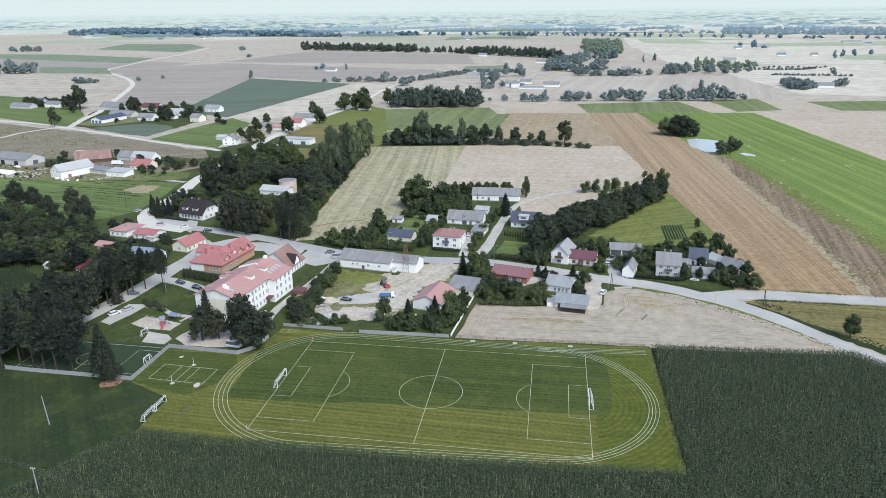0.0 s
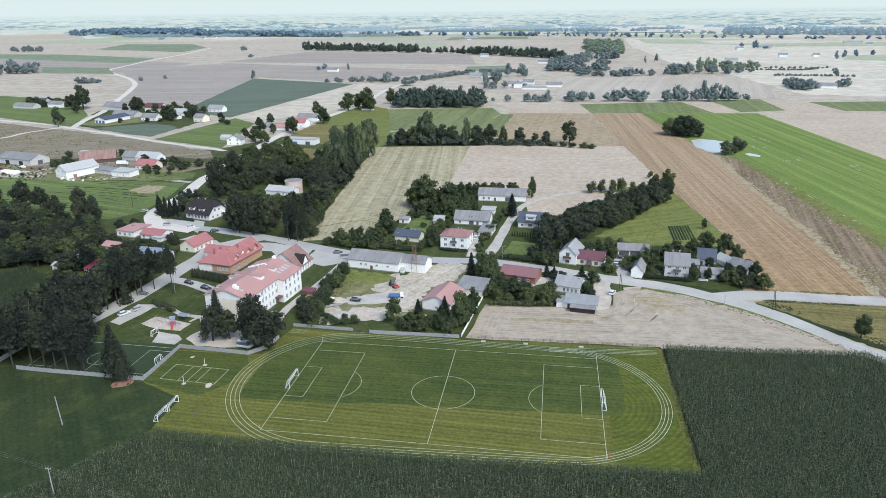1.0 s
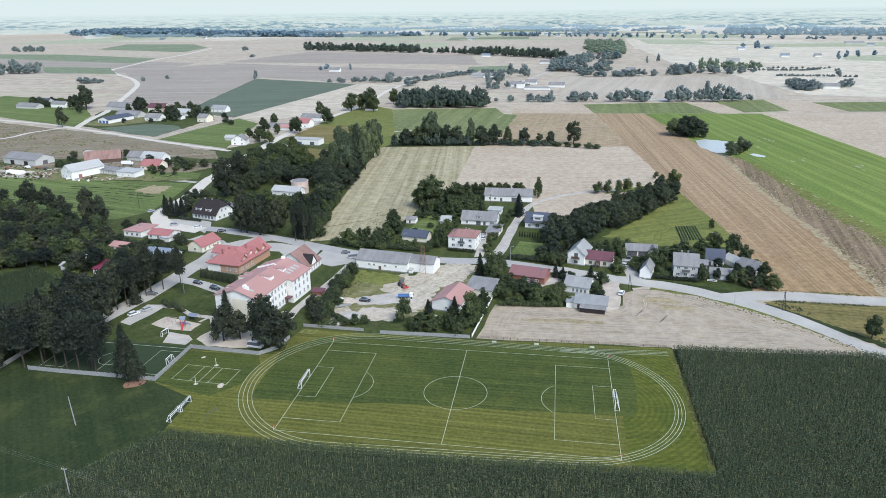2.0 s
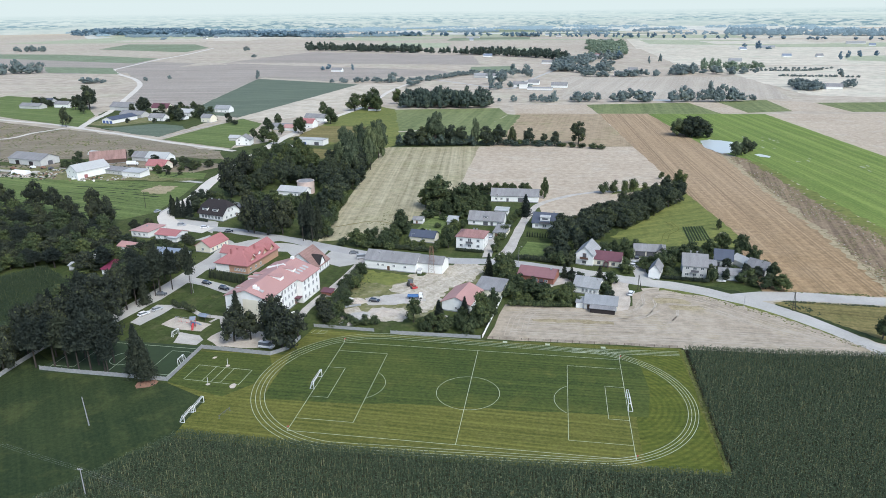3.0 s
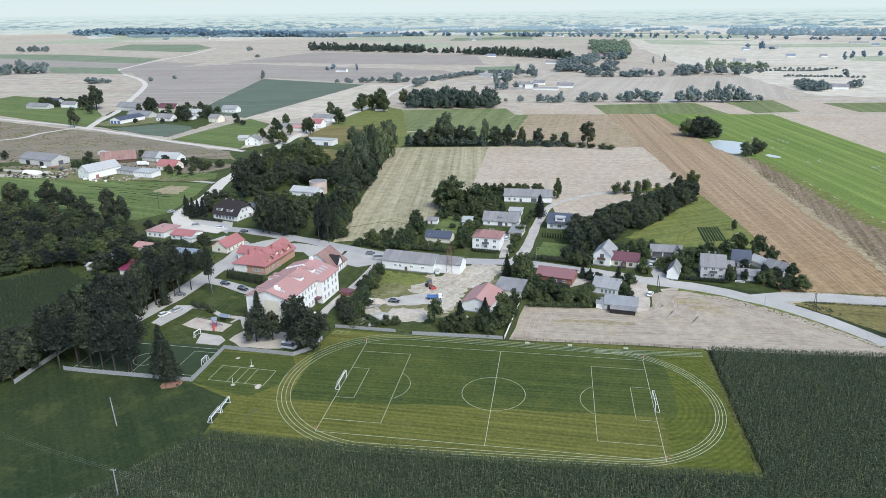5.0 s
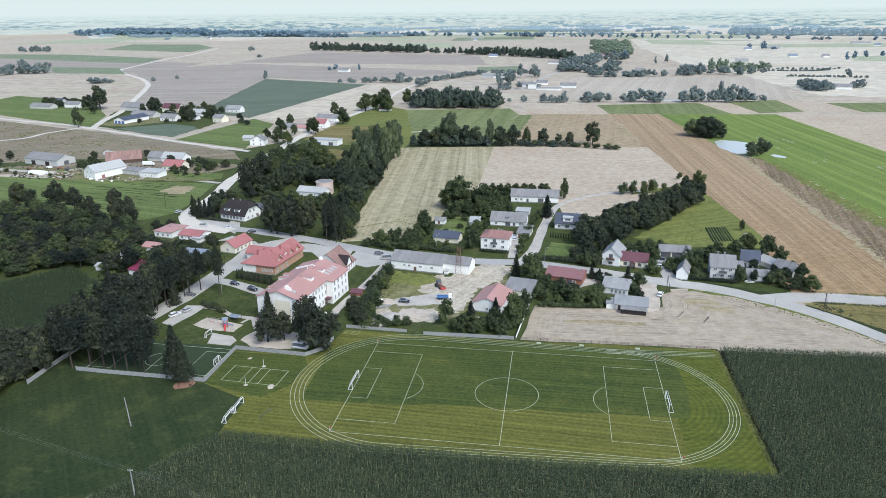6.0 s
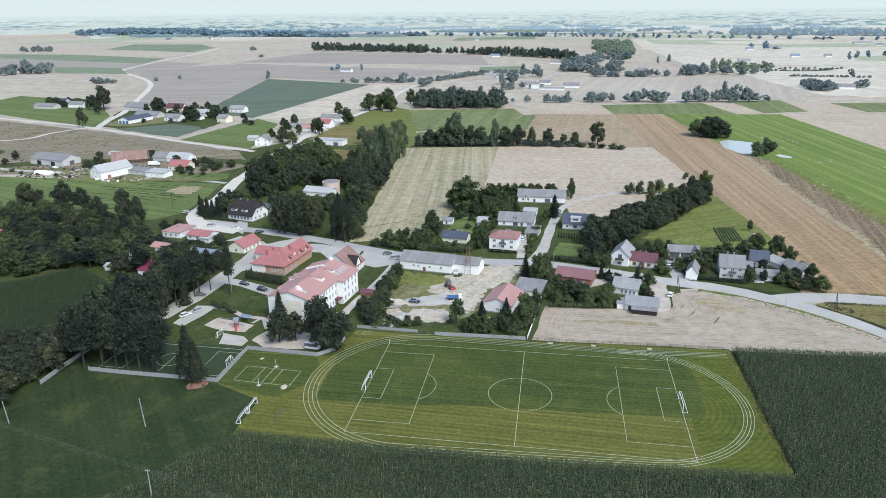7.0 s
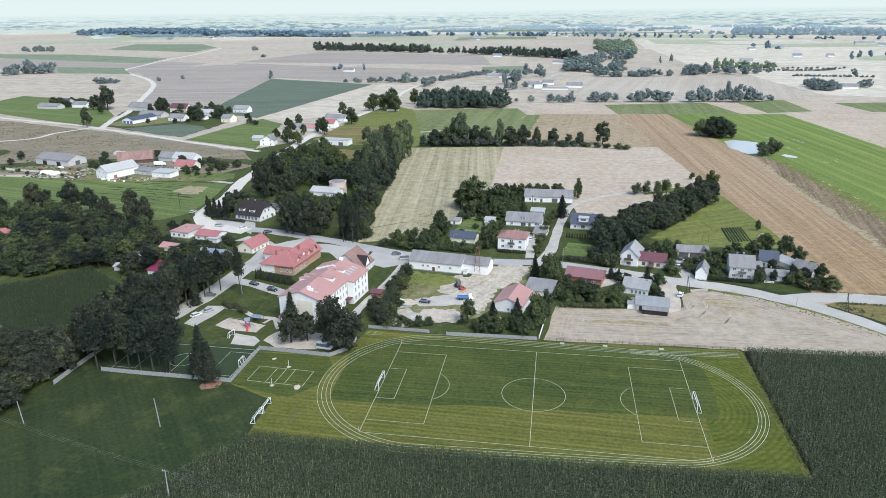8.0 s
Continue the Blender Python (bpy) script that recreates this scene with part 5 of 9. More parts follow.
barn = house("barn", "long low white barn with a weathered grey cement roof", "barn", -56.8, 96.2, -9, 23.3, 11, 4.0, 6.9, "gable", M_WHITE, M_R_GREY,
             [FW(1.9, 2, 6.2, 8.4, 1.1, 0.9), FW(1.9, 1, 13.5, 13.5, 1.2, 0.9), FW(1.9, 1, 18.5, 18.5, 1.2, 0.9)], [("f", 11.0, 1.2, 2.0, M_DOOR)], [(5.5, 4.0, -0.4), (12, 4.2, -0.4), (19.5, 4.4, -0.3)], over=0.35)
bm = bmesh.new()
prism(bm, [(2.2, 0), (11, 0), (11, 4.0), (5.5, 6.6), (2.2, 4.5)], 23.3, 34.4, "x")
part("end_wing", bm, M_WHITE, barn)
bm = bmesh.new()
prism(bm, [(1.8, 4.15), (5.5, 6.65), (11.4, 3.8), (11.4, 4.0), (5.5, 6.88), (1.8, 4.35)], 23.6, 34.8, "x")
part("wing_roof", bm, M_R_GREY, barn)
annex = house("porch", "small white lean-to beside the barn", "annex", -33.0, 92.2, -9, 1.6, 1.6, 1.4, 1.9, "mono", M_WHITE, M_R_PALE, over=0.15)
mast = thing("lattice_mast", "rusty steel lattice frame beside the barn", "mast", pose(-27.0, 93.6, 0, 0, 0, -9))
corners = [(-1.3, -0.8), (1.3, -0.8), (1.3, 0.8), (-1.3, 0.8)]
for x, y in corners:
    bm = bmesh.new()
    tube(bm, (x, y, 0), (x * 0.45, y * 0.45, 12), 0.07, 0.05, 5)
    part("leg", bm, M_RUST, mast)
bm = bmesh.new()
for k in range(6):
    f0, f1 = 1 - 0.55 * k / 6, 1 - 0.55 * (k + 1) / 6
    for i in range(4):
        (xa, ya), (xb, yb) = corners[i], corners[(i + 1) % 4]
        tube(bm, (xa * f0, ya * f0, 2 * k), (xb * f1, yb * f1, 2 * k + 2), 0.035, 0.035, 4)
        tube(bm, (xa * f1, ya * f1, 2 * k + 2), (xb * f1, yb * f1, 2 * k + 2), 0.035, 0.035, 4)
part("bracing", bm, M_RUST, mast)

wh = house("house", "white two-storey house with a faded red hipped roof", "house", -21.3, 126.6, -7, 12.8, 11, 6.0, 8.3, "hip", M_WHITE, M_R_WORN,
           [FW(1.4, 3, 2.4, 10.4, 1.5, 1.2), FW(4.0, 1, 2.4, 2.4, 1.5, 1.2), FW(4.0, 1, 10.4, 10.4, 1.5, 1.2), FW(3.8, 1, 6.4, 6.4, 1.7, 1.7), RW(1.4, 2, 3, 8), RW(4.0, 2, 3, 8)], (), [(7.2, 5.5, 0.5), (8.6, 5.5, 0.4)], over=0.5, cut=3.6)
balcony(wh, 6.4, 3.3, 3.2, 12.8, 11, M_DOOR_GREY)
house("house", "small white house with a slate-blue roof", "house", -45, 134.6, -9, 12.3, 7.5, 2.7, 4.9, "gable", M_CREAM, M_R_BLUE, [FW(0.8, 1, 6.5, 6.5, 1.0, 1.4)], (), [(7, 4.2, 0.4), (9, 4.2, 0.3)])
house("shed", "small white hut with a grey roof in a garden", "shed", -49, 163, -4, 5, 4.5, 2.4, 3.4, "gable", M_WHITE, M_R_GREY, (), [("f", 2, 0.9, 1.9, M_DOOR)])
gd = house("house", "low white house with a grey roof and a small dormer", "house", -20.4, 165, -5, 18.2, 10, 2.8, 6.2, "gable", M_WHITE, M_R_GREY, [FW(0.9, 1, 3, 3), FW(0.9, 1, 15.5, 15.5)], [("f", 9, 2.4, 2.2, M_DOOR_GREY), ("f", 12.2, 1.2, 2.0, M_DOOR_GREY), ("f", 16.6, 1.1, 2.0, M_DOOR_GREY)])
dormer(gd, 9.0, 1.2, 1.8, 2.6, 3.2, 4.6, M_WHITE, M_R_GREY)
house("barn", "grey-roofed white barn at the gravel lane", "barn", -13, 212, 0, 27, 11, 3.6, 6.6, "gable", M_WHITE, M_R_GREY, [FW(1.2, 2, 3, 6)], [("f", 9.5, 1.3, 2.2, M_DOOR_GREY), ("f", 17, 3.2, 2.6, M_DOOR_GREY)])
house("shed", "cream lean-to shed with a grey roof", "shed", -5.8, 146, -8, 6, 11, 2.4, 3.2, "mono", M_CREAM, M_R_GREY, (), [("f", 1.4, 1.2, 2, M_DOOR)])
house("shed", "small white garden shed with a flat roof", "shed", -31, 162.5, -5, 5, 3.2, 2.0, 2.4, "mono", M_GREY_W, M_R_PALE)
house("shed", "small white garden shed with a flat roof", "shed", -31.5, 167.5, -5, 5, 3.4, 2.2, 2.6, "mono", M_WHITE, M_R_PALE)
house("shed", "white workshop with a pale flat roof", "shed", -8.5, 185, -5, 7, 6, 2.4, 2.8, "mono", M_WHITE, M_R_PALE)
pk = house("house", "white house with a faded pink gable roof", "house", -16.8, 57, -12, 10.8, 15, 3.5, 5.9, "gable_y", M_WHITE, M_R_PINK, [FW(1.2, 2, 5.6, 7.0, 1.1, 0.8)], over=0.5)
house("shed", "pink-walled annex with a sloping grey roof", "shed", -6.2, 72.2, -12, 10.4, 9, 3.0, 4.6, "mono", M_CREAM, M_R_GREY)
bd = house("house", "white house with a slate-blue roof and a wide white dormer", "house", 12.4, 163, -8, 13.6, 10, 3.2, 7.2, "gable", M_WHITE, M_R_BLUE, [FW(1, 1, 2.2, 2.2), FW(0.9, 1, 6.2, 6.2, 2, 1.6)], (), [(10, 5.6, 0.5)])
dormer(bd, 6.2, 0.8, 4.8, 3.4, 3.9, 5.9, M_WHITE, M_R_PALE)
balcony(bd, 6.2, 3.0, 5.0, 13.6, 10, M_DOOR_GREY)
gh = house("house", "white gabled house with a brown balcony", "house", 33, 112.9, -16, 7.4, 12, 5.0, 8.3, "gable_y", M_WHITE, M_R_LIGHT, [FW(0.9, 1, 3.7, 3.7, 1.7, 1.1), FW(3.5, 1, 3.7, 3.7, 1.6, 1.9), ("l", 1, 1.2, 1.3, 2, 3, 9)], over=0.6, frame_m=M_BROWN_F)
balcony(gh, 3.7, 3.0, 3.6, 7.4, 12, M_BROWN_F)
mw = house("house", "cream bungalow with a maroon roof and dark windows", "house", 40.6, 112.2, -11, 11.2, 8, 3.1, 5.6, "gable", M_CREAM, M_R_MAROON, [FW(0.9, 1, 2.2, 2.2, 1.4, 1.3), FW(0.9, 1, 8.2, 8.2, 1.4, 1.3)], (), [(4.0, 4.4, 0.4), (6.4, 4.4, 0.5)], frame_m=M_BROWN_F)
porch = thing("porch", "small arched brown porch", "porch", pose(45.6, 109.7, 0, 0, 0, -11))
bm = bmesh.new()
prism(bm, [(-1.0, 0), (-0.7, 0), (-0.7, 2.1), (0, 2.7), (0.7, 2.1), (0.7, 0), (1.0, 0), (1.0, 2.3), (0, 3.2), (-1.0, 2.3)], 0, 1.2, "y")
part("arch", bm, M_R_MAROON, porch)
rb = house("barn", "long brick barn with a dull red roof", "barn", 9.4, 89.8, -13, 14.6, 10, 3.0, 5.2, "gable", M_BRICK_W, M_R_DULL, [FW(1, 1, 7.5, 7.5, 1.8, 1.0), FW(1, 1, 11.5, 11.5, 1.4, 1.0)], [("f", 9.6, 1.6, 2.2, M_DOOR_GREY)], [(12.6, 4.2, 0.3)])
wg = house("house", "white house with a streaked grey-white roof", "house", 31.5, 80.6, -16, 9.6, 8.5, 3.0, 5.6, "gable", M_WHITE, M_R_LIGHT, [FW(0.8, 4, 3.6, 8.2, 0.9, 1.4)], (), [(8.4, 3.6, 0.2)])
fg = house("garage", "low outbuilding with a pale flat roof and dark doors", "garage", 35.0, 64.6, -7, 11.6, 7.6, 2.4, 2.9, "mono", M_GREY_W, M_R_LIGHT, (), [("f", 3.3, 4.4, 2.1, M_WOOD_W), ("f", 8.2, 4.4, 2.1, M_WOOD_W)])
bm = bmesh.new()
box(bm, 2.4, -2.6, 0, 11.2, -0.02, 1.9)
lean = part("lean_to", bm, M_R_DARK, fg, "lean-to with dark brown board doors")
bm = bmesh.new()
prism(bm, [(-3.0, 1.86), (0.05, 2.3), (0.05, 2.46), (-3.0, 2.02)], 2.1, 11.5, "x")
part("lean_to_roof", bm, M_R_GREY, lean)
bm = bmesh.new()
box(bm, -3.0, 0.8, 0, 0.0, 6.4, 2.1)
side = part("side_room", bm, M_WHITE, fg, "white plastered side room")
bm = bmesh.new()
prism(bm, [(-3.3, 2.05), (0.1, 2.3), (0.1, 2.45), (-3.3, 2.2)], 0.5, 6.7, "y")
part("side_roof", bm, M_R_LIGHT, side)
lg = house("garage", "long cream garage with a grey roof and dark bays", "garage", 59, 126.6, -2, 13.2, 8, 2.7, 4.6, "gable", M_CREAM, M_R_GREY, (), [("f", 2.6, 4.2, 2.3, M_DOOR_GREY), ("f", 7.4, 4.2, 2.3, M_DOOR_GREY), ("f", 11.6, 2.4, 2.1, M_DOOR_GREY)])
bm = bmesh.new()
prism(bm, [(9.3, 2.6), (11.6, 4.9), (14.0, 2.6), (14.0, 2.8), (11.6, 5.15), (9.3, 2.8)], -0.8, 4.0, "y")
part("front_gable", bm, M_R_GREY, lg)
house("barn", "small white gabled barn with a dark grey roof", "barn", 62, 99.8, -16, 4.4, 9, 3.3, 6.0, "gable_y", M_WHITE, M_R_GREY, (), [("f", 2.2, 1.2, 2.0, M_WHITE)], over=0.3)
gt = house("house", "tall grey house with a grey roof and white-framed windows", "house", 75.6, 101.9, -6, 9.4, 10, 5.6, 9.2, "gable", M_GREY_W, M_R_GREY, [FW(1.2, 3, 1.8, 7.6, 1.5, 1.2), FW(3.9, 3, 1.8, 7.6, 1.5, 1.2)], (), [(3, 6.2, 0.6), (5.5, 6.2, 0.6)])
balcony(gt, 4.7, 3.1, 3.0, 9.4, 10, M_DOOR_GREY)
house("house", "white house with a steep navy roof", "house", 91.4, 118, -9, 7.2, 7.6, 3.2, 6.6, "gable", M_WHITE, M_R_BLUE, [FW(1, 1, 3.4, 3.4, 0.9, 0.9)], [("f", 1.6, 1.1, 2.0, M_DOOR_GREY), ("f", 5.8, 1.5, 2.2, M_DOOR_GREY)])
house("shed", "blue-grey lean-to between two houses", "shed", 86.2, 112, -9, 4.6, 4.6, 2.5, 3.2, "mono", M_GREY_W, M_R_GREY)
house("house", "low white house with a grey roof among trees", "house", 90, 101.6, -6, 9.6, 6.5, 2.5, 4.2, "gable", M_WHITE, M_R_GREY, [FW(0.9, 2, 2.5, 6.5)])
house("barn", "crumbling grey barn with a folded roof", "barn", 103, 112.5, -42, 8, 6, 3.0, 5.6, "gable", M_GREY_W, M_R_GREY)
house("barn", "grey wooden shed with a pale roof", "barn", 99.5, 122, -62, 9, 5, 2.6, 4.4, "gable", M_GREY_W, M_R_PALE)

# west side of the village
dh = house("house", "white house with a dark brown half-hipped roof and dormers", "house", -165.5, 158.5, -15, 16.0, 13.5, 3.6, 9.8, "half", M_WHITE, M_R_DARK, [FW(0.9, 6, 2.5, 13.5, 1.5, 1.7), RW(1, 3, 3, 10), RW(4.2, 2, 5, 8)], [("r", 11, 1.2, 2.1, M_DOOR)], [(4.2, 6.5, 0.3), (9.0, 6.5, 0.3)], over=0.8)
dormer(dh, 3.6, 1.0, 3.6, 3.2, 4.2, 6.0, M_WHITE, M_R_DARK)
dormer(dh, 10.4, 1.0, 3.6, 3.2, 4.2, 6.0, M_WHITE, M_R_DARK)
bl = house("house", "cream bungalow with a red tile roof", "house", -140.5, 107, -12, 8.2, 13, 3.0, 5.8, "gable_y", M_CREAM, M_R_RED, [FW(1, 1, 4, 4), RW(0.9, 4, 2, 11, 1.2, 1.3)], (), [(4.1, 6, 0.3)])
house("house", "white house with a flat faded red roof", "house", -184, 124.5, -10, 10.5, 12.5, 3.2, 3.9, "hip", M_WHITE, M_R_PINK, [FW(1, 3, 2, 8)], (), [(5, 6, 0.5)])
house("house", "white house with a low red roof", "house", -169.6, 122, -10, 12, 9, 2.6, 4.2, "gable", M_WHITE, M_R_RED, [FW(0.9, 3, 2, 10)])
house("shed", "white canopy roof beside the red-roofed house", "shed", -161, 118.5, -10, 5, 4, 2.3, 2.6, "mono", M_WHITE, M_R_PALE)
house("shed", "small shed with a faded pink roof", "shed", -178, 104, -12, 8.5, 6.5, 2.3, 3.6, "gable", M_WHITE, M_R_PINK)
house("house", "house with a grey-blue roof half hidden by trees", "house", -151, 87.5, -6, 12, 11, 3.4, 6.6, "gable", M_WHITE, M_R_HAZE, [FW(1, 3, 2.5, 9.5)], (), [(3, 5, 0.4)])
house("shed", "shed with a dull crimson sheet roof", "shed", -166, 74, -12, 6.6, 7.2, 2.4, 4.2, "mono", M_WHITE, M_R_CRIMSON)
BLOCKS.append((-167, 71, 0.55, -0.834, 24, 8))
house("house", "house with a red roof among dark trees", "house", -268, 107, 10, 9, 8, 3, 5.5, "gable", M_CREAM, M_R_RED)
house("shed", "small pale shed in the orchard", "shed", -183.3, 76.5, 10, 3.6, 3, 2.2, 2.6, "mono", M_GREY_W, M_R_PALE)
house("shed", "small pale shed in the orchard", "shed", -183, 91, 8, 4.6, 3.2, 2.0, 2.6, "mono", M_WHITE, M_R_PALE)
house("shed", "small white hut under dark trees", "shed", -162.5, 58.5, 8, 4.0, 3.2, 2.0, 2.6, "mono", M_WHITE, M_R_PALE)
house("shed", "low grey outbuilding behind the dark-roofed house", "shed", -157, 176, -15, 9, 5, 2.6, 3.2, "mono", M_GREY_W, M_R_GREY)
tb = house("house", "white building with a pale roof beside the tank", "house", -142, 211, -10, 18, 9, 3.0, 5.2, "gable", M_WHITE, M_R_PALE, [FW(1, 2, 12, 14.5, 1, 1)], [("f", 15.8, 1.2, 2.1, M_DOOR_GREY)])
house("shed", "tiny shed with a pale blue roof", "shed", -176, 256, -10, 6, 4.5, 2.2, 2.8, "mono", M_WHITE, M_R_PALE)
house("shed", "teal-walled hut behind the street trees", "shed", -101, 164, -10, 4, 4, 3, 3.4, "mono", M_BLUE_P, M_R_PALE)
BLOCKS.append((-134, 204, 1, 0, 14, 22))
tank = thing("water_tank", "round pinkish concrete water tank", "tank", pose(-127, 219, 0))
bm = bmesh.new()
tube(bm, (0, 0, 0), (0, 0, 7.2), 5.2, 5.2, 40)
part("shell", bm, M_PINKISH, tank)
bm = bmesh.new()
tube(bm, (0, 0, 7.2), (0, 0, 7.6), 5.35, 5.35, 40)
part("rim", bm, M_PINKISH, tank)
bm = bmesh.new()
tube(bm, (0, 0, 7.6), (0, 0, 7.9), 5.0, 0.6, 40)
part("lid", bm, M_R_GREY, tank)


# ---------------------------------------------------------------- sports ground
def line_part(parent, pts, w, z, closed=False, name="line"):
    """A painted line of width w through the given points, as one part."""
    P = [Vector((*p, 0)) for p in pts]
    n = len(P)
    verts, faces = [], []
    for i, p in enumerate(P):
        a, b = (P[i - 1] if i or closed else p), (P[(i + 1) % n] if i < n - 1 or closed else p)
        d0, d1 = (p - a), (b - p)
        d = ((d0.normalized() if d0.length else d1.normalized()) + (d1.normalized() if d1.length else d0.normalized())).normalized()
        s = Vector((-d.y, d.x, 0)) * w / 2
        verts += [(p.x + s.x, p.y + s.y, z), (p.x - s.x, p.y - s.y, z)]
    for i in range(n if closed else n - 1):
        j = (i + 1) % n
        faces.append((2 * i, 2 * i + 1, 2 * j + 1, 2 * j))
    return child(name, mesh_from(name, verts, faces, M_LINE), parent)


def arc(cx, cy, r, a0, a1, n=40):
    return [(cx + r * math.cos(radians(a0 + (a1 - a0) * k / n)), cy + r * math.sin(radians(a0 + (a1 - a0) * k / n))) for k in range(n + 1)]


def straight(parent, a, b, w, z):
    line_part(parent, [a, b], w, z)


pitch = thing("football_pitch", "white chalk markings of a football pitch on grass", "pitch", pose(0, 0, 0))
Z = 0.085
X0, X1, Y0, Y1 = -45.0, 44.8, -25.7, 26.4
for a, b in (((X0, Y0), (X1, Y0)), ((X0, Y1), (X1, Y1)), ((X0, Y0), (X0, Y1)), ((X1, Y0), (X1, Y1)), ((0, Y0), (0, Y1))):
    straight(pitch, a, b, 0.14, Z)
line_part(pitch, arc(0, 0, 9.15, 0, 354, 60), 0.13, Z + 0.004, True)
for s, xg in ((1, X0), (-1, X1)):
    line_part(pitch, [(xg, 20.3), (xg + s * 16.3, 20.3)], 0.12, Z + 0.004)
    line_part(pitch, [(xg, -19.6), (xg + s * 16.3, -19.6)], 0.12, Z + 0.004)
    line_part(pitch, [(xg + s * 16.3, 20.3), (xg + s * 16.3, -19.6)], 0.12, Z + 0.008)
    line_part(pitch, [(xg, 9.2), (xg + s * 5.5, 9.2)], 0.12, Z + 0.004)
    line_part(pitch, [(xg, -8.2), (xg + s * 5.5, -8.2)], 0.12, Z + 0.004)
    line_part(pitch, [(xg + s * 5.5, 9.2), (xg + s * 5.5, -8.2)], 0.12, Z + 0.008)
    a = arc(xg + s * 11, 0.4, 9.15, -53, 53) if s > 0 else arc(xg - 11, 0.4, 9.15, 127, 233)
    line_part(pitch, a, 0.12, Z)

track = thing("running_track", "four white lane lines of a grass running track", "track", pose(0, 0, 0))
for east, west in ((30.9, 33.8), (30.0, 32.5), (29.1, 31.25), (28.2, 30.0)):
    ring = arc(33.0, 1.6, east, -87, 87, 48) + arc(-30.0, 0.9, west, 93, 267, 48)
    line_part(track, ring, 0.14, 0.10, True)
for k in range(4):
    straight(track, (30, 29.3 + 0.95 * k), (64, 31.6 + 0.95 * k), 0.16, 0.112)
for x, y in ((7.5, 33.0), (21.5, 33.2), (39.5, 33.4)):
    start = thing("start_box", "pale chalk square on the running lanes", "marking", pose(x, y, 0, 0, 0, 2))
    bm = bmesh.new()
    box(bm, 0, 0, 0.116, 1.5, 1.3, 0.122)
    part("chalk", bm, M_LINE, start)
sand_pit = thing("jump_pit", "chalk outline of a long-jump pit", "marking", pose(-58.5, 31.5, 0))
line_part(sand_pit, [(0, 0), (4.5, 0), (5.4, 2.4), (0.9, 2.6)], 0.15, 0.095, True)
straight(sand_pit, (2.4, 0), (3.2, 2.5), 0.12, 0.10)


def goal(label, x, y, turn, w=7.32, h=2.44, d=2.0, material=None, z=0.05):
    """A goal whose mouth runs along its own y; the net bag lies behind, at -x."""
    ob = thing("football_goal", label, "goal", pose(x, y, z, 0, 0, turn))
    mt = material or M_STEEL
    for s in (-1, 1):
        bm = bmesh.new()
        tube(bm, (0, s * w / 2, 0), (0, s * w / 2, h), 0.09, 0.09, 8)
        part("post", bm, mt, ob)
        bm = bmesh.new()
        tube(bm, (0, s * w / 2, h), (-d * 0.4, s * w / 2, h), 0.05)
        tube(bm, (-d * 0.4, s * w / 2, h), (-d, s * w / 2, 0), 0.05)
        tube(bm, (-d, s * w / 2, 0), (0, s * w / 2, 0.03), 0.05)
        part("side_stay", bm, mt, ob)
    bm = bmesh.new()
    tube(bm, (0, -w / 2, h), (0, w / 2, h), 0.09, 0.09, 8)
    part("crossbar", bm, mt, ob)
    bm = bmesh.new()
    tube(bm, (-d, -w / 2, 0.03), (-d, w / 2, 0.03), 0.05)
    part("ground_rail", bm, mt, ob)
    bm = bmesh.new()
    tube(bm, (-d * 0.4, -w / 2, h), (-d * 0.4, w / 2, h), 0.04)
    part("top_rail", bm, mt, ob)
    bm = bmesh.new()
    t = 0.012
    for k in range(int(w / 0.5) + 1):
        yy = -w / 2 + 0.5 * k
        tube(bm, (-d * 0.4, yy, h), (-d, yy, 0.03), t, t, 3)
    for k in range(1, 5):
        f = k / 5
        tube(bm, (-d * (0.4 + 0.6 * f), -w / 2, h * (1 - f)), (-d * (0.4 + 0.6 * f), w / 2, h * (1 - f)), t, t, 3)
    part("net", bm, M_NET, ob)
    return ob


goal("white steel football goal with a net", X0, -0.6, 0, d=1.3)
goal("white steel football goal with a net", X1, 0.2, 180, d=1.3)
goal("spare white training goal standing beside the lawn", -74.0, -23.6, 0, 5.0, 2.0, 1.4)
goal("spare white training goal standing beside the lawn", -73.7, -18.2, 0, 5.0, 2.0, 1.4)
for x, y in ((X0, Y0), (X0, Y1), (X1, Y0), (X1, Y1)):
    flag = thing("corner_flag", "small red corner flag on a thin post", "flag", pose(x, y, 0.04, 0, 0, 30))
    bm = bmesh.new()
    tube(bm, (0, 0, 0), (0, 0, 1.5), 0.03)
    part("post", bm, M_STEEL, flag)
    bm = bmesh.new()
    box(bm, 0.02, -0.015, 1.05, 0.5, 0.015, 1.45)
    part("cloth", bm, M_RED_P, flag)
bench = thing("bike_rack", "dark low metal frame on the grass", "frame", pose(-65.5, -23, 0.05, 0, 0, 76))
for k in range(2):
    bm = bmesh.new()
    tube(bm, (k * 4.4, 0, 0), (k * 4.4, 0, 1.1), 0.06)
    tube(bm, (k * 4.4, -0.4, 0), (k * 4.4, 0.4, 0), 0.05)
    part("stand", bm, M_DOOR_GREY, bench)
bm = bmesh.new()
tube(bm, (0, 0, 1.0), (4.4, 0, 1.0), 0.06)
for k in range(9):
    tube(bm, (0.5 * k + 0.2, 0, 0.35), (0.5 * k + 0.2, 0, 1.0), 0.025, 0.025, 4)
part("grille", bm, M_DOOR_GREY, bench)

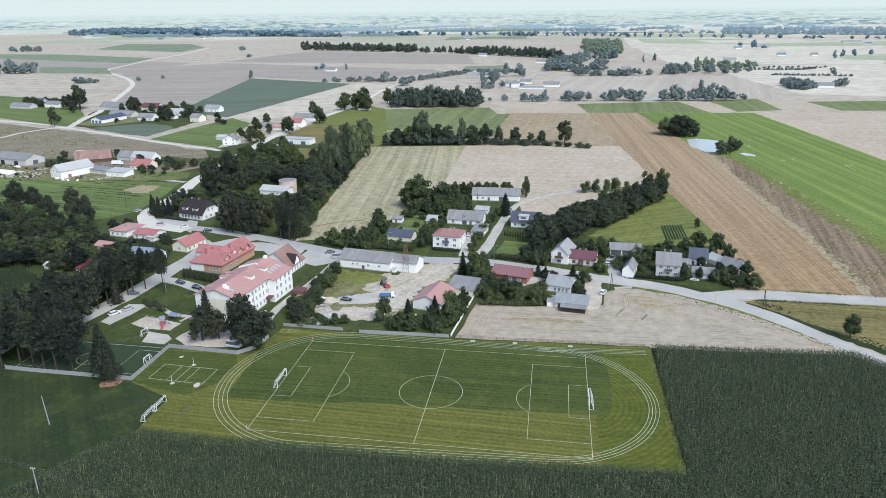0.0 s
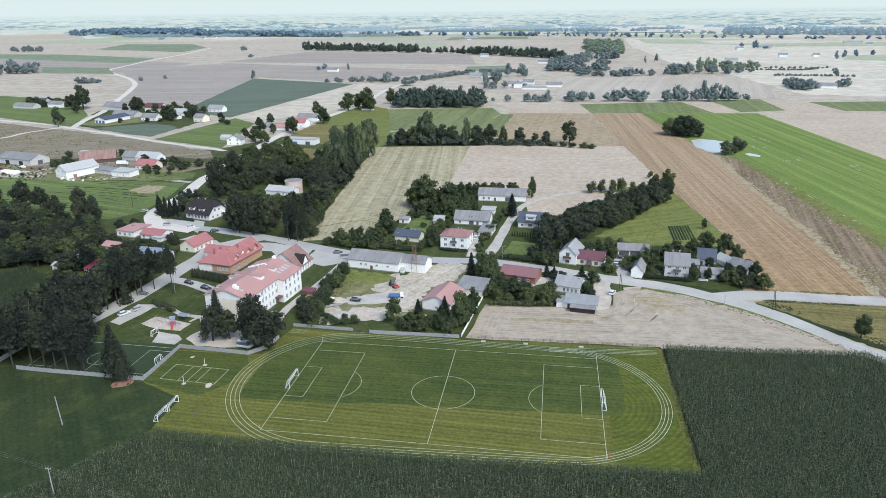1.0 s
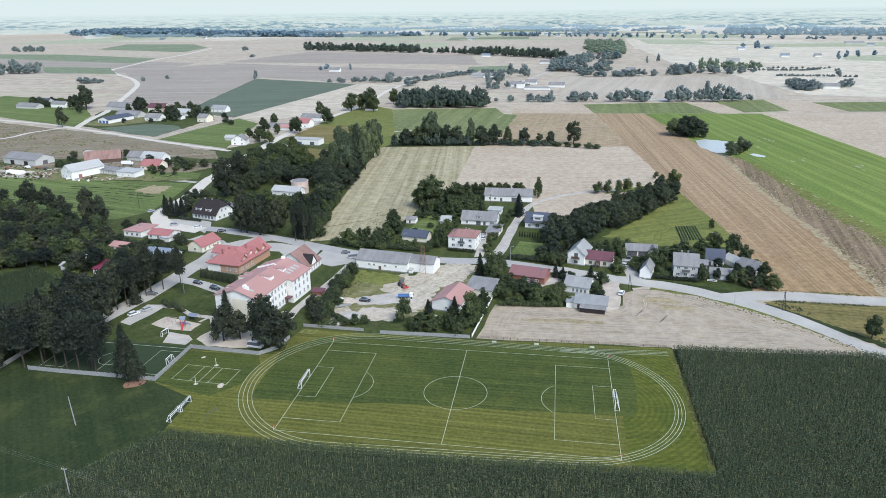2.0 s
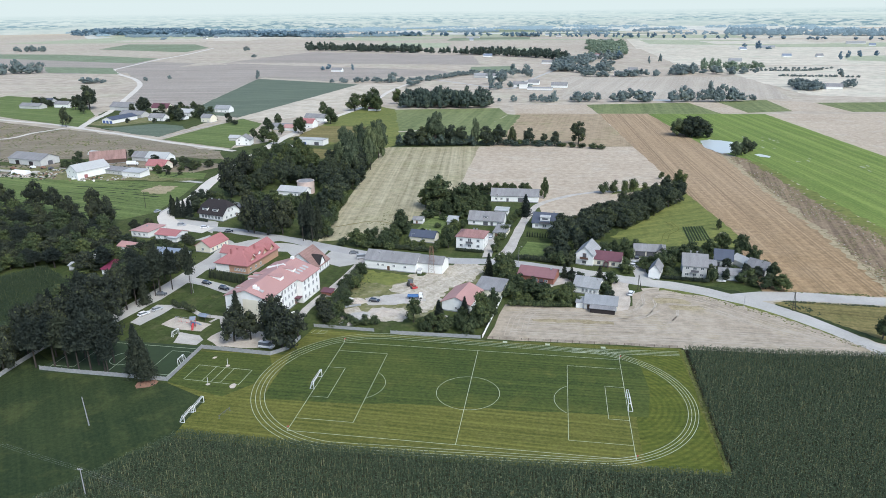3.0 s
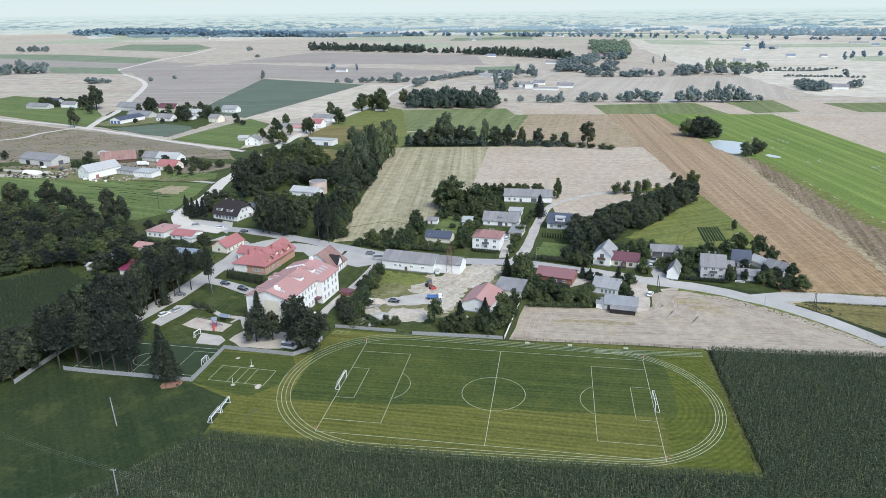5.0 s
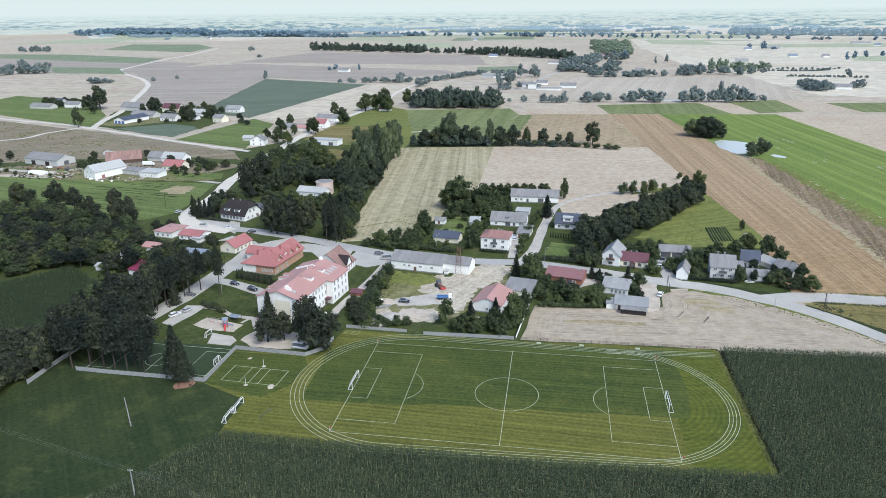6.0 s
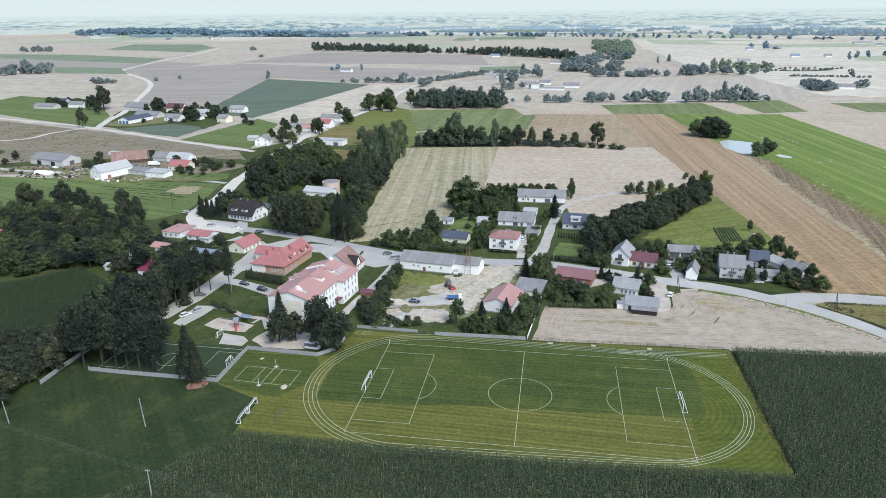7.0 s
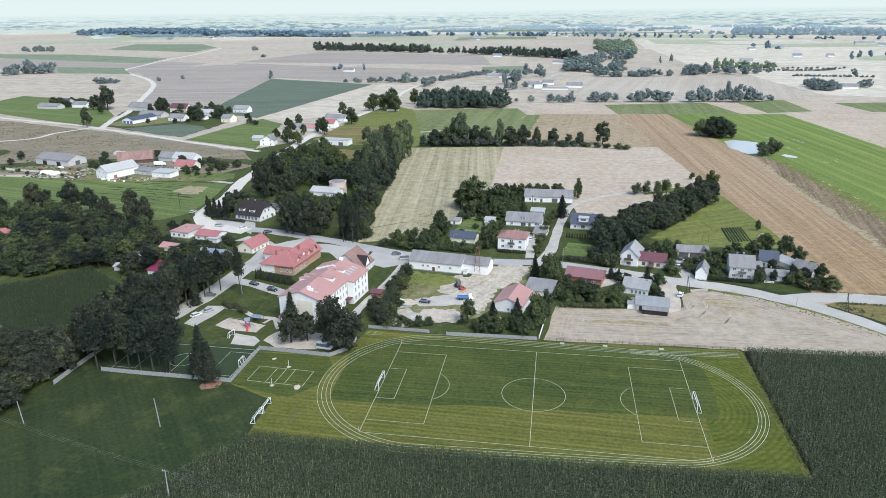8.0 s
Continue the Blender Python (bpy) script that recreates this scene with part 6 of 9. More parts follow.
# volleyball court, 18 by 9 m
vb = thing("volleyball_court", "white lines of a grass volleyball court", "court", pose(-77, -0.2, 0, 0, 0, -3))
for a, b in (((-9, -4.5), (9, -4.5)), ((-9, 4.5), (9, 4.5)), ((-9, -4.5), (-9, 4.5)), ((9, -4.5), (9, 4.5)), ((0, -4.5), (0, 4.5)), ((-3, -4.5), (-3, 4.5)), ((3, -4.5), (3, 4.5))):
    straight(vb, a, b, 0.15, Z)
for x, y in ((-76.6, 5.6), (-77.4, -6.0)):
    p = thing("net_post", "white volleyball post on a sandy spot", "post", pose(x, y, 0.05))
    bm = bmesh.new()
    tube(bm, (0, 0, 0), (0, 0, 2.5), 0.06, 0.05, 8)
    part("post", bm, M_STEEL, p)
    bm = bmesh.new()
    tube(bm, (0, 0, 0), (0, 0, 0.05), 0.7, 0.6, 12)
    part("foot", bm, M_SAND, p)
for x, y, r in ((-69.5, -6.0, 1.4), (-83.2, 10.0, 0.8)):
    heap("low pale patch of sand in the grass", x, y, r, 0.12, M_SAND, "sand_patch")

# handball court, 40 by 20 m, behind the concrete fence
field("dark green fenced sports court", "court", [(-134, -6), (-91, -5.5), (-91, 17), (-134, 17)], 0.05, M_COURT, 0.1, "court")
hb = thing("handball_court", "white lines of a small handball court", "court", pose(-112, 5.3, 0, 0, 0, -1))
for a, b in (((-20, -10), (20, -10)), ((-20, 10), (20, 10)), ((-20, -10), (-20, 10)), ((20, -10), (20, 10)), ((0, -10), (0, 10))):
    straight(hb, a, b, 0.2, Z)
line_part(hb, arc(0, 0, 4.2, 0, 352, 40), 0.2, Z + 0.004, True)
for s in (-1, 1):
    line_part(hb, [(s * 20, 7.5), (s * 12.5, 7.5), (s * 12.5, -7.5), (s * 20, -7.5)], 0.2, Z + 0.004)
goal("small white handball goal with a net", -92.3, 5.2, 180, 3.2, 2.1, 1.2)

panel_fence("weathered grey concrete slab fence along the courts", [(-134, -5.0), (-124, -5.5), (-90.5, -6.0), (-90.5, 15.5), (-66, 14.0), (-61.5, 19), (-60.5, 27)], 1.5, 2.05, M_CONCRETE, M_CONCRETE)
panel_fence("grey concrete slab fence behind the running track", [(-59, 36.4), (-37, 35.6)], 1.3, 2.05, M_CONCRETE, M_CONCRETE)
panel_fence("long pale concrete slab fence behind the running track", [(-31, 34.6), (0, 35.2)], 1.4, 2.05, M_CONCRETE, M_CONCRETE)
panel_fence("pale plank fence along a stubble field", [(0.5, 36), (4.5, 72)], 1.3, 2.2, M_FRAME, M_FRAME, name="plank_fence", rails=4)
panel_fence("white concrete wall of panels under dark trees", [(-143, -15), (-143, -4), (-142.5, 9)], 1.6, 2.2, M_CONCRETE, M_CONCRETE)
wire_fence("dark wooden post fence at the field edge", (1.5, 35.6), (64, 37.2), 0.9, 2.4, M_WOOD_W)

# playground and sand
field("pale sand of the playground", "sand", [(-114, 31), (-112, 37.5), (-96, 33.5), (-97, 27.5), (-106, 28)], 0.07, M_SAND, 0.3, "sand", 3)
field("pink-grey paved corner with a goal", "paving", [(-104, 26), (-96, 24.5), (-93, 21.5), (-93.5, 17.5), (-102, 18)], 0.07, M_GRAVEL, 0.2, "paving", 3)
field("round worn sandy yard", "sand", [(-92, 22), (-90, 29), (-83, 33), (-74, 30), (-68, 25), (-69, 20), (-77, 17.5), (-86, 17.5)], 0.07, M_SAND, 0.7, "sand", 3)
field("pale paved car park", "paving", [(-126, 31), (-125, 47), (-117, 48), (-118.5, 38), (-121, 29)], 0.07, M_ASPHALT, 0.2, "paving", 3)
strip("path", "pale paved path to the school", "path", [(-117, 46), (-110, 45), (-103, 40), (-96, 39.5), (-89.5, 36)], 2.2, 0.085, M_GRAVEL, 3)
strip("path", "narrow paved path", "path", [(-96, 39), (-97.5, 35)], 1.2, 0.095, M_GRAVEL, 3)
strip("path", "narrow paved path", "path", [(-95, 39), (-90.5, 31)], 1.2, 0.1, M_GRAVEL, 3)
strip("road", "asphalt drive beside the school", "road", [(-128, 73), (-116, 70), (-104, 64), (-94, 60)], 5.5, 0.118, M_ASPHALT)
goal("small white metal goal frame", -104, 23.5, -10, 3.0, 2.0, 0.9)
swing = thing("swing_set", "tubular metal swing frame on sand", "swing", pose(-109.5, 33.5, 0.07, 0, 0, -10))
for x in (0, 3.4, 6.8):
    bm = bmesh.new()
    tube(bm, (x, -0.9, 0), (x, 0, 2.3), 0.05)
    tube(bm, (x, 0.9, 0), (x, 0, 2.3), 0.05)
    part("leg_frame", bm, M_CONCRETE, swing)
bm = bmesh.new()
tube(bm, (0, 0, 2.3), (6.8, 0, 2.3), 0.05)
part("beam", bm, M_CONCRETE, swing)
for x in (1.2, 2.2, 4.6, 5.6):
    bm = bmesh.new()
    tube(bm, (x - 0.2, 0, 0.5), (x - 0.2, 0, 2.3), 0.015, 0.015, 4)
    tube(bm, (x + 0.2, 0, 0.5), (x + 0.2, 0, 2.3), 0.015, 0.015, 4)
    box(bm, x - 0.25, -0.12, 0.46, x + 0.25, 0.12, 0.5)
    part("seat", bm, M_RED_P, swing)
slide = thing("play_tower", "red and blue play tower with a slide", "slide", pose(-101.5, 31, 0.07, 0, 0, 20))
for x in (-0.7, 0.7):
    for y in (-0.7, 0.7):
        bm = bmesh.new()
        tube(bm, (x, y, 0), (x, y, 2.9), 0.07)
        part("post", bm, M_RED_P, slide)
bm = bmesh.new()
box(bm, -0.75, -0.75, 1.2, 0.75, 0.75, 1.32)
part("platform", bm, M_BLUE_P, slide)
bm = bmesh.new()
prism(bm, [(-1.1, 2.8), (0, 3.7), (1.1, 2.8), (1.1, 2.9), (0, 3.85), (-1.1, 2.9)], -1.0, 1.0, "x")
part("roof", bm, M_R_HAZE, slide)
bm = bmesh.new()
prism(bm, [(-0.8, 1.3), (-3.6, 0.15), (-3.6, 0.3), (-0.8, 1.6)], -0.35, 0.35, "x")
part("chute", bm, M_RED_P, slide)
bm = bmesh.new()
tube(bm, (0.8, 0, 1.2), (2.6, 0.4, 0.0), 0.07)
tube(bm, (0.8, 0.8, 1.2), (2.4, 1.2, 0.0), 0.07)
for k in range(4):
    tube(bm, (1.1 + 0.4 * k, 0.05 + 0.09 * k, 1.0 - 0.27 * k), (1.1 + 0.38 * k, 0.85 + 0.09 * k, 1.0 - 0.27 * k), 0.04)
part("ladder", bm, M_BLUE_P, slide)
shelter = thing("sand_box", "low blue-roofed play shelter on sand", "shelter", pose(-102.5, 35.8, 0.07, 0, 0, -12))
bm = bmesh.new()
prism(bm, [(0, 1.7), (1.4, 2.2), (2.8, 1.7), (2.8, 1.8), (1.4, 2.32), (0, 1.8)], 0, 3.6, "x")
part("roof", bm, M_R_HAZE, shelter)
for x in (0.15, 3.45):
    for y in (0.15, 2.65):
        bm = bmesh.new()
        tube(bm, (x, y, 0), (x, y, 1.8), 0.07)
        part("post", bm, M_WOOD_W, shelter)
heap("low grassy mound with planted shrubs", -108, 57, 3.6, 0.9, M_GARDEN, "flower_bed", 3)
heap("bare reddish soil heap at the fence corner", -96, -8.5, 3.4, 0.35, M_RUST, "soil_mound", 4)

# poles on the meadow
pole("white concrete pole standing in the meadow", -99, -31, 8.8, 0.16, lean=-3)
pole("white concrete pole standing in the meadow", -137, -35, 7.0, 0.15, lean=-4)
pole("white pole with a small crossarm in the meadow", -80.5, -58.5, 8.5, 0.15, arm=1.2)
pole("timber double utility pole at the road fork", 109.7, 73, 7.6, 0.14, arm=1.4, legs=1, material=M_BARK)
pole("thin roadside utility pole", 93, 73.4, 5.0, 0.1)
pole("double timber utility pole by the road", 56.5, 86, 6.6, 0.13, legs=1, material=M_BARK)
pole("grey street lamp behind the long barn", -41.2, 121.9, 8, 0.09, lamp=True)
pole("grey street lamp beside a garden", 8.5, 110.5, 7.5, 0.09, lamp=True)
pole("utility pole in the pasture", -207, 175, 9, 0.13, arm=1.2, material=M_BARK)
pole("grey street lamp by the school drive", -117, 60, 9, 0.1, lamp=True)
pole("grey street lamp by the street", -129.5, 57, 9, 0.1, lamp=True)
pole("utility pole behind the grey house", -8, 193, 9.5, 0.13, arm=1.2, material=M_BARK)


# overhead line along the meadow
pole("utility pole of the overhead line at the meadow end", -150, -40, 8.5, 0.15, arm=1.2)
pole("utility pole of the overhead line in the maize", -22, -74, 8.5, 0.15, arm=1.2)
line_ = thing("power_line", "three thin sagging overhead wires above the meadow", "cable", pose(-80.5, -58.5, 0))
for k in (-0.5, 0, 0.5):
    for dx, dy in ((-69.5, 18.5), (58.5, -15.5)):
        bm = bmesh.new()
        for i in range(12):
            f0, f1 = i / 12, (i + 1) / 12
            tube(bm, (dx * f0 + k * 0.25, dy * f0 + k, 8.3 - 3.2 * f0 * (1 - f0)), (dx * f1 + k * 0.25, dy * f1 + k, 8.3 - 3.2 * f1 * (1 - f1)), 0.009, 0.009, 4)
        part("wire", bm, M_CONCRETE, line_)


# ---------------------------------------------------------------- farms beyond the village
house("barn", "large grey plastered barn with a grey roof", "barn", -379, 277, -13, 33, 16, 4.4, 7.8, "gable", M_GREY_W, M_R_GREY, (), [("f", 9, 4, 3.2, M_R_DARK), ("f", 23, 4, 3.2, M_R_DARK), ("r", 8, 4, 3.2, M_DOOR_GREY)])
house("barn", "white barn with a pale roof and small windows", "barn", -303, 238.6, -22, 12, 24, 5.2, 9.2, "gable_y", M_WHITE, M_R_PALE, [FW(1.2, 3, 2, 10, 1, 1), FW(4.4, 2, 4, 8, 1, 1)], [("r", 6, 2.4, 2.6, M_R_RED)])
house("barn", "big barn with a streaked rusty sheet roof", "barn", -313, 278, 30, 24, 15, 3.4, 8.5, "gable", M_WOOD_W, M_R_RUST)
house("shed", "ruined low grey shed with a patched roof", "shed", -296, 256, -14, 27, 7, 3.0, 4.0, "mono", M_GREY_W, M_R_GREY, [FW(1, 6, 3, 24, 1.2, 1.2)])
house("shed", "white shed with a flat pale roof", "shed", -267, 246, -10, 15, 9, 3.6, 4.4, "mono", M_WHITE, M_R_PALE, [FW(1.2, 2, 5, 10, 1, 0.8)])
house("barn", "grey barn with a blue-grey roof", "barn", -292, 297, -8, 14, 10, 3, 6.4, "gable", M_GREY_W, M_R_GREY)
house("barn", "barn with a bright white sheet roof", "barn", -279, 294, -8, 18, 11, 3.2, 6.8, "gable", M_WHITE, M_R_PALE)
fh = house("house", "cream farmhouse with a red roof and porch gable", "house", -263, 268, -6, 15, 10, 3.4, 6.8, "gable", M_CREAM, M_R_RED, [FW(1, 3, 2, 9)])
bm = bmesh.new()
prism(bm, [(9.6, 3.0), (11.8, 5.4), (14, 3.0), (14, 3.2), (11.8, 5.65), (9.6, 3.2)], -2.0, 5, "y")
part("porch_roof", bm, M_R_RED, fh)
heap("pile of grey stones in the farmyard", -338, 252, 4, 0.9, M_STONE, "rubble_mound", 11)
heap("pile of dark manure in the farmyard", -322, 252, 4, 1.0, M_SOIL, "manure_mound", 12)
for poly in ([(-470, 330), (-400, 352), (-330, 344), (-262, 326), (-256, 314), (-330, 322), (-400, 328), (-460, 312)], [(-440, 428), (-373, 400), (-300, 366), (-240, 338), (-244, 328), (-310, 350), (-380, 382), (-440, 408)]):
    field("green weedy band of the fallow field", "grass", poly, 0.052, M_WEEDY, 2.5, "grass", 8)
tunnel = thing("polytunnel", "pale plastic polytunnel on hoops", "greenhouse", pose(-340, 318, 0, 0, 0, -14))
bm = bmesh.new()
prism(bm, [(4 * math.cos(radians(a)), 2.8 * math.sin(radians(a))) for a in range(0, 181, 15)], 0, 28, "x")
part("sheet", bm, M_R_PALE, tunnel)
for k in range(8):
    bm = bmesh.new()
    prism(bm, [(4.05 * math.cos(radians(a)), 2.85 * math.sin(radians(a))) for a in range(0, 181, 15)], 4 * k, 4 * k + 0.12, "x")
    part("hoop", bm, M_CONCRETE, tunnel)
silage = thing("silage_clamp", "white plastic-covered silage stack", "silage", pose(-351, 248, 0, 0, 0, -10))
bm = bmesh.new()
prism(bm, [(-3, 0), (3, 0), (2.6, 1.6), (1.4, 2.4), (-1.4, 2.4), (-2.6, 1.6)], 0, 13, "x")
bmesh.ops.bevel(bm, geom=bm.edges[:], offset=0.3, segments=2, affect="EDGES")
part("cover", bm, M_WHITE, silage)
for k, (x, y, m_) in enumerate(((-362, 258, M_RUST), (-350, 262, M_STEEL), (-341, 261, M_RUST), (-333, 259, M_DOOR_GREY))):
    mach = thing("farm_machine", "old parked farm implement in the yard", "machine", pose(x, y, 0, 0, 0, 20 * k))
    bm = bmesh.new()
    prism(bm, [(0, 0.7), (4, 0.7), (4, 1.2), (2.6, 2.2), (0.6, 1.9)], -0.9, 0.9, "y")
    part("body", bm, m_, mach)
    for s in (-1.1, 1.1):
        bm = bmesh.new()
        tube(bm, (1, s - 0.15, 0.7), (1, s + 0.15, 0.7), 0.7, 0.7, 12)
        part("wheel", bm, M_RUBBER, mach)
rng_b = random.Random(8)
for k in range(5):
    bale = thing("silage_bale", "white wrapped round bale", "bale", pose(-300 + rng_b.uniform(0, 22), 233 + rng_b.uniform(-3, 2), 0.6, 0, 0, rng_b.uniform(0, 180)), "bales by the barn")
    bm = bmesh.new()
    tube(bm, (-0.6, 0, 0), (0.6, 0, 0), 0.62, 0.62, 12)
    part("wrap", bm, M_WHITE, bale)

house("barn", "white garage barn with a slate roof and blue doors", "barn", -430.5, 465.8, -12, 14, 33, 3.8, 6.4, "gable_y", M_WHITE, M_R_BLUE, (), [("f", 2.6, 3, 3, M_DOOR_BLUE), ("f", 7, 3, 3, M_DOOR_BLUE), ("f", 11.4, 3, 3, M_DOOR_BLUE)])
house("barn", "grey plastered farm barn beside the road", "barn", -483, 558, -12, 30, 14, 4.4, 9, "gable", M_GREY_W, M_R_GREY)
house("barn", "grey barn with a low grey roof", "barn", -440, 510, -12, 30, 12, 3.2, 6.6, "gable", M_GREY_W, M_R_GREY)
house("house", "cream farmhouse with a dull red roof", "house", -426, 549, -10, 22, 11, 5, 9.4, "gable", M_CREAM, M_R_MAROON, [FW(1, 3, 4, 18)])
house("house", "white house with a grey roof at the farm", "house", -392, 486, -8, 18, 10, 3.6, 7.2, "gable", M_WHITE, M_R_GREY, [FW(1, 3, 3, 15)])
house("house", "white house with a pale blue sheet roof", "house", -382, 521, -6, 20, 11, 3.8, 7.4, "gable", M_WHITE, M_R_PALE, [FW(1, 3, 3, 15)])
house("house", "cream house with a grey roof by the crossroads", "house", -332, 482, -14, 12, 10, 5, 8, "gable", M_CREAM, M_R_GREY, [FW(1, 2, 3, 9)])
house("barn", "long pale grey barn at the far farm", "barn", -604, 564, -8, 30, 11, 3.4, 6.2, "gable", M_GREY_W, M_R_GREY)
house("barn", "grey barn with a blue-grey roof at the far farm", "barn", -618, 602, -10, 30, 12, 3.6, 7.2, "gable", M_GREY_W, M_R_BLUE)
house("house", "white house with a grey roof at the far farm", "house", -566, 574, -6, 20, 11, 4.2, 7.4, "gable", M_WHITE, M_R_GREY)

# houses along the road north of the village
house("barn", "low outbuilding with a grey roof", "barn", -243, 446, -10, 24, 10, 3.2, 5.6, "gable", M_GREY_W, M_R_GREY)
house("house", "white house with a pink-red roof by the road", "house", -222, 458, -8, 17, 11, 4.8, 8.4, "gable", M_WHITE, M_R_RED, [FW(1, 3, 3, 13)])
house("house", "small house with a pale pink roof", "house", -228, 440, -8, 11, 8, 3, 5.4, "gable", M_WHITE, M_R_PINK)
house("barn", "grey-roofed house behind the pink-roofed house", "barn", -229, 500, -8, 22, 10, 3.8, 7, "gable", M_WHITE, M_R_GREY)
house("house", "white gabled house with a dark balcony", "house", -239.4, 363, 6, 12, 10, 4.6, 8.4, "gable_y", M_WHITE, M_R_GREY, [FW(1, 2, 3, 9), FW(4, 2, 3, 9)])
fb = house("garage", "long flat white building with blue and dark doors", "garage", -192, 373.5, -8, 26, 10, 4.6, 5, "flat", M_WHITE, M_R_PALE, (), [("f", 9, 3, 2.6, M_DOOR_BLUE), ("f", 20, 4, 3, M_DOOR_GREY)], over=0.3)
house("house", "white house with a pale pyramid roof", "house", -195, 338, -8, 11, 11, 3.4, 7.4, "hip", M_WHITE, M_R_PALE, [FW(1, 2, 3, 8)])
house("house", "small house with a maroon roof by the far road", "house", -183, 577, 0, 12.5, 8, 2.6, 5, "gable", M_WHITE, M_R_MAROON)
house("shed", "pale-roofed shed under the poplars", "shed", -143, 331, -8, 14, 8, 3, 4.4, "gable", M_WHITE, M_R_PALE)
house("shed", "pale teal shed by the fields", "shed", -256, 385, 0, 9, 7, 2.6, 4.4, "gable", M_GREY_W, M_R_PALE)


# ---------------------------------------------------------------- yard, vehicles, small things
field("worn yard of pale grit and dry grass", "yard", [(-58, 90), (-20, 89), (-12, 104), (-4, 106), (-6, 88), (-16, 60), (-22, 50), (-46, 44), (-55, 52)], 0.07, M_YARD, 1.2, "yard", 4)
field("dry yellow grass beside the barn", "grass", [(-57, 93), (-38, 90), (-35, 84), (-40, 79), (-50, 79), (-57, 82)], 0.08, M_YGRASS, 1.2, "grass", 1.8)
field("pale trampled grit of the yard", "yard", [(-36, 91), (-30, 90), (-24, 104), (-14, 107), (-5, 106), (-8, 90), (-16, 79), (-20, 64), (-21, 54), (-27, 52), (-27, 64), (-34, 69), (-41, 74), (-38, 80), (-33, 84)], 0.084, M_GRIT, 1.5, "yard", 1.7)
field("pale gravel parking strip", "yard", [(-48, 63.5), (-38, 69), (-27, 71.5), (-24, 64), (-35, 59), (-45, 57.6)], 0.092, M_GRAVEL, 0.5, "yard", 1.7)
field("trodden bare earth by the fence", "yard", [(-58, 44), (-55, 52), (-48, 55), (-45, 50), (-50, 44), (-53, 40)], 0.083, M_GRIT, 1.3, "yard", 1.5)
field("trodden bare earth by the fence", "yard", [(-43, 55), (-31, 57), (-26, 50), (-29, 45), (-37, 44), (-43, 48)], 0.083, M_GRIT, 1.3, "yard", 1.5)
field("pale concrete forecourt at the street corner", "paving", [(-78, 119), (-60, 117), (-58, 104), (-68, 96), (-79, 100)], 0.075, M_ASPHALT, 0.5, "paving", 4)
field("pale concrete yard of a farmstead", "paving", [(57, 124), (72, 125), (68, 112), (62, 110), (63, 97), (57, 97)], 0.075, M_ASPHALT, 0.4, "paving", 4)
field("white grit drive to the outbuilding", "paving", [(47, 98), (54, 97), (53, 80), (51, 66), (47, 64), (46, 78)], 0.08, M_SAND, 0.5, "paving", 4)
field("pink paved drive beside the white house", "paving", [(-8, 116), (-4, 117), (-3.5, 150), (-8.5, 152)], 0.075, M_GRAVEL, 0.3, "paving", 4)
field("pale paved yard beside the brick barn", "paving", [(24, 86), (33, 93), (30, 99), (24, 97), (21, 82)], 0.075, M_GRAVEL, 0.5, "paving", 4)
field("bright mown lawn behind a thuja row", "lawn", [(8, 122), (21, 121), (22, 139), (11, 141)], 0.07, M_PASTURE, 0.4, "lawn", 4)
field("mown garden strip", "lawn", [(-47, 140), (-33, 139), (-31, 178), (-40, 181), (-44, 165)], 0.07, M_PASTURE, 0.6, "lawn", 4)
field("yellow-green meadow behind the houses", "meadow", [(50, 153), (76, 142), (113, 145), (109.5, 185), (101, 240), (98, 258), (94, 226), (69, 183)], 0.06, M_YGRASS, 0.8, "meadow", 5)
field("pale paved square before the dark-roofed house", "paving", [(-150, 137), (-146, 134), (-149, 146), (-152, 153), (-165, 157), (-176, 155), (-184, 157), (-180, 164), (-178, 181), (-185, 210), (-192, 206), (-196, 188), (-193, 165), (-184, 150), (-176, 136), (-166, 135)], 0.074, M_ASPHALT, 0.5, "paving", 4)
field("pale paved corner by the cream bungalow", "paving", [(-131, 124), (-146, 131), (-150, 122), (-143, 124), (-132, 119), (-131, 100), (-124, 100), (-124, 116)], 0.068, M_ASPHALT, 0.4, "paving", 4)
field("rough grass beside the poplars", "grass", [(-204, 640), (-156, 592), (-118, 440), (-106, 388), (-112, 366), (-175, 380), (-203, 470)], 0.05, M_YGRASS, 1.5, "grass", 8)
field("grassy headland by the rosy stubble", "verge", [(56, 236), (72, 244), (92, 258), (97, 275), (86, 262), (64, 249)], 0.068, M_YGRASS, 1.0, "verge", 4)
field("pale farm yard", "yard", [(-310, 232), (-260, 236), (-215, 240), (-212, 246), (-262, 262), (-330, 268), (-400, 262), (-420, 250), (-340, 250)], 0.06, M_YARD, 2, "yard", 6)
field("green grounds of the crossroads farm", "grass", [(-436, 446), (-330, 396), (-322, 500), (-350, 545), (-430, 575), (-490, 600), (-480, 540)], 0.05, M_GARDEN, 2, "grass", 8)
field("pale concrete farm yard", "yard", [(-440, 452), (-405, 450), (-380, 480), (-400, 515), (-450, 540)], 0.055, M_YARD, 2, "yard", 6)
field("dry grass between the white buildings", "grass", [(-196, 362), (-140, 350), (-150, 318), (-188, 325)], 0.055, M_YEL, 1.5, "grass", 6)
field("grass verge by the northern road", "grass", [(-203, 470), (-150, 470), (-160, 385), (-205, 395)], 0.055, M_YEL, 1.5, "grass", 6)
field("rough grass of the street corner", "grass", [(-128, 62), (-98, 58), (-94, 44), (-118, 48)], 0.06, M_GARDEN, 0.5, "grass", 4)
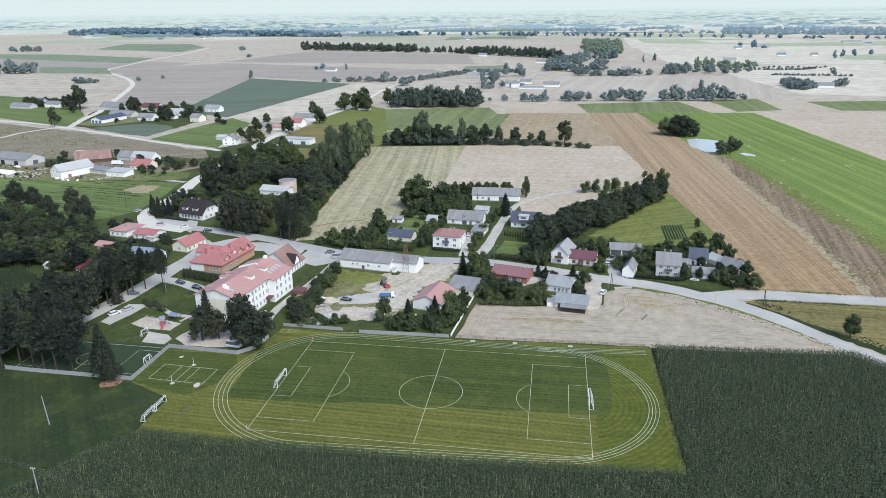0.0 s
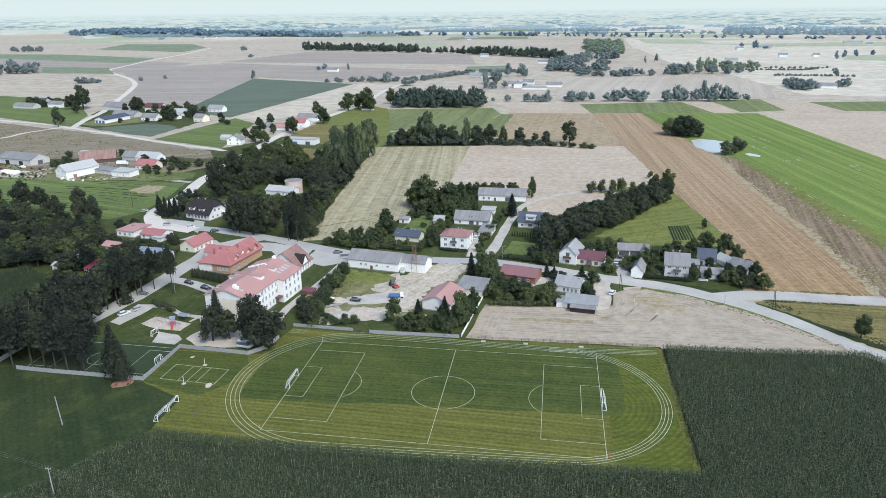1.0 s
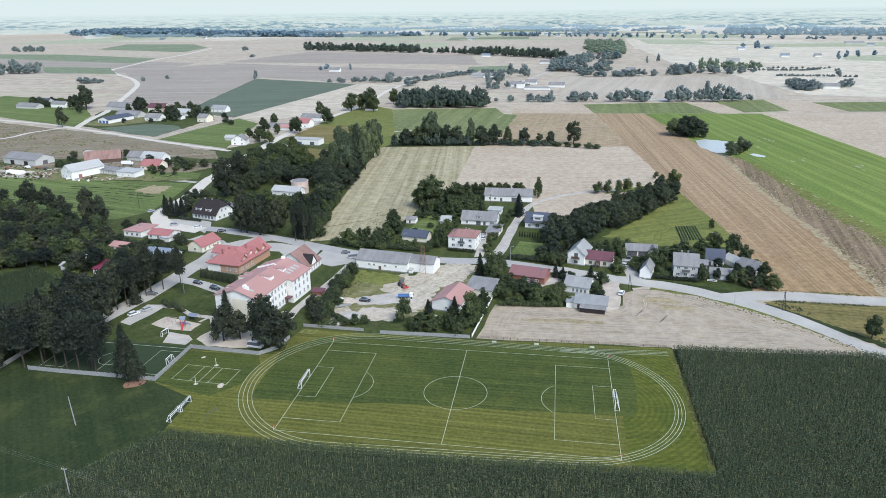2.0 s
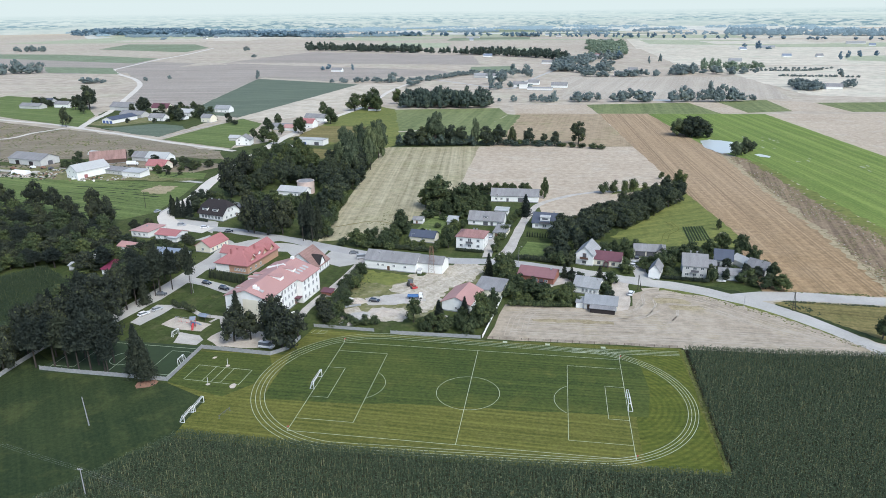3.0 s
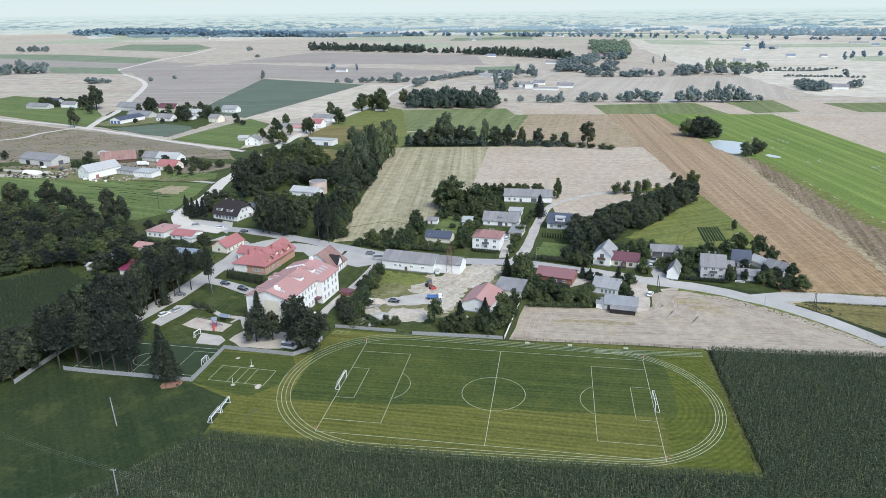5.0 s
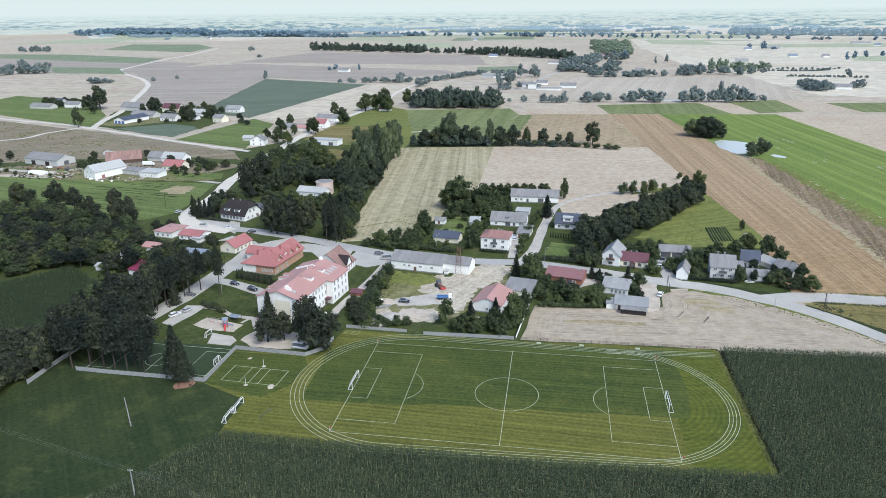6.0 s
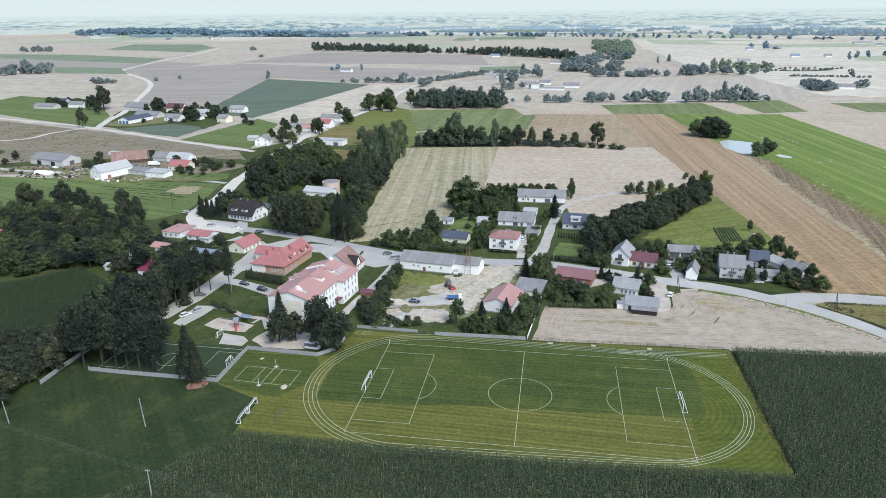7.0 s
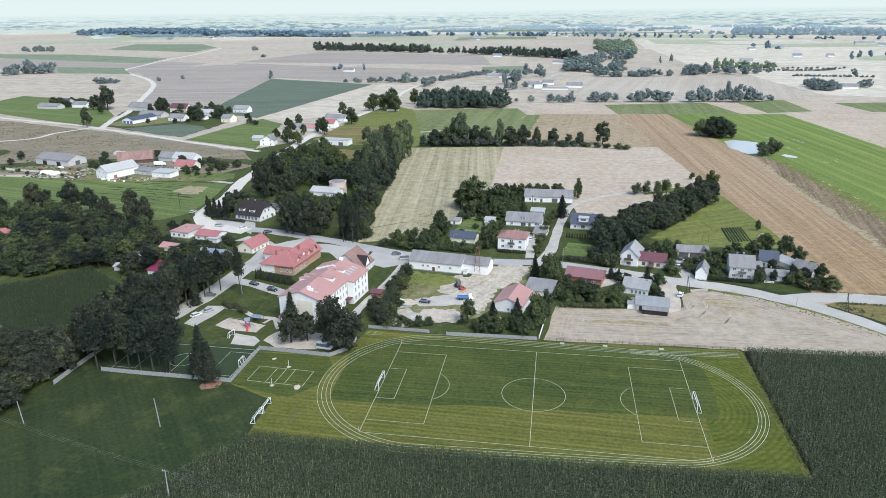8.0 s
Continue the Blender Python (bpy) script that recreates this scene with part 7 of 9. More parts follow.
strip("road", "pale concrete field track", "track", [(-560, 330), (-440, 300), (-400, 262), (-340, 250)], 5, 0.24, M_GRAVEL)
strip("road", "pale field track", "track", [(-560, 330), (-468, 367), (-459, 404), (-446, 436)], 4.5, 0.24, M_ROAD)
strip("path", "paved drive to the farmhouse", "path", [(-255, 262), (-235, 245), (-204, 236)], 4, 0.1, M_ASPHALT)
strip("path", "narrow track to the cream house", "path", [(-306, 478), (-313, 453), (-324, 396)], 2.4, 0.24, M_GRAVEL)
strip("verge", "rough weedy verge along the road", "verge", [(142, 40), (122, 61), (105, 78)], 3.6, 0.075, M_MEADOW, 1.5, 0.3)
strip("verge", "rough weedy verge along the stubble", "verge", [(131.5, 41.5), (112, 60.5), (99, 72.5), (80, 84), (65, 88.5)], 2.6, 0.077, M_YGRASS, 2, 0.7)
strip("verge", "grassy bank along the farm gardens", "verge", [(102, 84), (84, 93), (66, 97)], 3.0, 0.079, M_MEADOW, 3, 0.6)
strip("verge", "weedy edge between lawn and maize", "verge", [(65.4, 36), (65.8, 0), (66.2, -29)], 0.9, 0.09, M_YGRASS, 1.2, 0.5)

field("pale paved square round the red villa", "paving", [(-128, 121), (-104, 124), (-80, 118), (-79, 102), (-91, 103), (-98, 112), (-112, 112), (-124, 104), (-127, 86), (-121, 84), (-123, 96), (-126, 100)], 0.072, M_ASPHALT, 0.3, "paving", 4)
centre = Vector((66, 57))
edge = [(6, 38), (10, 60), (30, 62), (50, 63), (56, 77), (63, 80), (77, 75), (96, 61), (120, 42), (64, 39)]
for k in range(5):
    f = 0.96 - 0.05 * k
    inner = [(centre.x + (x - centre.x) * (1 - (1 - f) * 0.6), centre.y + (y - centre.y) * f) for x, y in edge]
    strip("straw_row", "faint straw row left by the harvester", "straw", inner + [inner[0]], 0.3, 0.056 + 0.0016 * k, M_STRAW, 3, 0.9)
rnd = random.Random(3)
for k in range(11):
    y = 40.5 + 2.1 * k
    x0, x1 = 12 + rnd.uniform(0, 12), 112 - 2.0 * k + rnd.uniform(-18, 0)
    strip("straw_row", "faint straw row left by the harvester", "straw", [(x0, y), ((x0 + x1) / 2, y + 1.0 + rnd.uniform(-0.5, 0.5)), (x1, y - 0.6)], 0.3, 0.066 + 0.0012 * k, M_STRAW, 3, 0.9)
for poly in ([(16, 53.5), (30, 55), (45, 54.5), (45, 52.2), (30, 52), (17, 51.6)], [(61, 79), (72, 79), (75, 74.5), (62, 74)], [(66, 72), (77, 73.4), (79, 69.6), (67, 67.8)]):
    field("yellow weedy band in the stubble", "weeds", poly, 0.083, M_DRYBAND, 0.8, "verge", 2)

heap("heap of pale building sand", -50, 60.5, 4.2, 1.2, M_SAND, "sand_mound", 1)
heap("flat rubble heap by the fence", -46, 46.5, 5.5, 0.9, M_STONE, "rubble_mound", 2)
heap("flattened heap of brown earth", -37.5, 52, 6.0, 0.8, M_SAND, "sand_mound", 3)
heap("small heap of broken concrete", -48, 40.8, 3.0, 0.9, M_STONE, "rubble_mound", 4)
heap("small pile of grey stones", -14.5, 50, 1.8, 1.1, M_STONE, "rubble_mound", 5)
heap("dark stack of old branches", -40.6, 184, 5.0, 1.8, M_BARK, "wood_pile", 6)
slab = thing("concrete_pipe", "long pale concrete beam lying on the yard", "beam", pose(-55, 52.5, 0.08, 0, 0, 28))
bm = bmesh.new()
box(bm, 0, 0, 0, 8.5, 0.9, 0.6)
bmesh.ops.bevel(bm, geom=bm.edges[:], offset=0.08, segments=1, affect="EDGES")
part("beam", bm, M_CONCRETE, slab)
boat = thing("boat", "small white boat lying on grass", "boat", pose(-53.5, 62, 0.05, 0, 0, -30))
bm = bmesh.new()
prism(bm, [(-2.4, 0.5), (-2.0, 0.0), (1.6, 0.0), (2.6, 0.55), (2.2, 0.6), (-2.3, 0.6)], -0.7, 0.7, "y")
bmesh.ops.bevel(bm, geom=bm.edges[:], offset=0.12, segments=2, affect="EDGES")
part("hull", bm, M_WHITE, boat)
for x, y in ((-60, 80), (-57, 79), (-70, 47)):
    bx = thing("crate", "pale wooden crate standing in grass", "crate", pose(x, y, 0.05, 0, 0, x * 7))
    bm = bmesh.new()
    box(bm, 0, 0, 0, 1.6, 1.0, 0.8)
    bmesh.ops.bevel(bm, geom=bm.edges[:], offset=0.06, segments=1, affect="EDGES")
    part("shell", bm, M_FRAME, bx)
house("shed", "small dark red hut beside the gravel track", "shed", -65.5, 64, -8, 4.2, 2.6, 1.7, 2.2, "mono", M_BRICK_W, M_R_MAROON)

DARK, WHITE, SILVER, GREYC = (0.02, 0.022, 0.03), (0.75, 0.75, 0.74), (0.45, 0.46, 0.47), (0.10, 0.11, 0.12)
car("dark blue car on the school drive", -116, 69.3, -18, DARK)
car("black car on the school drive", -106.2, 64.5, -20, DARK, "suv")
car("dark car parked by the street lamp", -128.3, 55.9, 5, GREYC)
car("white car in the school car park", -124.6, 37.5, 62, WHITE)
car("silver car in the school car park", -122.0, 42.2, 62, SILVER)
car("white van parked under the school trees", -69.3, 18.9, -8, WHITE, "van")
car("dark car at the street corner", -138.5, 137, 20, DARK)
car("silver pickup in front of the dark-roofed house", -168, 144, 5, SILVER, "suv")
car("white car in a paved front yard", -154, 142, 20, WHITE)
car("silver car on the village road", -195, 167, 78, SILVER)
car("dark car parked in the grit yard", -43.4, 60.8, -4, DARK)
car("silver car at the end of the long barn", -61, 107.5, 20, SILVER, "van")
car("dark car under the red-roofed garage", 60, 123.8, 80, DARK, "suv")
car("white car in the paved farmyard", 57.5, 112.6, -10, WHITE)
car("white car in the paved farmyard", 58.5, 115.6, -12, SILVER)
car("white car standing by the road", 53.4, 81, 70, WHITE)
car("dark car beside the brick barn", 19.8, 85.3, -10, DARK)
car("white car in the pink paved drive", -6.6, 142.8, 85, WHITE)
car("dark car in front of the old building", -66.5, 113, 15, GREYC)

truck = thing("truck", "white lorry with a blue drop-side body", "truck", pose(-27.2, 66.4, 0.1, 0, 0, 8) @ Matrix.Diagonal((0.72, 0.8, 0.8, 1)))
bm = bmesh.new()
prism(bm, [(0, 0.6), (2.0, 0.6), (2.1, 1.4), (1.7, 2.6), (0, 2.7)], -1.1, 1.1, "y")
bmesh.ops.bevel(bm, geom=bm.edges[:], offset=0.1, segments=2, affect="EDGES")
cab = part("cab", bm, M_WHITE, truck)
bm = bmesh.new()
prism(bm, [(1.72, 2.45), (2.12, 1.45), (2.16, 1.45), (1.76, 2.45)], -0.95, 0.95, "y")
part("windscreen", bm, M_GLASS, cab)
bm = bmesh.new()
box(bm, -6.2, -1.15, 1.0, -0.4, 1.15, 1.15)
for y0 in (-1.15, 1.05):
    box(bm, -6.2, y0, 1.15, -0.4, y0 + 0.1, 1.75)
box(bm, -6.2, -1.05, 1.15, -6.1, 1.05, 1.75)
part("load_bed", bm, M_BLUE_P, truck)
bm = bmesh.new()
box(bm, -6.0, -0.5, 0.6, 0.2, 0.5, 1.0)
part("chassis", bm, M_DOOR_GREY, truck)
for x in (1.0, -3.6, -5.0):
    for s in (-1, 1):
        bm = bmesh.new()
        tube(bm, (x, s * 0.85, 0.5), (x, s * 1.12, 0.5), 0.5, 0.5, 14)
        part("wheel", bm, M_RUBBER, truck)
trac = thing("tractor", "orange and dark farm tractor with a loader", "tractor", pose(-32.5, 77.5, 0.1, 0, 0, -50))
bm = bmesh.new()
prism(bm, [(-0.6, 0.9), (2.2, 0.8), (2.2, 1.5), (0.5, 1.7), (-0.6, 1.6)], -0.4, 0.4, "y")
bmesh.ops.bevel(bm, geom=bm.edges[:], offset=0.06, segments=1, affect="EDGES")
part("bonnet", bm, M_RUST, trac)
bm = bmesh.new()
prism(bm, [(-1.6, 1.2), (0.3, 1.2), (0.1, 2.7), (-1.4, 2.7)], -0.75, 0.75, "y")
part("cab", bm, M_GLASS, trac)
bm = bmesh.new()
box(bm, -1.6, -0.85, 2.7, 0.2, 0.85, 2.82)
part("cab_roof", bm, M_DOOR_GREY, trac)
for x, r in ((-1.1, 0.85), (1.7, 0.5)):
    for s in (-1, 1):
        bm = bmesh.new()
        tube(bm, (x, s * 0.75, r), (x, s * 1.15, r), r, r, 16)
        part("wheel", bm, M_RUBBER, trac)
bm = bmesh.new()
for s in (-0.6, 0.6):
    tube(bm, (0.2, s, 1.6), (2.8, s, 0.7), 0.08)
box(bm, 2.7, -1.1, 0.3, 3.3, 1.1, 0.9)
part("loader", bm, M_RED_P, trac)
ft = thing("truck", "white box lorry in a farmyard", "truck", pose(-281, 281, 0.06, 0, 0, 8))
bm = bmesh.new()
box(bm, -4.5, -1.2, 0.9, 1.8, 1.2, 3.2)
bmesh.ops.bevel(bm, geom=bm.edges[:], offset=0.08, segments=1, affect="EDGES")
part("box_body", bm, M_WHITE, ft)
bm = bmesh.new()
prism(bm, [(1.9, 0.6), (3.6, 0.6), (3.6, 1.5), (3.2, 2.4), (1.9, 2.4)], -1.1, 1.1, "y")
part("cab", bm, M_STEEL, ft)
for x in (2.8, -3.2):
    for s in (-1, 1):
        bm = bmesh.new()
        tube(bm, (x, s * 0.9, 0.5), (x, s * 1.2, 0.5), 0.5, 0.5, 12)
        part("wheel", bm, M_RUBBER, ft)
sign = thing("banner", "long white banner with dark bars on a garden fence", "banner", pose(88.5, 98.6, 0, 0, 0, -8))
bm = bmesh.new()
box(bm, 0, -0.03, 0.5, 3.6, 0.03, 1.3)
part("sheet", bm, M_WHITE, sign)
for k in range(7):
    bm = bmesh.new()
    box(bm, 0.25 + 0.46 * k, -0.05, 0.7, 0.55 + 0.46 * k, -0.032, 1.1)
    part("bar", bm, M_DOOR_GREY, sign)

for k, (x, y) in enumerate(((102, 159.5), (103.6, 160.4), (105.0, 161.2), (103.0, 162.0), (104.4, 163.0))):
    bale = thing("straw_bale", "round golden straw bale at the field corner", "bale", pose(x, y, 0.72, 0, 0, 20 * k), "straw bales")
    bm = bmesh.new()
    tube(bm, (-0.6, 0, 0), (0.6, 0, 0), 0.7, 0.7, 14)
    part("roll", bm, M_STRAW, bale)
field("bare plot of a vegetable garden in the meadow", "garden", [(87, 174), (98, 177), (97, 154), (86, 150)], 0.075, M_PASTURE, 0.5, "garden", 3)
for k in range(8):
    hedge("low row of vegetables", (87.0 + 1.4 * k, 151.5 + 0.35 * k), (87.6 + 1.35 * k, 173.5 + 0.3 * k), 0.3, 0.42, M_LEAF_PALE, k)
strip("track", "faint bent wheel track in the meadow", "track", [(74, 150), (77, 162), (83, 172), (80, 182)], 0.5, 0.08, M_LAWN_TAN, 3, 0.6)
strip("track", "faint bent wheel track in the meadow", "track", [(76.5, 149), (79.5, 161), (85, 170), (83, 182)], 0.5, 0.084, M_LAWN_TAN, 3, 0.6)
strip("track", "curved wheel track across the stubble", "track", [(-88, 152), (-70, 165), (-52, 158), (-47, 172)], 0.9, 0.075, M_YEL, 3, 0.6)


rnd = random.Random(12)
for k in range(15):
    y = 158 + 4.9 * k
    x0, x1 = -300 + rnd.uniform(0, 50), -212 + 0.15 * k - rnd.uniform(0, 16)
    strip("furrow", "dark furrow in the pasture", "furrow", [(x0, y + 5), ((x0 + x1) / 2, y + 2 + rnd.uniform(-1, 1)), (x1, y - 4)], rnd.uniform(0.5, 1.3), 0.05 + 0.001 * k, M_MEADOW, 3, 1.4)
field("bare sandy patch in the pasture", "patch", [(-228, 226), (-214, 224), (-212, 206), (-222, 204), (-232, 212)], 0.07, M_DRYBAND, 2.0, "patch", 3)

# clods and weeds of the ploughed strip
def scatter(name, label, category, poly, n, lo, hi, flat, material, seed):
    """Many small lumps over a polygon, joined."""
    rng = np.random.default_rng(seed)
    bm = bmesh.new()
    bmesh.ops.create_icosphere(bm, subdivisions=1, radius=1.0)
    co = np.array([v.co for v in bm.verts])
    bm.verts.index_update()
    tris = np.array([[v.index for v in f.verts] for f in bm.faces])
    bm.free()
    xs, ys = [p[0] for p in poly], [p[1] for p in poly]
    x, y = rng.uniform(min(xs), max(xs), 6 * n), rng.uniform(min(ys), max(ys), 6 * n)
    keep = inside(poly, x, y) & (np.sin(x * 0.21 + y * 0.05) + np.sin(y * 0.13 - x * 0.08) + rng.normal(0, 0.7, 6 * n) > 0.1)
    x, y = x[keep][:n], y[keep][:n]
    V, F = [], []
    for k in range(len(x)):
        s = rng.uniform(lo, hi)
        q = co * rng.uniform(0.6, 1.3, co.shape) * [s, s, s * flat]
        V.append(q + [x[k], y[k], 0.05])
        F.append(tris + k * len(co))
    me = bpy.data.meshes.new(name)
    me.from_pydata(np.concatenate(V).tolist(), [], np.concatenate(F).tolist())
    me.materials.append(material)
    return tagged(new(name, me), label, category, kind="stuff")


plough = [(148, 366), (160, 352), (167, 300), (173, 225), (180, 165), (188, 92), (153, 92), (154, 149), (152, 205), (150, 268)]
scatter("soil_clods", "brown clods of a weedy ploughed strip", "soil", plough, 3200, 0.15, 0.55, 0.45, M_SOIL, 3)
scatter("weeds", "green and yellow weeds on ploughed soil", "weeds", plough, 1800, 0.15, 0.5, 0.5, M_WEED, 4)
scatter("soil_clods", "pale and dark stones on the ploughed strip", "soil", plough, 420, 0.12, 0.42, 0.6, M_STONE, 6)
scatter("weeds", "green weed tufts over the fallow field", "weeds", [(-432, 420), (-240, 333), (-216, 292), (-232, 280), (-250, 312), (-330, 312), (-420, 300), (-620, 270), (-740, 470), (-560, 466)], 4200, 0.3, 1.15, 0.3, M_WEED, 7)
scatter("weeds", "dark weed tufts along the road verges", "weeds", [(170, 18), (144.8, 44), (124.8, 68), (112, 81), (108.6, 79.4), (121.4, 65.8), (141.4, 41.2), (167, 15)], 900, 0.15, 0.5, 0.8, M_LEAF, 5)
scatter("weeds", "green weed tufts along the side road", "weeds", [(108, 81.5), (112, 81), (190, 80), (190, 81.4), (112, 82.6)], 500, 0.15, 0.4, 0.8, M_LEAF, 9)
scatter("weeds", "yellow weeds on the field edge behind the fork", "weeds", [(112, 91.5), (190, 90.5), (190, 92), (112, 93.5)], 160, 0.2, 0.5, 0.7, M_WEED, 10)
scatter("weeds", "rough weed tufts along the stubble edge", "weeds", [(130.6, 41), (111, 60), (97.8, 72), (79.4, 83.6), (65, 87.6), (63, 85.6), (78, 81.6), (96, 69.6), (108.8, 57.6), (128.4, 39)], 900, 0.12, 0.38, 0.8, M_WEED, 6)
scatter("weeds", "pale weeds at the maize edge", "weeds", [(64.6, 37), (66.8, 37), (67, -29.5), (65.4, -29.5)], 260, 0.15, 0.4, 0.9, M_WEED, 7)
scatter("weeds", "dark tufts in the worn yard", "weeds", [(-57, 90), (-50, 88), (-50, 62), (-46, 44), (-55, 46)], 60, 0.15, 0.4, 0.7, M_LEAF, 8)

field("green weedy band of the fallow field", "grass", [(-430, 268), (-330, 300), (-262, 312), (-214, 306), (-216, 292), (-262, 298), (-330, 288), (-420, 252)], 0.052, M_GARDEN, 3, "grass", 8)
field("green grass round the farmhouse", "grass", [(-262, 264), (-214, 262), (-208, 246), (-240, 246), (-250, 256)], 0.066, M_PASTURE, 1, "grass", 6)
field("rough green band along the field road", "grass", [(-640, 330), (-430, 300), (-436, 320), (-560, 352), (-640, 372)], 0.05, M_GARDEN, 3, "grass", 10)

field("dark green plot of maize by the crossroads farm", "field", [(-411, 436), (-363, 409), (-328, 396), (-326, 440), (-337, 455), (-372, 468)], 0.058, M_CORN_FAR, 1, "field", 6)
junk = [(-362, 238), (-330, 236), (-305, 228), (-262, 236), (-258, 246), (-285, 252), (-303, 236), (-318, 250), (-318, 268), (-345, 264)]
scatter("farm_clutter", "pale stones, sacks and sheets strewn over the farmyard", "clutter", junk, 150, 0.4, 1.3, 0.5, M_STONE, 21)
scatter("farm_clutter", "dark tyres and scrap strewn over the farmyard", "clutter", junk, 110, 0.4, 1.2, 0.5, M_RUBBER, 22)
scatter("farm_clutter", "rusty scrap metal strewn over the farmyard", "clutter", junk, 60, 0.4, 1.3, 0.6, M_RUST, 23)
scatter("weeds", "green weeds over the farmyard and the fallow field", "weeds", [(-420, 250), (-330, 226), (-230, 244), (-216, 300), (-300, 316), (-420, 300)], 500, 0.4, 1.2, 0.5, M_LEAF, 24)
scatter("weeds", "weed tufts in the grassy stubble", "weeds", [(-92, 130), (-60, 142), (-44, 205), (-50, 230), (-80, 150)], 120, 0.2, 0.6, 0.4, M_WEED, 25)


# ---------------------------------------------------------------- trees and hedges of the village
trees("broad", [(-68, 124, 9, 4.8), (-51, 145, 13, 4.8), (-54, 140, 7, 2.8), (-25, 127, 10, 3.4), (-40, 191, 20, 9.0), (-27, 192, 16, 7.5), (-48, 194, 12, 4.8), (3, 88, 13, 4.6), (5, 97, 10, 4.1), (10, 80, 7, 3.4), (16, 72, 8, 4.3), (21, 67, 7, 3.7), (27, 67, 6, 3.1), (28, 73, 6, 3.0)], "garden trees")
trees("bush", [(-41, 187, 6, 4.5), (11, 68, 5, 2.7), (6, 72, 5, 3), (7, 80, 6, 3), (30, 72, 4, 2), (-62, 122, 4, 3), (-57, 122, 4, 3), (-52, 120, 4, 3), (-75, 125, 4, 3)], "garden shrubs")
trees("garden", [(-25, 226, 7.5, 3.3), (-20, 227, 7.5, 3.3), (-16, 228, 7.5, 3.3), (-11, 228, 7.5, 3.3), (-6, 229, 7.5, 3.3), (-2, 229, 7.5, 3.3), (4, 230, 7.5, 3.3), (7, 230, 7.5, 3.3)], "barn trees")
trees("spruce", [(-3, 94, 10, 2.6), (8, 184, 12, 4.0)], "barn spruces")
trees("broad", [(17, 222, 13, 2.8), (104, 171, 6, 1.6), (132, 53, 9, 3.2), (-25, 45, 9.5, 3.4), (-1, 46, 13, 3.8), (2, 54, 11, 3.1), (-8, 48, 6, 2.5)])
trees("spruce", [(-16, 45, 9, 2.8), (-8, 54, 7, 2.2), (28, 96, 6, 2), (31, 95, 5, 1.8), (42, 93, 7, 2.4), (99, 101, 8, 2), (36.5, 128, 9, 2.6)])
trees("bush", [(47, 92, 6, 3.6), (43, 81, 5, 3.2), (53, 108, 6, 3), (55, 104, 4, 3), (48, 122, 5, 3), (42, 126, 5, 3), (55, 134, 6, 3.4), (60, 136, 5, 3), (71, 101, 5, 3), (68, 112, 8, 3.6), (73, 118, 9, 4), (87, 98, 6, 2.4), (98, 99, 6, 3)], "garden shrubs")
trees("broad", [(104, 128, 12, 4.6), (108, 122, 9, 3.6), (111, 103, 8, 3.0), (111, 93, 7, 4.0), (106, 94, 5.5, 3.2), (92, 130, 8, 4), (84, 130, 7, 4), (98, 136, 10, 4), (110, 112, 6, 3), (79, 122, 8, 4.4)], "garden trees")
trees("hedgerow", [(26, 128, 11, 5), (33, 132, 12, 5), (24, 140, 11, 5), (30, 146, 12, 5), (40, 142, 12, 5), (37, 155, 12, 5), (27, 158, 10, 4.5), (45, 150, 11, 5), (28, 120, 8, 4), (22, 118, 6, 3.6)], "hedgerow trees")
grove("hedgerow", [(30, 140), (50, 156), (69, 183), (99, 226), (98, 250), (80, 228), (50, 190), (30, 165)], 6.0, 9.5, 4.4, "hedgerow trees", seed=3)
trees("broad", [(98, 256, 12, 5), (93, 268, 6, 2.5), (91, 280, 5, 2.2)])
trees("bush", [(52, 238, 8, 3.4), (58, 240, 9, 3.4), (64, 240, 8, 3.4), (70, 242, 9, 3.6), (77, 243, 7, 3.4)], "field-edge shrubs")
for k, (x, y) in enumerate(((4, 182), (2.5, 172), (1, 162), (-0.5, 152), (-1.5, 142), (-2.5, 132), (-3, 124))):
    tree("bush", x, y, 4.5 + k % 2, 2.6, "lane shrubs", random.Random(k))
for k in range(10):
    tree("column", 10.5 + 1.25 * k, 148.5 - 0.16 * k, 2.6, 0.55, "thuja row", random.Random(k))
for k in range(9):
    tree("column", 28 + 1.1 * k, 178 - 0.3 * k, 3.0, 0.8, "thuja row at the field", random.Random(40 + k))
for k in range(18):
    tree("column", -119 + 1.02 * k, 78.2 - 0.3 * k + (k % 2) * 0.2, 3.2, 0.75, "thujas by the red villa", random.Random(80 + k))
for k in range(20):
    tree("column", -118 + 1.0 * k, 76.0 - 0.3 * k + (k % 3) * 0.2, 2.6, 0.75, "thujas by the red villa", random.Random(120 + k))
hedge("dark clipped hedge along a garden", (8, 116), (26, 112), 2.6, 2.4)
hedge("dark shrub hedge along the stubble field", (8, 64), (30, 65.5), 2.4, 2.6, M_LEAF)
hedge("low dark hedge in front of the white house", (-21, 123.4), (-9, 121.8), 1.5, 1.2)
hedge("dark garden hedge behind the street", (-50, 122.5), (-33, 120.2), 2.2, 2.0)
hedge("overgrown hedge beside the gravel track", (-58.5, 90), (-56.5, 66), 4.0, 3.4)
hedge("overgrown hedge beside the gravel track", (-57.5, 66), (-56, 42), 3.6, 3.6)
hedge("clipped evergreen hedge at the car park", (-114, 46.5), (-108, 42.5), 2.4, 2.6)
hedge("clipped evergreen hedge at the car park", (-119, 48.5), (-114.5, 45), 1.8, 2.0)
hedge("low hedge before the grey house", (68, 99.5), (85, 97.8), 1.6, 1.4)
hedge("dark hedge by the street", (-183, 134), (-175, 132), 2.4, 2.4)
hedge("dark clipped hedge at the paved square", (-172, 156.2), (-158, 152.6), 1.6, 1.6)
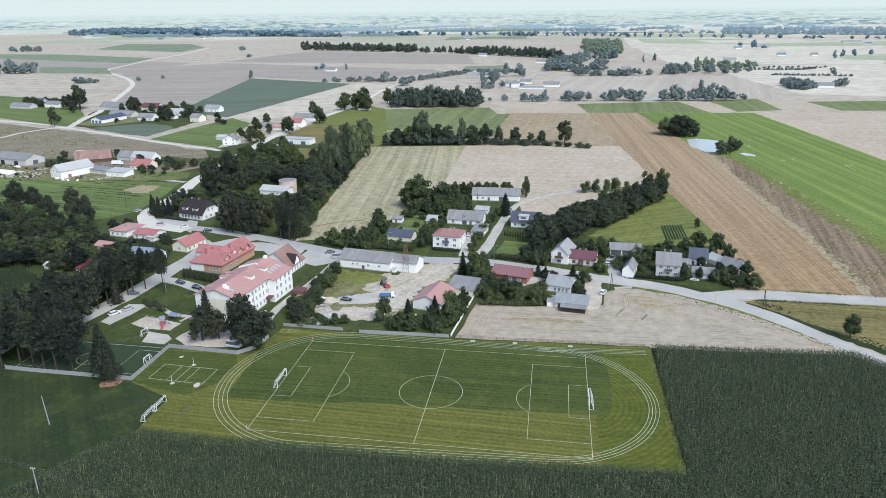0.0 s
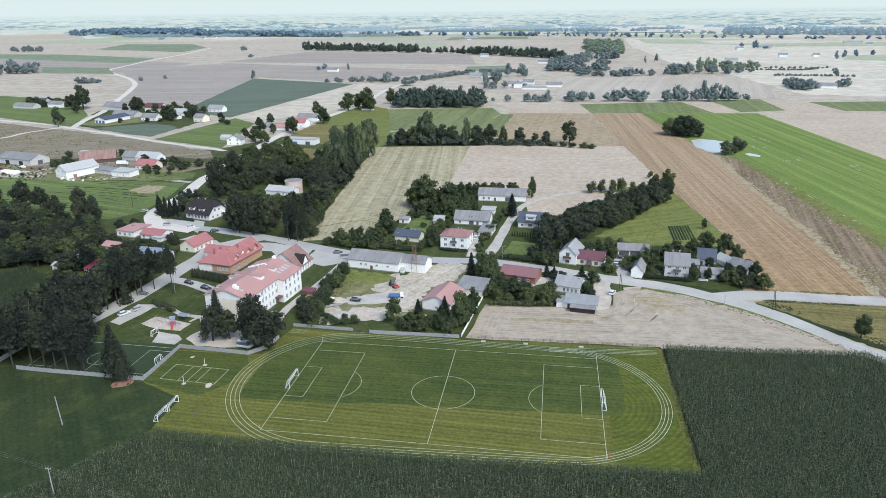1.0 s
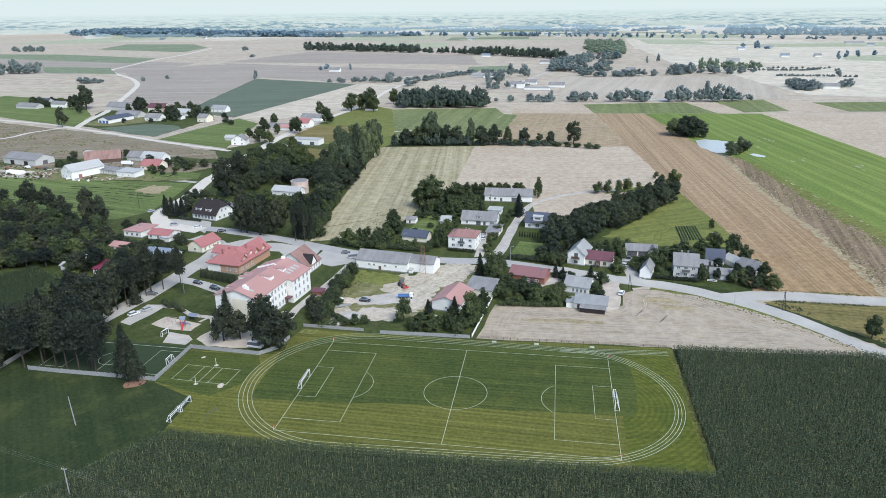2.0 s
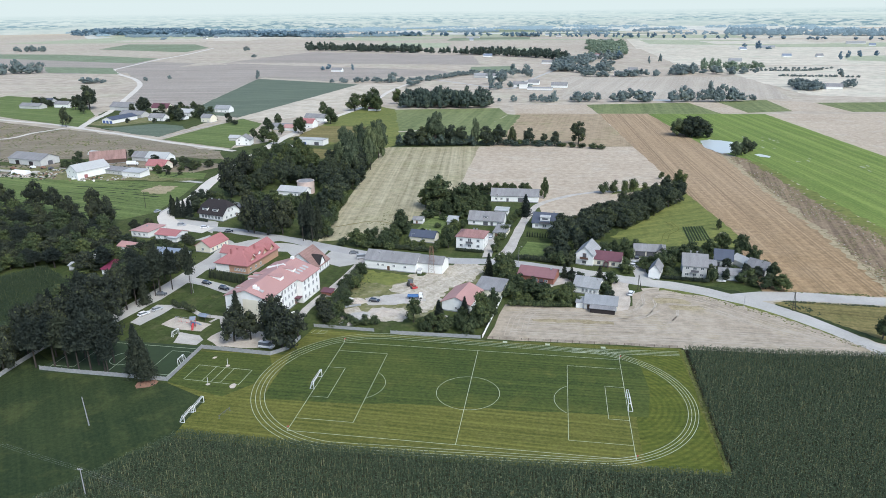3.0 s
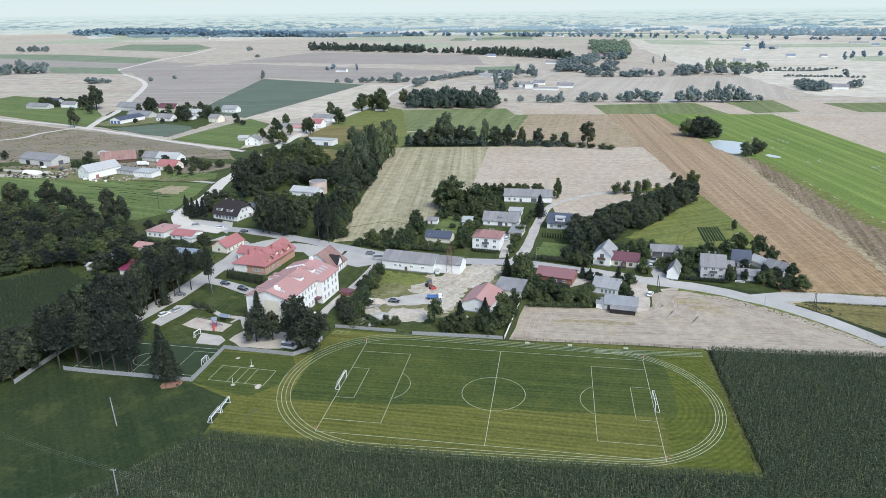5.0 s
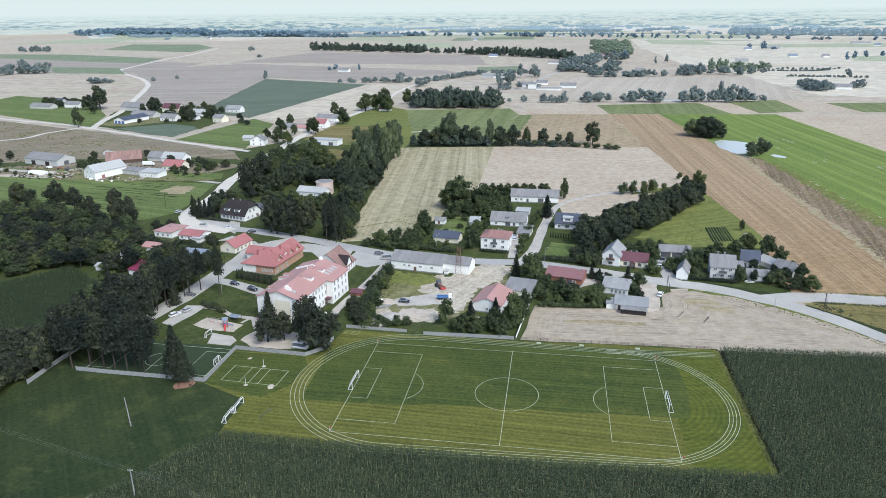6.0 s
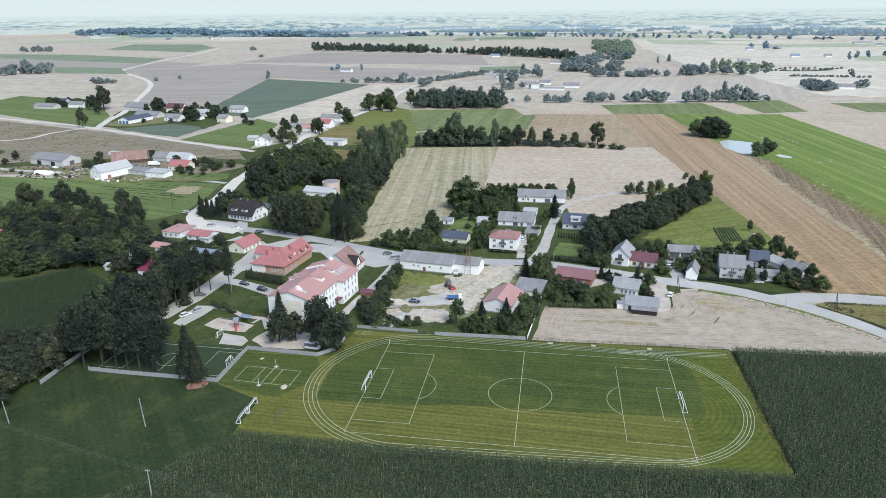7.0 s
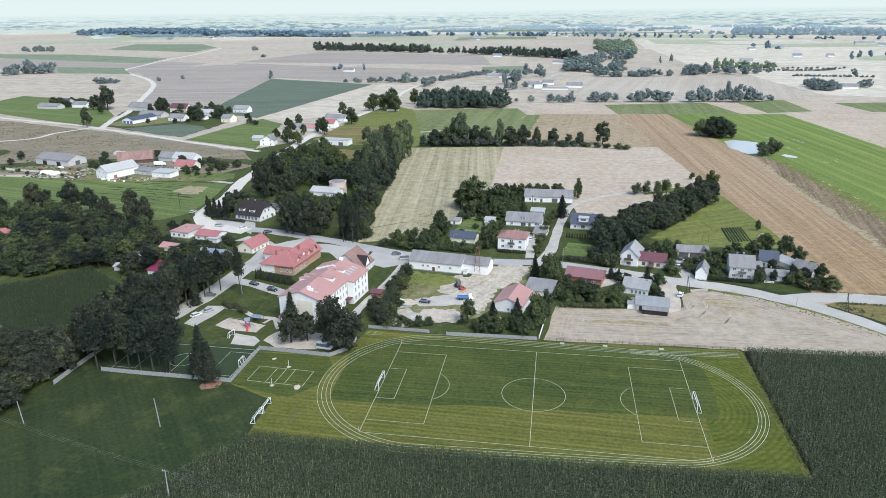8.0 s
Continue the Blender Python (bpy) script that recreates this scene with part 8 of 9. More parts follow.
trees("park", [(-168, 203, 25, 7.6), (-178, 246, 20, 6.8), (-129, 139, 18, 5.0), (-125, 137, 20, 5.6), (-117, 135, 19, 6.2), (-110, 137, 18, 5.1), (-122, 150, 17, 6), (-132, 152, 16, 6), (-112, 150, 15, 5), (-145, 175, 13, 5)], "street trees")
trees("park", [(-82, 22, 13, 4.6), (-64, 19, 16, 6.2), (-77, 24, 11, 3.9), (-69, 25, 17, 5.6), (-61, 26, 11, 4.2), (-58, 45, 8, 3.2), (-61, 52, 6, 3), (-55, 40, 6, 3)], "school trees")
trees("spruce", [(-94, 133, 20, 4.2), (-90, 134, 18, 3.6), (-104, 160, 16, 3.6), (-98, 138, 18, 4), (-184, 164, 11, 3.0), (-181, 161, 10, 2.8), (-178, 160, 11, 3.0), (-175, 160, 10, 2.8), (-172, 160, 11, 3.0), (-86.5, 34.5, 13, 3.6)], "spruces")
trees("pine", [(-96, 128, 19, 3), (-91, 127, 20, 3)], "tall pines")
trees("fir", [(-100, -5.0, 17.5, 4.6), (-96.5, -6.8, 13.5, 3.4)], "firs at the court fence")
trees("pine", [(-133.5, 41, 16, 4.6), (-132.8, 46, 17, 4.6), (-131.5, 50.5, 18, 4.6), (-130.2, 55, 16, 4.0), (-136.5, 36, 15, 5), (-113.5, 2.5, 17, 4.8), (-117.5, 0.5, 18, 5), (-110.8, -4.6, 13, 3.8)], "tall pines")
trees("bush", [(-160, 12, 6, 5), (-157.5, 8, 5, 4), (-162, 16, 5, 4)], "pale shrubs at the maize")
trees("broad", [(-150, 28, 15, 6.5), (-146, 22, 13, 5), (-136, 62, 13, 5)], "park trees")
trees("pine", [(-126, -2.5, 18, 5.0), (-117, -4, 19, 5.0), (-113, -3, 17, 4.2), (-121.5, -3.5, 17, 4.6), (-131, -2, 18, 5.4), (-126, 12, 18, 5), (-124.5, 4, 17, 4.6), (-136, -4, 17, 5)], "pines at the court fence")
grove("wood", [(-172, 205), (-165, 235), (-150, 255), (-99, 262), (-97, 225), (-94, 150), (-104, 165), (-110, 228), (-150, 232), (-160, 205)], 8.5, 12, 5, "village wood", seed=6)
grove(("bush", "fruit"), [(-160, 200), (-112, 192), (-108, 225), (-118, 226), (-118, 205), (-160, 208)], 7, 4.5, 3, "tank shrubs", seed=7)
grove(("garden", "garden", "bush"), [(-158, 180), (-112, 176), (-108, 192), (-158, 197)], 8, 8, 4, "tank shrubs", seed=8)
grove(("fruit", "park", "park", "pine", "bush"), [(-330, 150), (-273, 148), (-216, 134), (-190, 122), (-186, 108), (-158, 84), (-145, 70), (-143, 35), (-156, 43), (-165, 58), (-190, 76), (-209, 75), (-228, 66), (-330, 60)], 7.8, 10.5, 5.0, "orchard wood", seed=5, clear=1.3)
grove(("park", "pine", "fir", "pine"), [(-139, 34), (-129, 26), (-131, 4), (-134, -1), (-141, -3), (-150, 5), (-150, 34)], 5.6, 16, 4.8, "park trees", seed=9)
grove("park", [(-178, -44), (-149, -44), (-147, -18), (-147, 8), (-172, 8)], 6.5, 9, 5, "meadow-edge trees", seed=12)
grove("garden", [(-215, 330), (-190, 350), (-196, 280), (-190, 250), (-160, 262), (-160, 320), (-180, 340)], 10, 13, 5.2, "northern garden trees", seed=13)
trees("broad", [(-154, 274, 18, 7.9), (-145, 282, 14, 6), (-245, 470, 12, 5), (-250, 455, 10, 4.5), (-238, 430, 12, 5), (-210, 430, 14, 5), (-204, 424, 16, 5), (-222, 420, 10, 4), (-240, 400, 9, 4), (-222, 380, 14, 6), (-210, 372, 12, 5)], "northern garden trees")
trees("pale", [(-126, 306, 24, 6.0), (-118, 290, 26, 6.0), (-109, 307, 27, 6.0), (-111, 345, 26, 5.8), (-113, 268, 22, 6.4), (-120, 325, 26, 6), (-117, 350, 24, 6), (-108, 325, 26, 5.5), (-104, 286, 22, 5), (-124, 280, 20, 6), (-152, 380, 15, 5), (-128, 340, 22, 6)], "poplars")
grove("wood", [(-135, 262), (-100, 262), (-97, 275), (-120, 310), (-135, 300)], 9, 14, 5.5, "poplar wood", seed=15)

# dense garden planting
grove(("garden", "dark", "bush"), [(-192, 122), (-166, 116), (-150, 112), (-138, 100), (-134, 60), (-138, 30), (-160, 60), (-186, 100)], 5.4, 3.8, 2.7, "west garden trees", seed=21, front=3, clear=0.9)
trees("park", [(-140, 66, 12, 4.6), (-144, 61, 11, 4.6), (-139, 54, 13, 5), (-143, 48, 12, 4.6), (-152, 50, 8.5, 4.6), (-140, 42, 14, 5), (-150, 40, 13, 5), (-153, 70, 5, 3), (-136, 72, 11, 4)], "street trees")
trees("park", [(-136, 30, 19, 5.6), (-137.5, 22, 18, 5.4), (-135.5, 40, 18, 5.2), (-127.5, 24, 17, 5), (-139, 14, 17, 5.4), (-144, -8, 15, 5), (-143, 12, 18, 5.6), (-141, 48, 15, 5)], "street trees")
trees("pine", [(-128.5, 56, 20, 5.0), (-127, 62, 17, 4), (-117, 58.6, 20, 3.2), (-134.5, 63, 16, 4)], "tall pines")
trees("spruce", [(-129.8, 47, 12, 2.8), (-136, 80, 10, 2.4)], "street spruces")
trees("park", [(-215, 142, 20, 5.4), (-205, 138, 17, 4.6), (-262, 158, 19, 6.4), (-250, 156, 16, 5.4), (-236, 150, 13, 5), (-290, 163, 16, 6), (-276, 156, 14, 5)], "pasture trees")
grove(("bush", "garden"), [(5, 66), (30, 66), (31, 78), (12, 86), (6, 98), (2, 104), (1, 74)], 4.6, 5, 2.6, "garden shrubs", seed=22)
grove(("bush", "dark"), [(70, 104), (76, 114), (88, 126), (100, 130), (103, 122), (110, 108), (108, 95), (100, 95), (86, 99)], 5.4, 5, 2.5, "garden shrubs", seed=23)
grove("bush", [(-58, 38), (-36, 37.5), (-34, 42), (-57, 46)], 3.6, 3.6, 2.0, "fence shrubs", seed=24)
grove(("bush", "garden", "garden"), [(-22, 37), (0, 37), (3.5, 60), (-3, 62), (-5, 50), (-22, 44)], 4, 5, 2.2, "fence shrubs", seed=25)
grove(("bush", "garden"), [(-74, 123), (-50, 121), (-47, 146), (-56, 152), (-64, 136)], 5.5, 5.5, 2.8, "garden shrubs", seed=26)
grove(("bush", "garden"), [(-46, 182), (-20, 180), (-17, 203), (-30, 206), (-50, 202)], 5.5, 8, 3.4, "garden shrubs", seed=27)
grove(("bush", "fruit"), [(-30, 122), (-23, 124), (-22, 160), (-30, 160)], 4.5, 5, 2.2, "garden shrubs", seed=28)
grove(("bush", "garden"), [(34, 122), (58, 117), (57, 136), (40, 134)], 4.5, 5, 2.6, "garden shrubs", seed=29)
grove(("bush", "dark"), [(22, 106), (31, 106), (33, 128), (22, 122)], 4.5, 6, 3, "garden shrubs", seed=30)
grove(("bush", "garden", "garden"), [(-60, 92), (-55, 90), (-51, 44), (-58, 40), (-60, 60)], 4.0, 4.5, 2.4, "track shrubs", seed=31)
grove(("dark", "garden"), [(-200, 176), (-182, 168), (-164, 168), (-150, 174), (-172, 196)], 8, 8, 4, "north-west gardens", seed=32)
grove(("garden", "bush"), [(-102, 172), (-94, 150), (-88, 130), (-84, 130), (-92, 165), (-97, 205)], 5, 7, 3, "wood-edge shrubs", seed=33)
grove("wood", [(-182, 250), (-150, 250), (-150, 268), (-190, 275)], 8, 13, 5, "village wood", seed=34)
grove(("garden", "bush"), [(-446, 555), (-400, 585), (-350, 545), (-352, 500), (-372, 478), (-378, 505), (-420, 545)], 19, 8, 4.4, "crossroads farm trees", seed=41, clear=1.4)
grove(("garden", "bush"), [(-625, 598), (-560, 585), (-545, 600), (-600, 618)], 12, 9, 6, "far farm trees", seed=42)
grove(("bush", "garden"), [(-262, 262), (-225, 262), (-222, 285), (-262, 285)], 9, 5, 3.4, "farm garden shrubs", seed=43)
grove("bush", [(-335, 285), (-318, 285), (-316, 262), (-330, 262)], 7, 5, 3.4, "farm garden shrubs", seed=44)

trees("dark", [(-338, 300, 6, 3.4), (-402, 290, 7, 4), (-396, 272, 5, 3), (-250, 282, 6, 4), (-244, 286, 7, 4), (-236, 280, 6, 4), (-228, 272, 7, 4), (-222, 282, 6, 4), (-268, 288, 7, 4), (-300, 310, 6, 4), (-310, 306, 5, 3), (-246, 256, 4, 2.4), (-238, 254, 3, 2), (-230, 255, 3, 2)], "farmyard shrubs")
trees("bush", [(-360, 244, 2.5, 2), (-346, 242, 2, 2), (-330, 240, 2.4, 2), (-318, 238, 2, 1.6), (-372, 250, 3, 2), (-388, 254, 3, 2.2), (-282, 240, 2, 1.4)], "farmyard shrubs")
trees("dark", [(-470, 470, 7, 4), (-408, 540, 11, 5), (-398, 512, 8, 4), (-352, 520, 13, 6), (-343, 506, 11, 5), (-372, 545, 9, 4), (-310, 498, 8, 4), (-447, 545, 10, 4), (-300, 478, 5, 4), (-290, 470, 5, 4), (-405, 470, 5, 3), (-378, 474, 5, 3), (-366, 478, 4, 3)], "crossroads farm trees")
house("house", "white house with a grey roof in a farm garden", "house", -352, 552, -8, 18, 10, 4, 7.6, "gable", M_WHITE, M_R_LIGHT, [FW(1, 3, 3, 14)])
house("shed", "small white outbuilding at the farm", "shed", -366, 497, -10, 9, 7, 2.8, 4.4, "gable", M_WHITE, M_R_GREY)

grove(("bush", "garden"), [(-50, 122), (-30, 120), (-30, 134), (-48, 134)], 4.5, 3.2, 2.0, "front garden shrubs", seed=51, clear=1.6)
grove(("bush", "garden"), [(-48, 146), (-24, 142), (-22, 164), (-48, 164)], 8.5, 3.2, 2.0, "garden shrubs", seed=52, clear=1.8)
grove(("bush", "fruit"), [(-46, 172), (-18, 168), (-8, 200), (-14, 210), (-46, 200)], 6.0, 4.0, 2.4, "garden shrubs", seed=53, clear=1.6)
grove(("bush", "garden"), [(58, 108), (74, 104), (76, 120), (62, 120)], 4.0, 4.0, 2.2, "farm shrubs", seed=54, clear=1.4)
grove(("bush", "dark"), [(30, 68), (46, 66), (46, 100), (30, 100)], 4.2, 3.6, 2.2, "garden shrubs", seed=55, clear=1.5)

grove(("park", "garden"), [(-250, 62), (-208, 66), (-197, 84), (-184, 82), (-176, 72), (-170, 66), (-172, 74), (-184, 100), (-240, 100)], 6.0, 6.5, 4.2, "orchard wood", seed=61, clear=1.2)
trees("park", [(-136, 88, 8, 3.6), (-135, 82, 9, 3.8), (-142, 80, 7, 3.4), (-146, 74, 9, 4), (-152, 78, 6, 3), (-158, 68, 4.5, 3), (-150, 102, 4, 2.6), (-154, 108, 4, 3), (-148, 116, 4, 3), (-152, 120, 4.5, 3), (-158, 112, 4, 3), (-164, 112, 4, 3), (-166, 104, 5, 3), (-160, 100, 5, 3), (-186, 114, 6, 3.6), (-190, 120, 7, 4), (-188, 134, 6, 3), (-184, 140, 5, 3)], "west garden trees")

trees("dark", [(148, 449, 14, 7.5), (133, 445, 13, 7), (127, 453, 12, 6.5), (142, 438, 9, 6), (150, 440, 9, 5.5), (137, 440, 8, 5.5), (160, 366, 7, 4.5), (168, 378, 8, 4.5)], "pond copse")

trees("park", [(-150, -24, 9, 4.6), (-149, -32, 8, 4.4), (-147, -40, 8, 4.6), (-155, -28, 11, 5), (-156, -40, 10, 5), (-148, -14, 9, 4)], "meadow-edge trees")


# ---------------------------------------------------------------- maize
def maize(name, label, poly, rows, gap, h, turn, seed=1, leaf=None, tassel=0.22):
    """A maize crop: plants in rows, each with arching leaves and a tassel, joined."""
    rng = np.random.default_rng(seed)
    xs, ys = np.array([p[0] for p in poly]), np.array([p[1] for p in poly])
    c, s = math.cos(radians(turn)), math.sin(radians(turn))
    R = max(np.ptp(xs), np.ptp(ys)) * 0.75
    u, v = np.meshgrid(np.arange(-R, R, rows), np.arange(-R, R, gap))
    u, v = u.ravel() + rng.normal(0, rows * 0.06, u.size), v.ravel() + rng.uniform(-gap, gap, v.size) * 0.45
    x, y = xs.mean() + u * c - v * s, ys.mean() + u * s + v * c
    keep = inside(poly, x + rng.normal(0, 0.25, x.size), y + rng.normal(0, 0.25, y.size))
    x, y = x[keep], y[keep]
    n = len(x)
    hh = h * rng.uniform(0.92, 1.07, n) * (1 + 0.07 * np.sin(x * 0.09) * np.cos(y * 0.11))
    V, F = [], []
    base = 0
    quads = []
    for k in range(4):
        a = rng.uniform(0, math.tau, n)
        d = np.stack([np.cos(a), np.sin(a)], 1)
        z0 = hh * rng.uniform(0.45, 0.96, n)
        L = rng.uniform(0.45, 0.85, n)
        w = rng.uniform(0.09, 0.16, n) * (gap / 0.45) ** 0.5
        p = np.empty((n, 4, 3))
        p[:, 0, :2], p[:, 0, 2] = np.stack([x, y], 1), z0
        mid = np.stack([x, y], 1) + d * (L * 0.55)[:, None]
        side = np.stack([-d[:, 1], d[:, 0]], 1) * w[:, None]
        p[:, 1, :2], p[:, 1, 2] = mid + side, z0 + 0.15
        p[:, 2, :2], p[:, 2, 2] = np.stack([x, y], 1) + d * L[:, None], z0 + rng.uniform(-0.22, 0.12, n)
        p[:, 3, :2], p[:, 3, 2] = mid - side, z0 + 0.13
        V.append(p.reshape(-1, 3))
        F.append(np.arange(4 * n).reshape(-1, 4) + base)
        base += 4 * n
    top = rng.random(n) < tassel
    p = np.empty((n, 4, 3))
    a = rng.uniform(0, math.tau, n)
    for j, (o, z) in enumerate(((-0.035, 0.0), (0.035, 0.0), (0.06, 1.0), (-0.06, 1.0))):
        p[:, j, 0], p[:, j, 1] = x + np.cos(a) * o, y + np.sin(a) * o
        p[:, j, 2] = np.where(top, hh + 0.22, hh * 0.9) * z
    V.append(p.reshape(-1, 3))
    F.append(np.arange(4 * n).reshape(-1, 4) + base)
    V, F = np.concatenate(V), np.concatenate(F)
    me = bpy.data.meshes.new(name)
    me.vertices.add(len(V))
    me.vertices.foreach_set("co", V.ravel())
    me.loops.add(F.size)
    me.loops.foreach_set("vertex_index", F.ravel().astype(np.int32))
    me.polygons.add(len(F))
    me.polygons.foreach_set("loop_start", np.arange(0, F.size, 4, dtype=np.int32))
    me.materials.append(leaf or M_CORN)
    me.materials.append(M_TASSEL)
    me.polygons.foreach_set("material_index", np.concatenate([np.zeros(4 * n, np.int32), top.astype(np.int32)]))
    me.update()
    me.validate()
    return tagged(new(name, me), label, "maize", kind="stuff")


maize("maize_crop", "dense dark green maize with pale tassels", [(-72, -31.5), (-4, -32), (66.5, -29.5), (66.5, 36), (128, 39.5), (150, 20), (152, -75), (-100, -75)], 0.75, 0.42, 2.1, 88, 1)
maize("maize_crop", "dark maize field behind the park trees", [(-232, 46), (-207, 62), (-196, 78), (-173, 63), (-159, 51), (-161, 38), (-158, 17), (-152, -12), (-162, -30), (-232, -20)], 1.1, 0.5, 1.9, 60, 2, M_CORN_DARK, 0.04)


# ---------------------------------------------------------------- trees, woods and fields of the distance
trees("dark", [(41, 398, 19, 7.3), (1, 392, 14, 5.5), (13, 390, 10, 3.6), (22, 389, 12, 4.1), (-33, 386, 16, 6.9), (-23, 387, 17, 6.9), (-12, 388, 16, 3.7), (-95, 379, 14, 6.5), (-85, 380, 16, 7.0), (-62, 383, 17, 6.9), (-53, 384, 16, 6.0), (141, 443, 18, 11.0), (136, 452, 17, 9)], "field-hedge trees")
trees("pale", [(-74, 381, 27, 9.0), (-42, 385, 22, 4.1), (-80, 388, 20, 6), (126, 447, 15, 7.0), (155, 363, 11, 5.5), (166, 381, 11, 4.2), (172, 382, 8, 3.4)], "pond willows")
trees("bush", [(28, 386, 4, 4), (36, 384, 5, 4), (44, 382, 4, 4), (52, 381, 5, 4), (58, 380, 4, 4), (-6, 388, 5, 4), (8, 388, 5, 4)], "field-hedge shrubs")
trees("broad", [(-198, 576, 20, 10.1), (-179, 586, 25, 11.5), (-196, 483, 17, 7.3), (-164, 637, 19, 6.7), (-190, 590, 18, 7), (-172, 572, 18, 7), (-210, 506, 10, 4), (-222, 540, 15, 5)], "road trees")
woodland("woodland", "dark rectangular copse of tall trees", spots_area([(-151, 598), (-56, 606), (-52, 625), (-60, 660), (-150, 665)], 9, 18, 7, 4), M_COPSE)
trees("dark", [(-440, 560, 15, 7), (-436, 548, 17, 7), (-378, 508, 13, 6), (-368, 500, 15, 8), (-360, 490, 13, 7), (-545, 590, 14, 6), (-510, 560, 28, 10), (-520, 575, 24, 8), (-497, 530, 14, 5), (-528, 560, 16, 6), (-452, 440, 20, 5), (-585, 585, 8, 6), (-574, 580, 7, 5)], "farm trees")
woodland("woodland", "row of rounded trees along a field edge", spots_line([(-6, 668), (22, 670)], 6, 13, 6.4, 1, 1) + spots_line([(36, 673), (70, 678)], 5, 14, 6.6, 2, 2) + spots_line([(84, 679), (132, 681)], 5, 15, 6.8, 2, 74) + spots_line([(156, 682), (238, 688)], 5.5, 15, 6.5, 6, 3) + [(199, 685, 26, 6.4), (212, 687, 23, 7.7), (169, 684, 21, 8.4), (-28, 668, 9, 4.5), (-45, 668, 5, 3)], M_LEAF_MID_HAZED)
woodland("woodland", "hedge and trees along a distant field", spots_line([(-321, 882), (-270, 892), (-181, 911), (-133, 1017), (-98, 1049), (-40, 1060)], 8, 8, 6, 3, 4) + [(-227, 888, 18, 8), (-185, 840, 13, 11.5), (-250, 886, 9, 4.5), (-465, 934, 16, 4.4), (200, 1288, 16, 3.2), (225, 1318, 18, 4.3), (461, 1029, 13, 6.1), (250, 703, 8, 5.1)], M_LEAF_MID_HAZED)
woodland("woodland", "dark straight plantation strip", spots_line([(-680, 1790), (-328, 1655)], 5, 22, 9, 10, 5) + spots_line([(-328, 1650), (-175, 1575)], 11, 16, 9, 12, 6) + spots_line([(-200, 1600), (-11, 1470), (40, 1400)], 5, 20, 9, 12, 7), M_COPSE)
woodland("woodland", "trees among the houses of a hamlet", spots_line([(-74, 806), (-52, 815)], 6, 10, 6, 6, 8) + spots_line([(-76, 880), (-56, 890)], 7, 20, 8, 8, 9) + [(-48, 980, 24, 8), (-30, 1000, 22, 8), (-24, 985, 18, 7)] + spots_line([(-48, 822), (-6, 830)], 9, 9, 5, 5, 71) + spots_line([(20, 1100), (40, 1200), (70, 1330), (150, 1420)], 7, 16, 9, 26, 10) + spots_line([(60, 1010), (120, 1000), (200, 1030)], 8, 11, 7, 8, 11) + spots_line([(60, 1060), (110, 1100)], 8, 14, 8, 16, 12) + spots_line([(16, 1088), (80, 1091), (127, 1218), (75, 1217)], 15, 15, 8, 10, 72) + spots_line([(60, 1310), (120, 1420)], 22, 20, 9, 16, 73), M_LEAF_MID_HAZED)
woodland("woodland", "broad copse of mixed trees", spots_area([(206, 1030), (240, 1030), (252, 1085), (215, 1090)], 12, 17, 8, 13) + spots_line([(255, 1062), (300, 1060), (345, 1075)], 9, 13, 7, 14, 63), M_LEAF_MID_HAZED)
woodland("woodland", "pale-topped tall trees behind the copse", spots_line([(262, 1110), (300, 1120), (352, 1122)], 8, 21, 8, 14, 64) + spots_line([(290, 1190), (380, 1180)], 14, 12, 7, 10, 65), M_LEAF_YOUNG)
woodland("woodland", "thin hedgerows between far fields", spots_line([(350, 1122), (441, 1120), (470, 1140)], 3.6, 4, 2.8, 2, 14) + spots_line([(369, 1019), (430, 1012), (480, 1000)], 3.4, 4, 2.6, 2, 15) + spots_line([(345, 1170), (500, 1165)], 7, 4, 3.2, 4, 16), M_LEAF_MID_HAZED)
woodland("woodland", "copse around a far farm", spots_area([(331, 818), (358, 797), (372, 850), (345, 905)], 9, 12, 6, 17) + spots_line([(396, 846), (423, 861)], 6, 11, 6, 4, 18), M_LEAF_MID_HAZED)
woodland("woodland", "copse at the edge of a far field", spots_line([(-1000, 985), (-938, 1040)], 6, 20, 9, 14, 18) + spots_line([(-1574, 1733), (-1450, 1724)], 8, 18, 9, 8, 19) + spots_line([(-735, 850), (-690, 862)], 6, 9, 8, 6, 20) + [(-975, 1015, 30, 10), (-852, 1757, 14, 10.6), (-702, 1466, 9, 8.8), (-640, 890, 8, 4), (-620, 930, 7, 4)], M_LEAF_MID_HAZED)
woodland("woodland", "plantation of pale young trees", spots_area([(95, 1560), (175, 1560), (225, 2150), (115, 2200)], 22, 14, 12, 21), M_LEAF_YOUNG)
woodland("woodland", "long wood before the horizon, tinted blue for haze", spots_area([(-2540, 3280), (-1850, 3060), (-1760, 3380), (-2480, 3680)], 34, 30, 24, 22) + spots_line([(-2440, 3180), (-2300, 3130)], 16, 12, 11, 8, 61), M_LEAF_FAR_HAZED, 2, form="speck")
woodland("woodland", "long wood before the horizon, tinted blue for haze", spots_area([(-1840, 3062), (-1330, 2880), (-1010, 2790), (-1040, 2900), (-1360, 3010), (-1800, 3190)], 26, 28, 19, 23) + spots_line([(-1010, 2785), (-856, 2740)], 11, 21, 13, 16, 24) + spots_line([(-1700, 2960), (-1480, 2880)], 16, 10, 10, 8, 62), M_LEAF_FAR_HAZED, 3, form="speck")
woodland("woodland", "loose wood with farm trees before the horizon", spots_line([(-843, 2930), (-560, 2890)], 12, 20, 13, 18, 25) + spots_line([(-560, 2880), (-189, 2840)], 22, 17, 11, 26, 26), M_LEAF_FAR_HAZED, 4, form="speck")
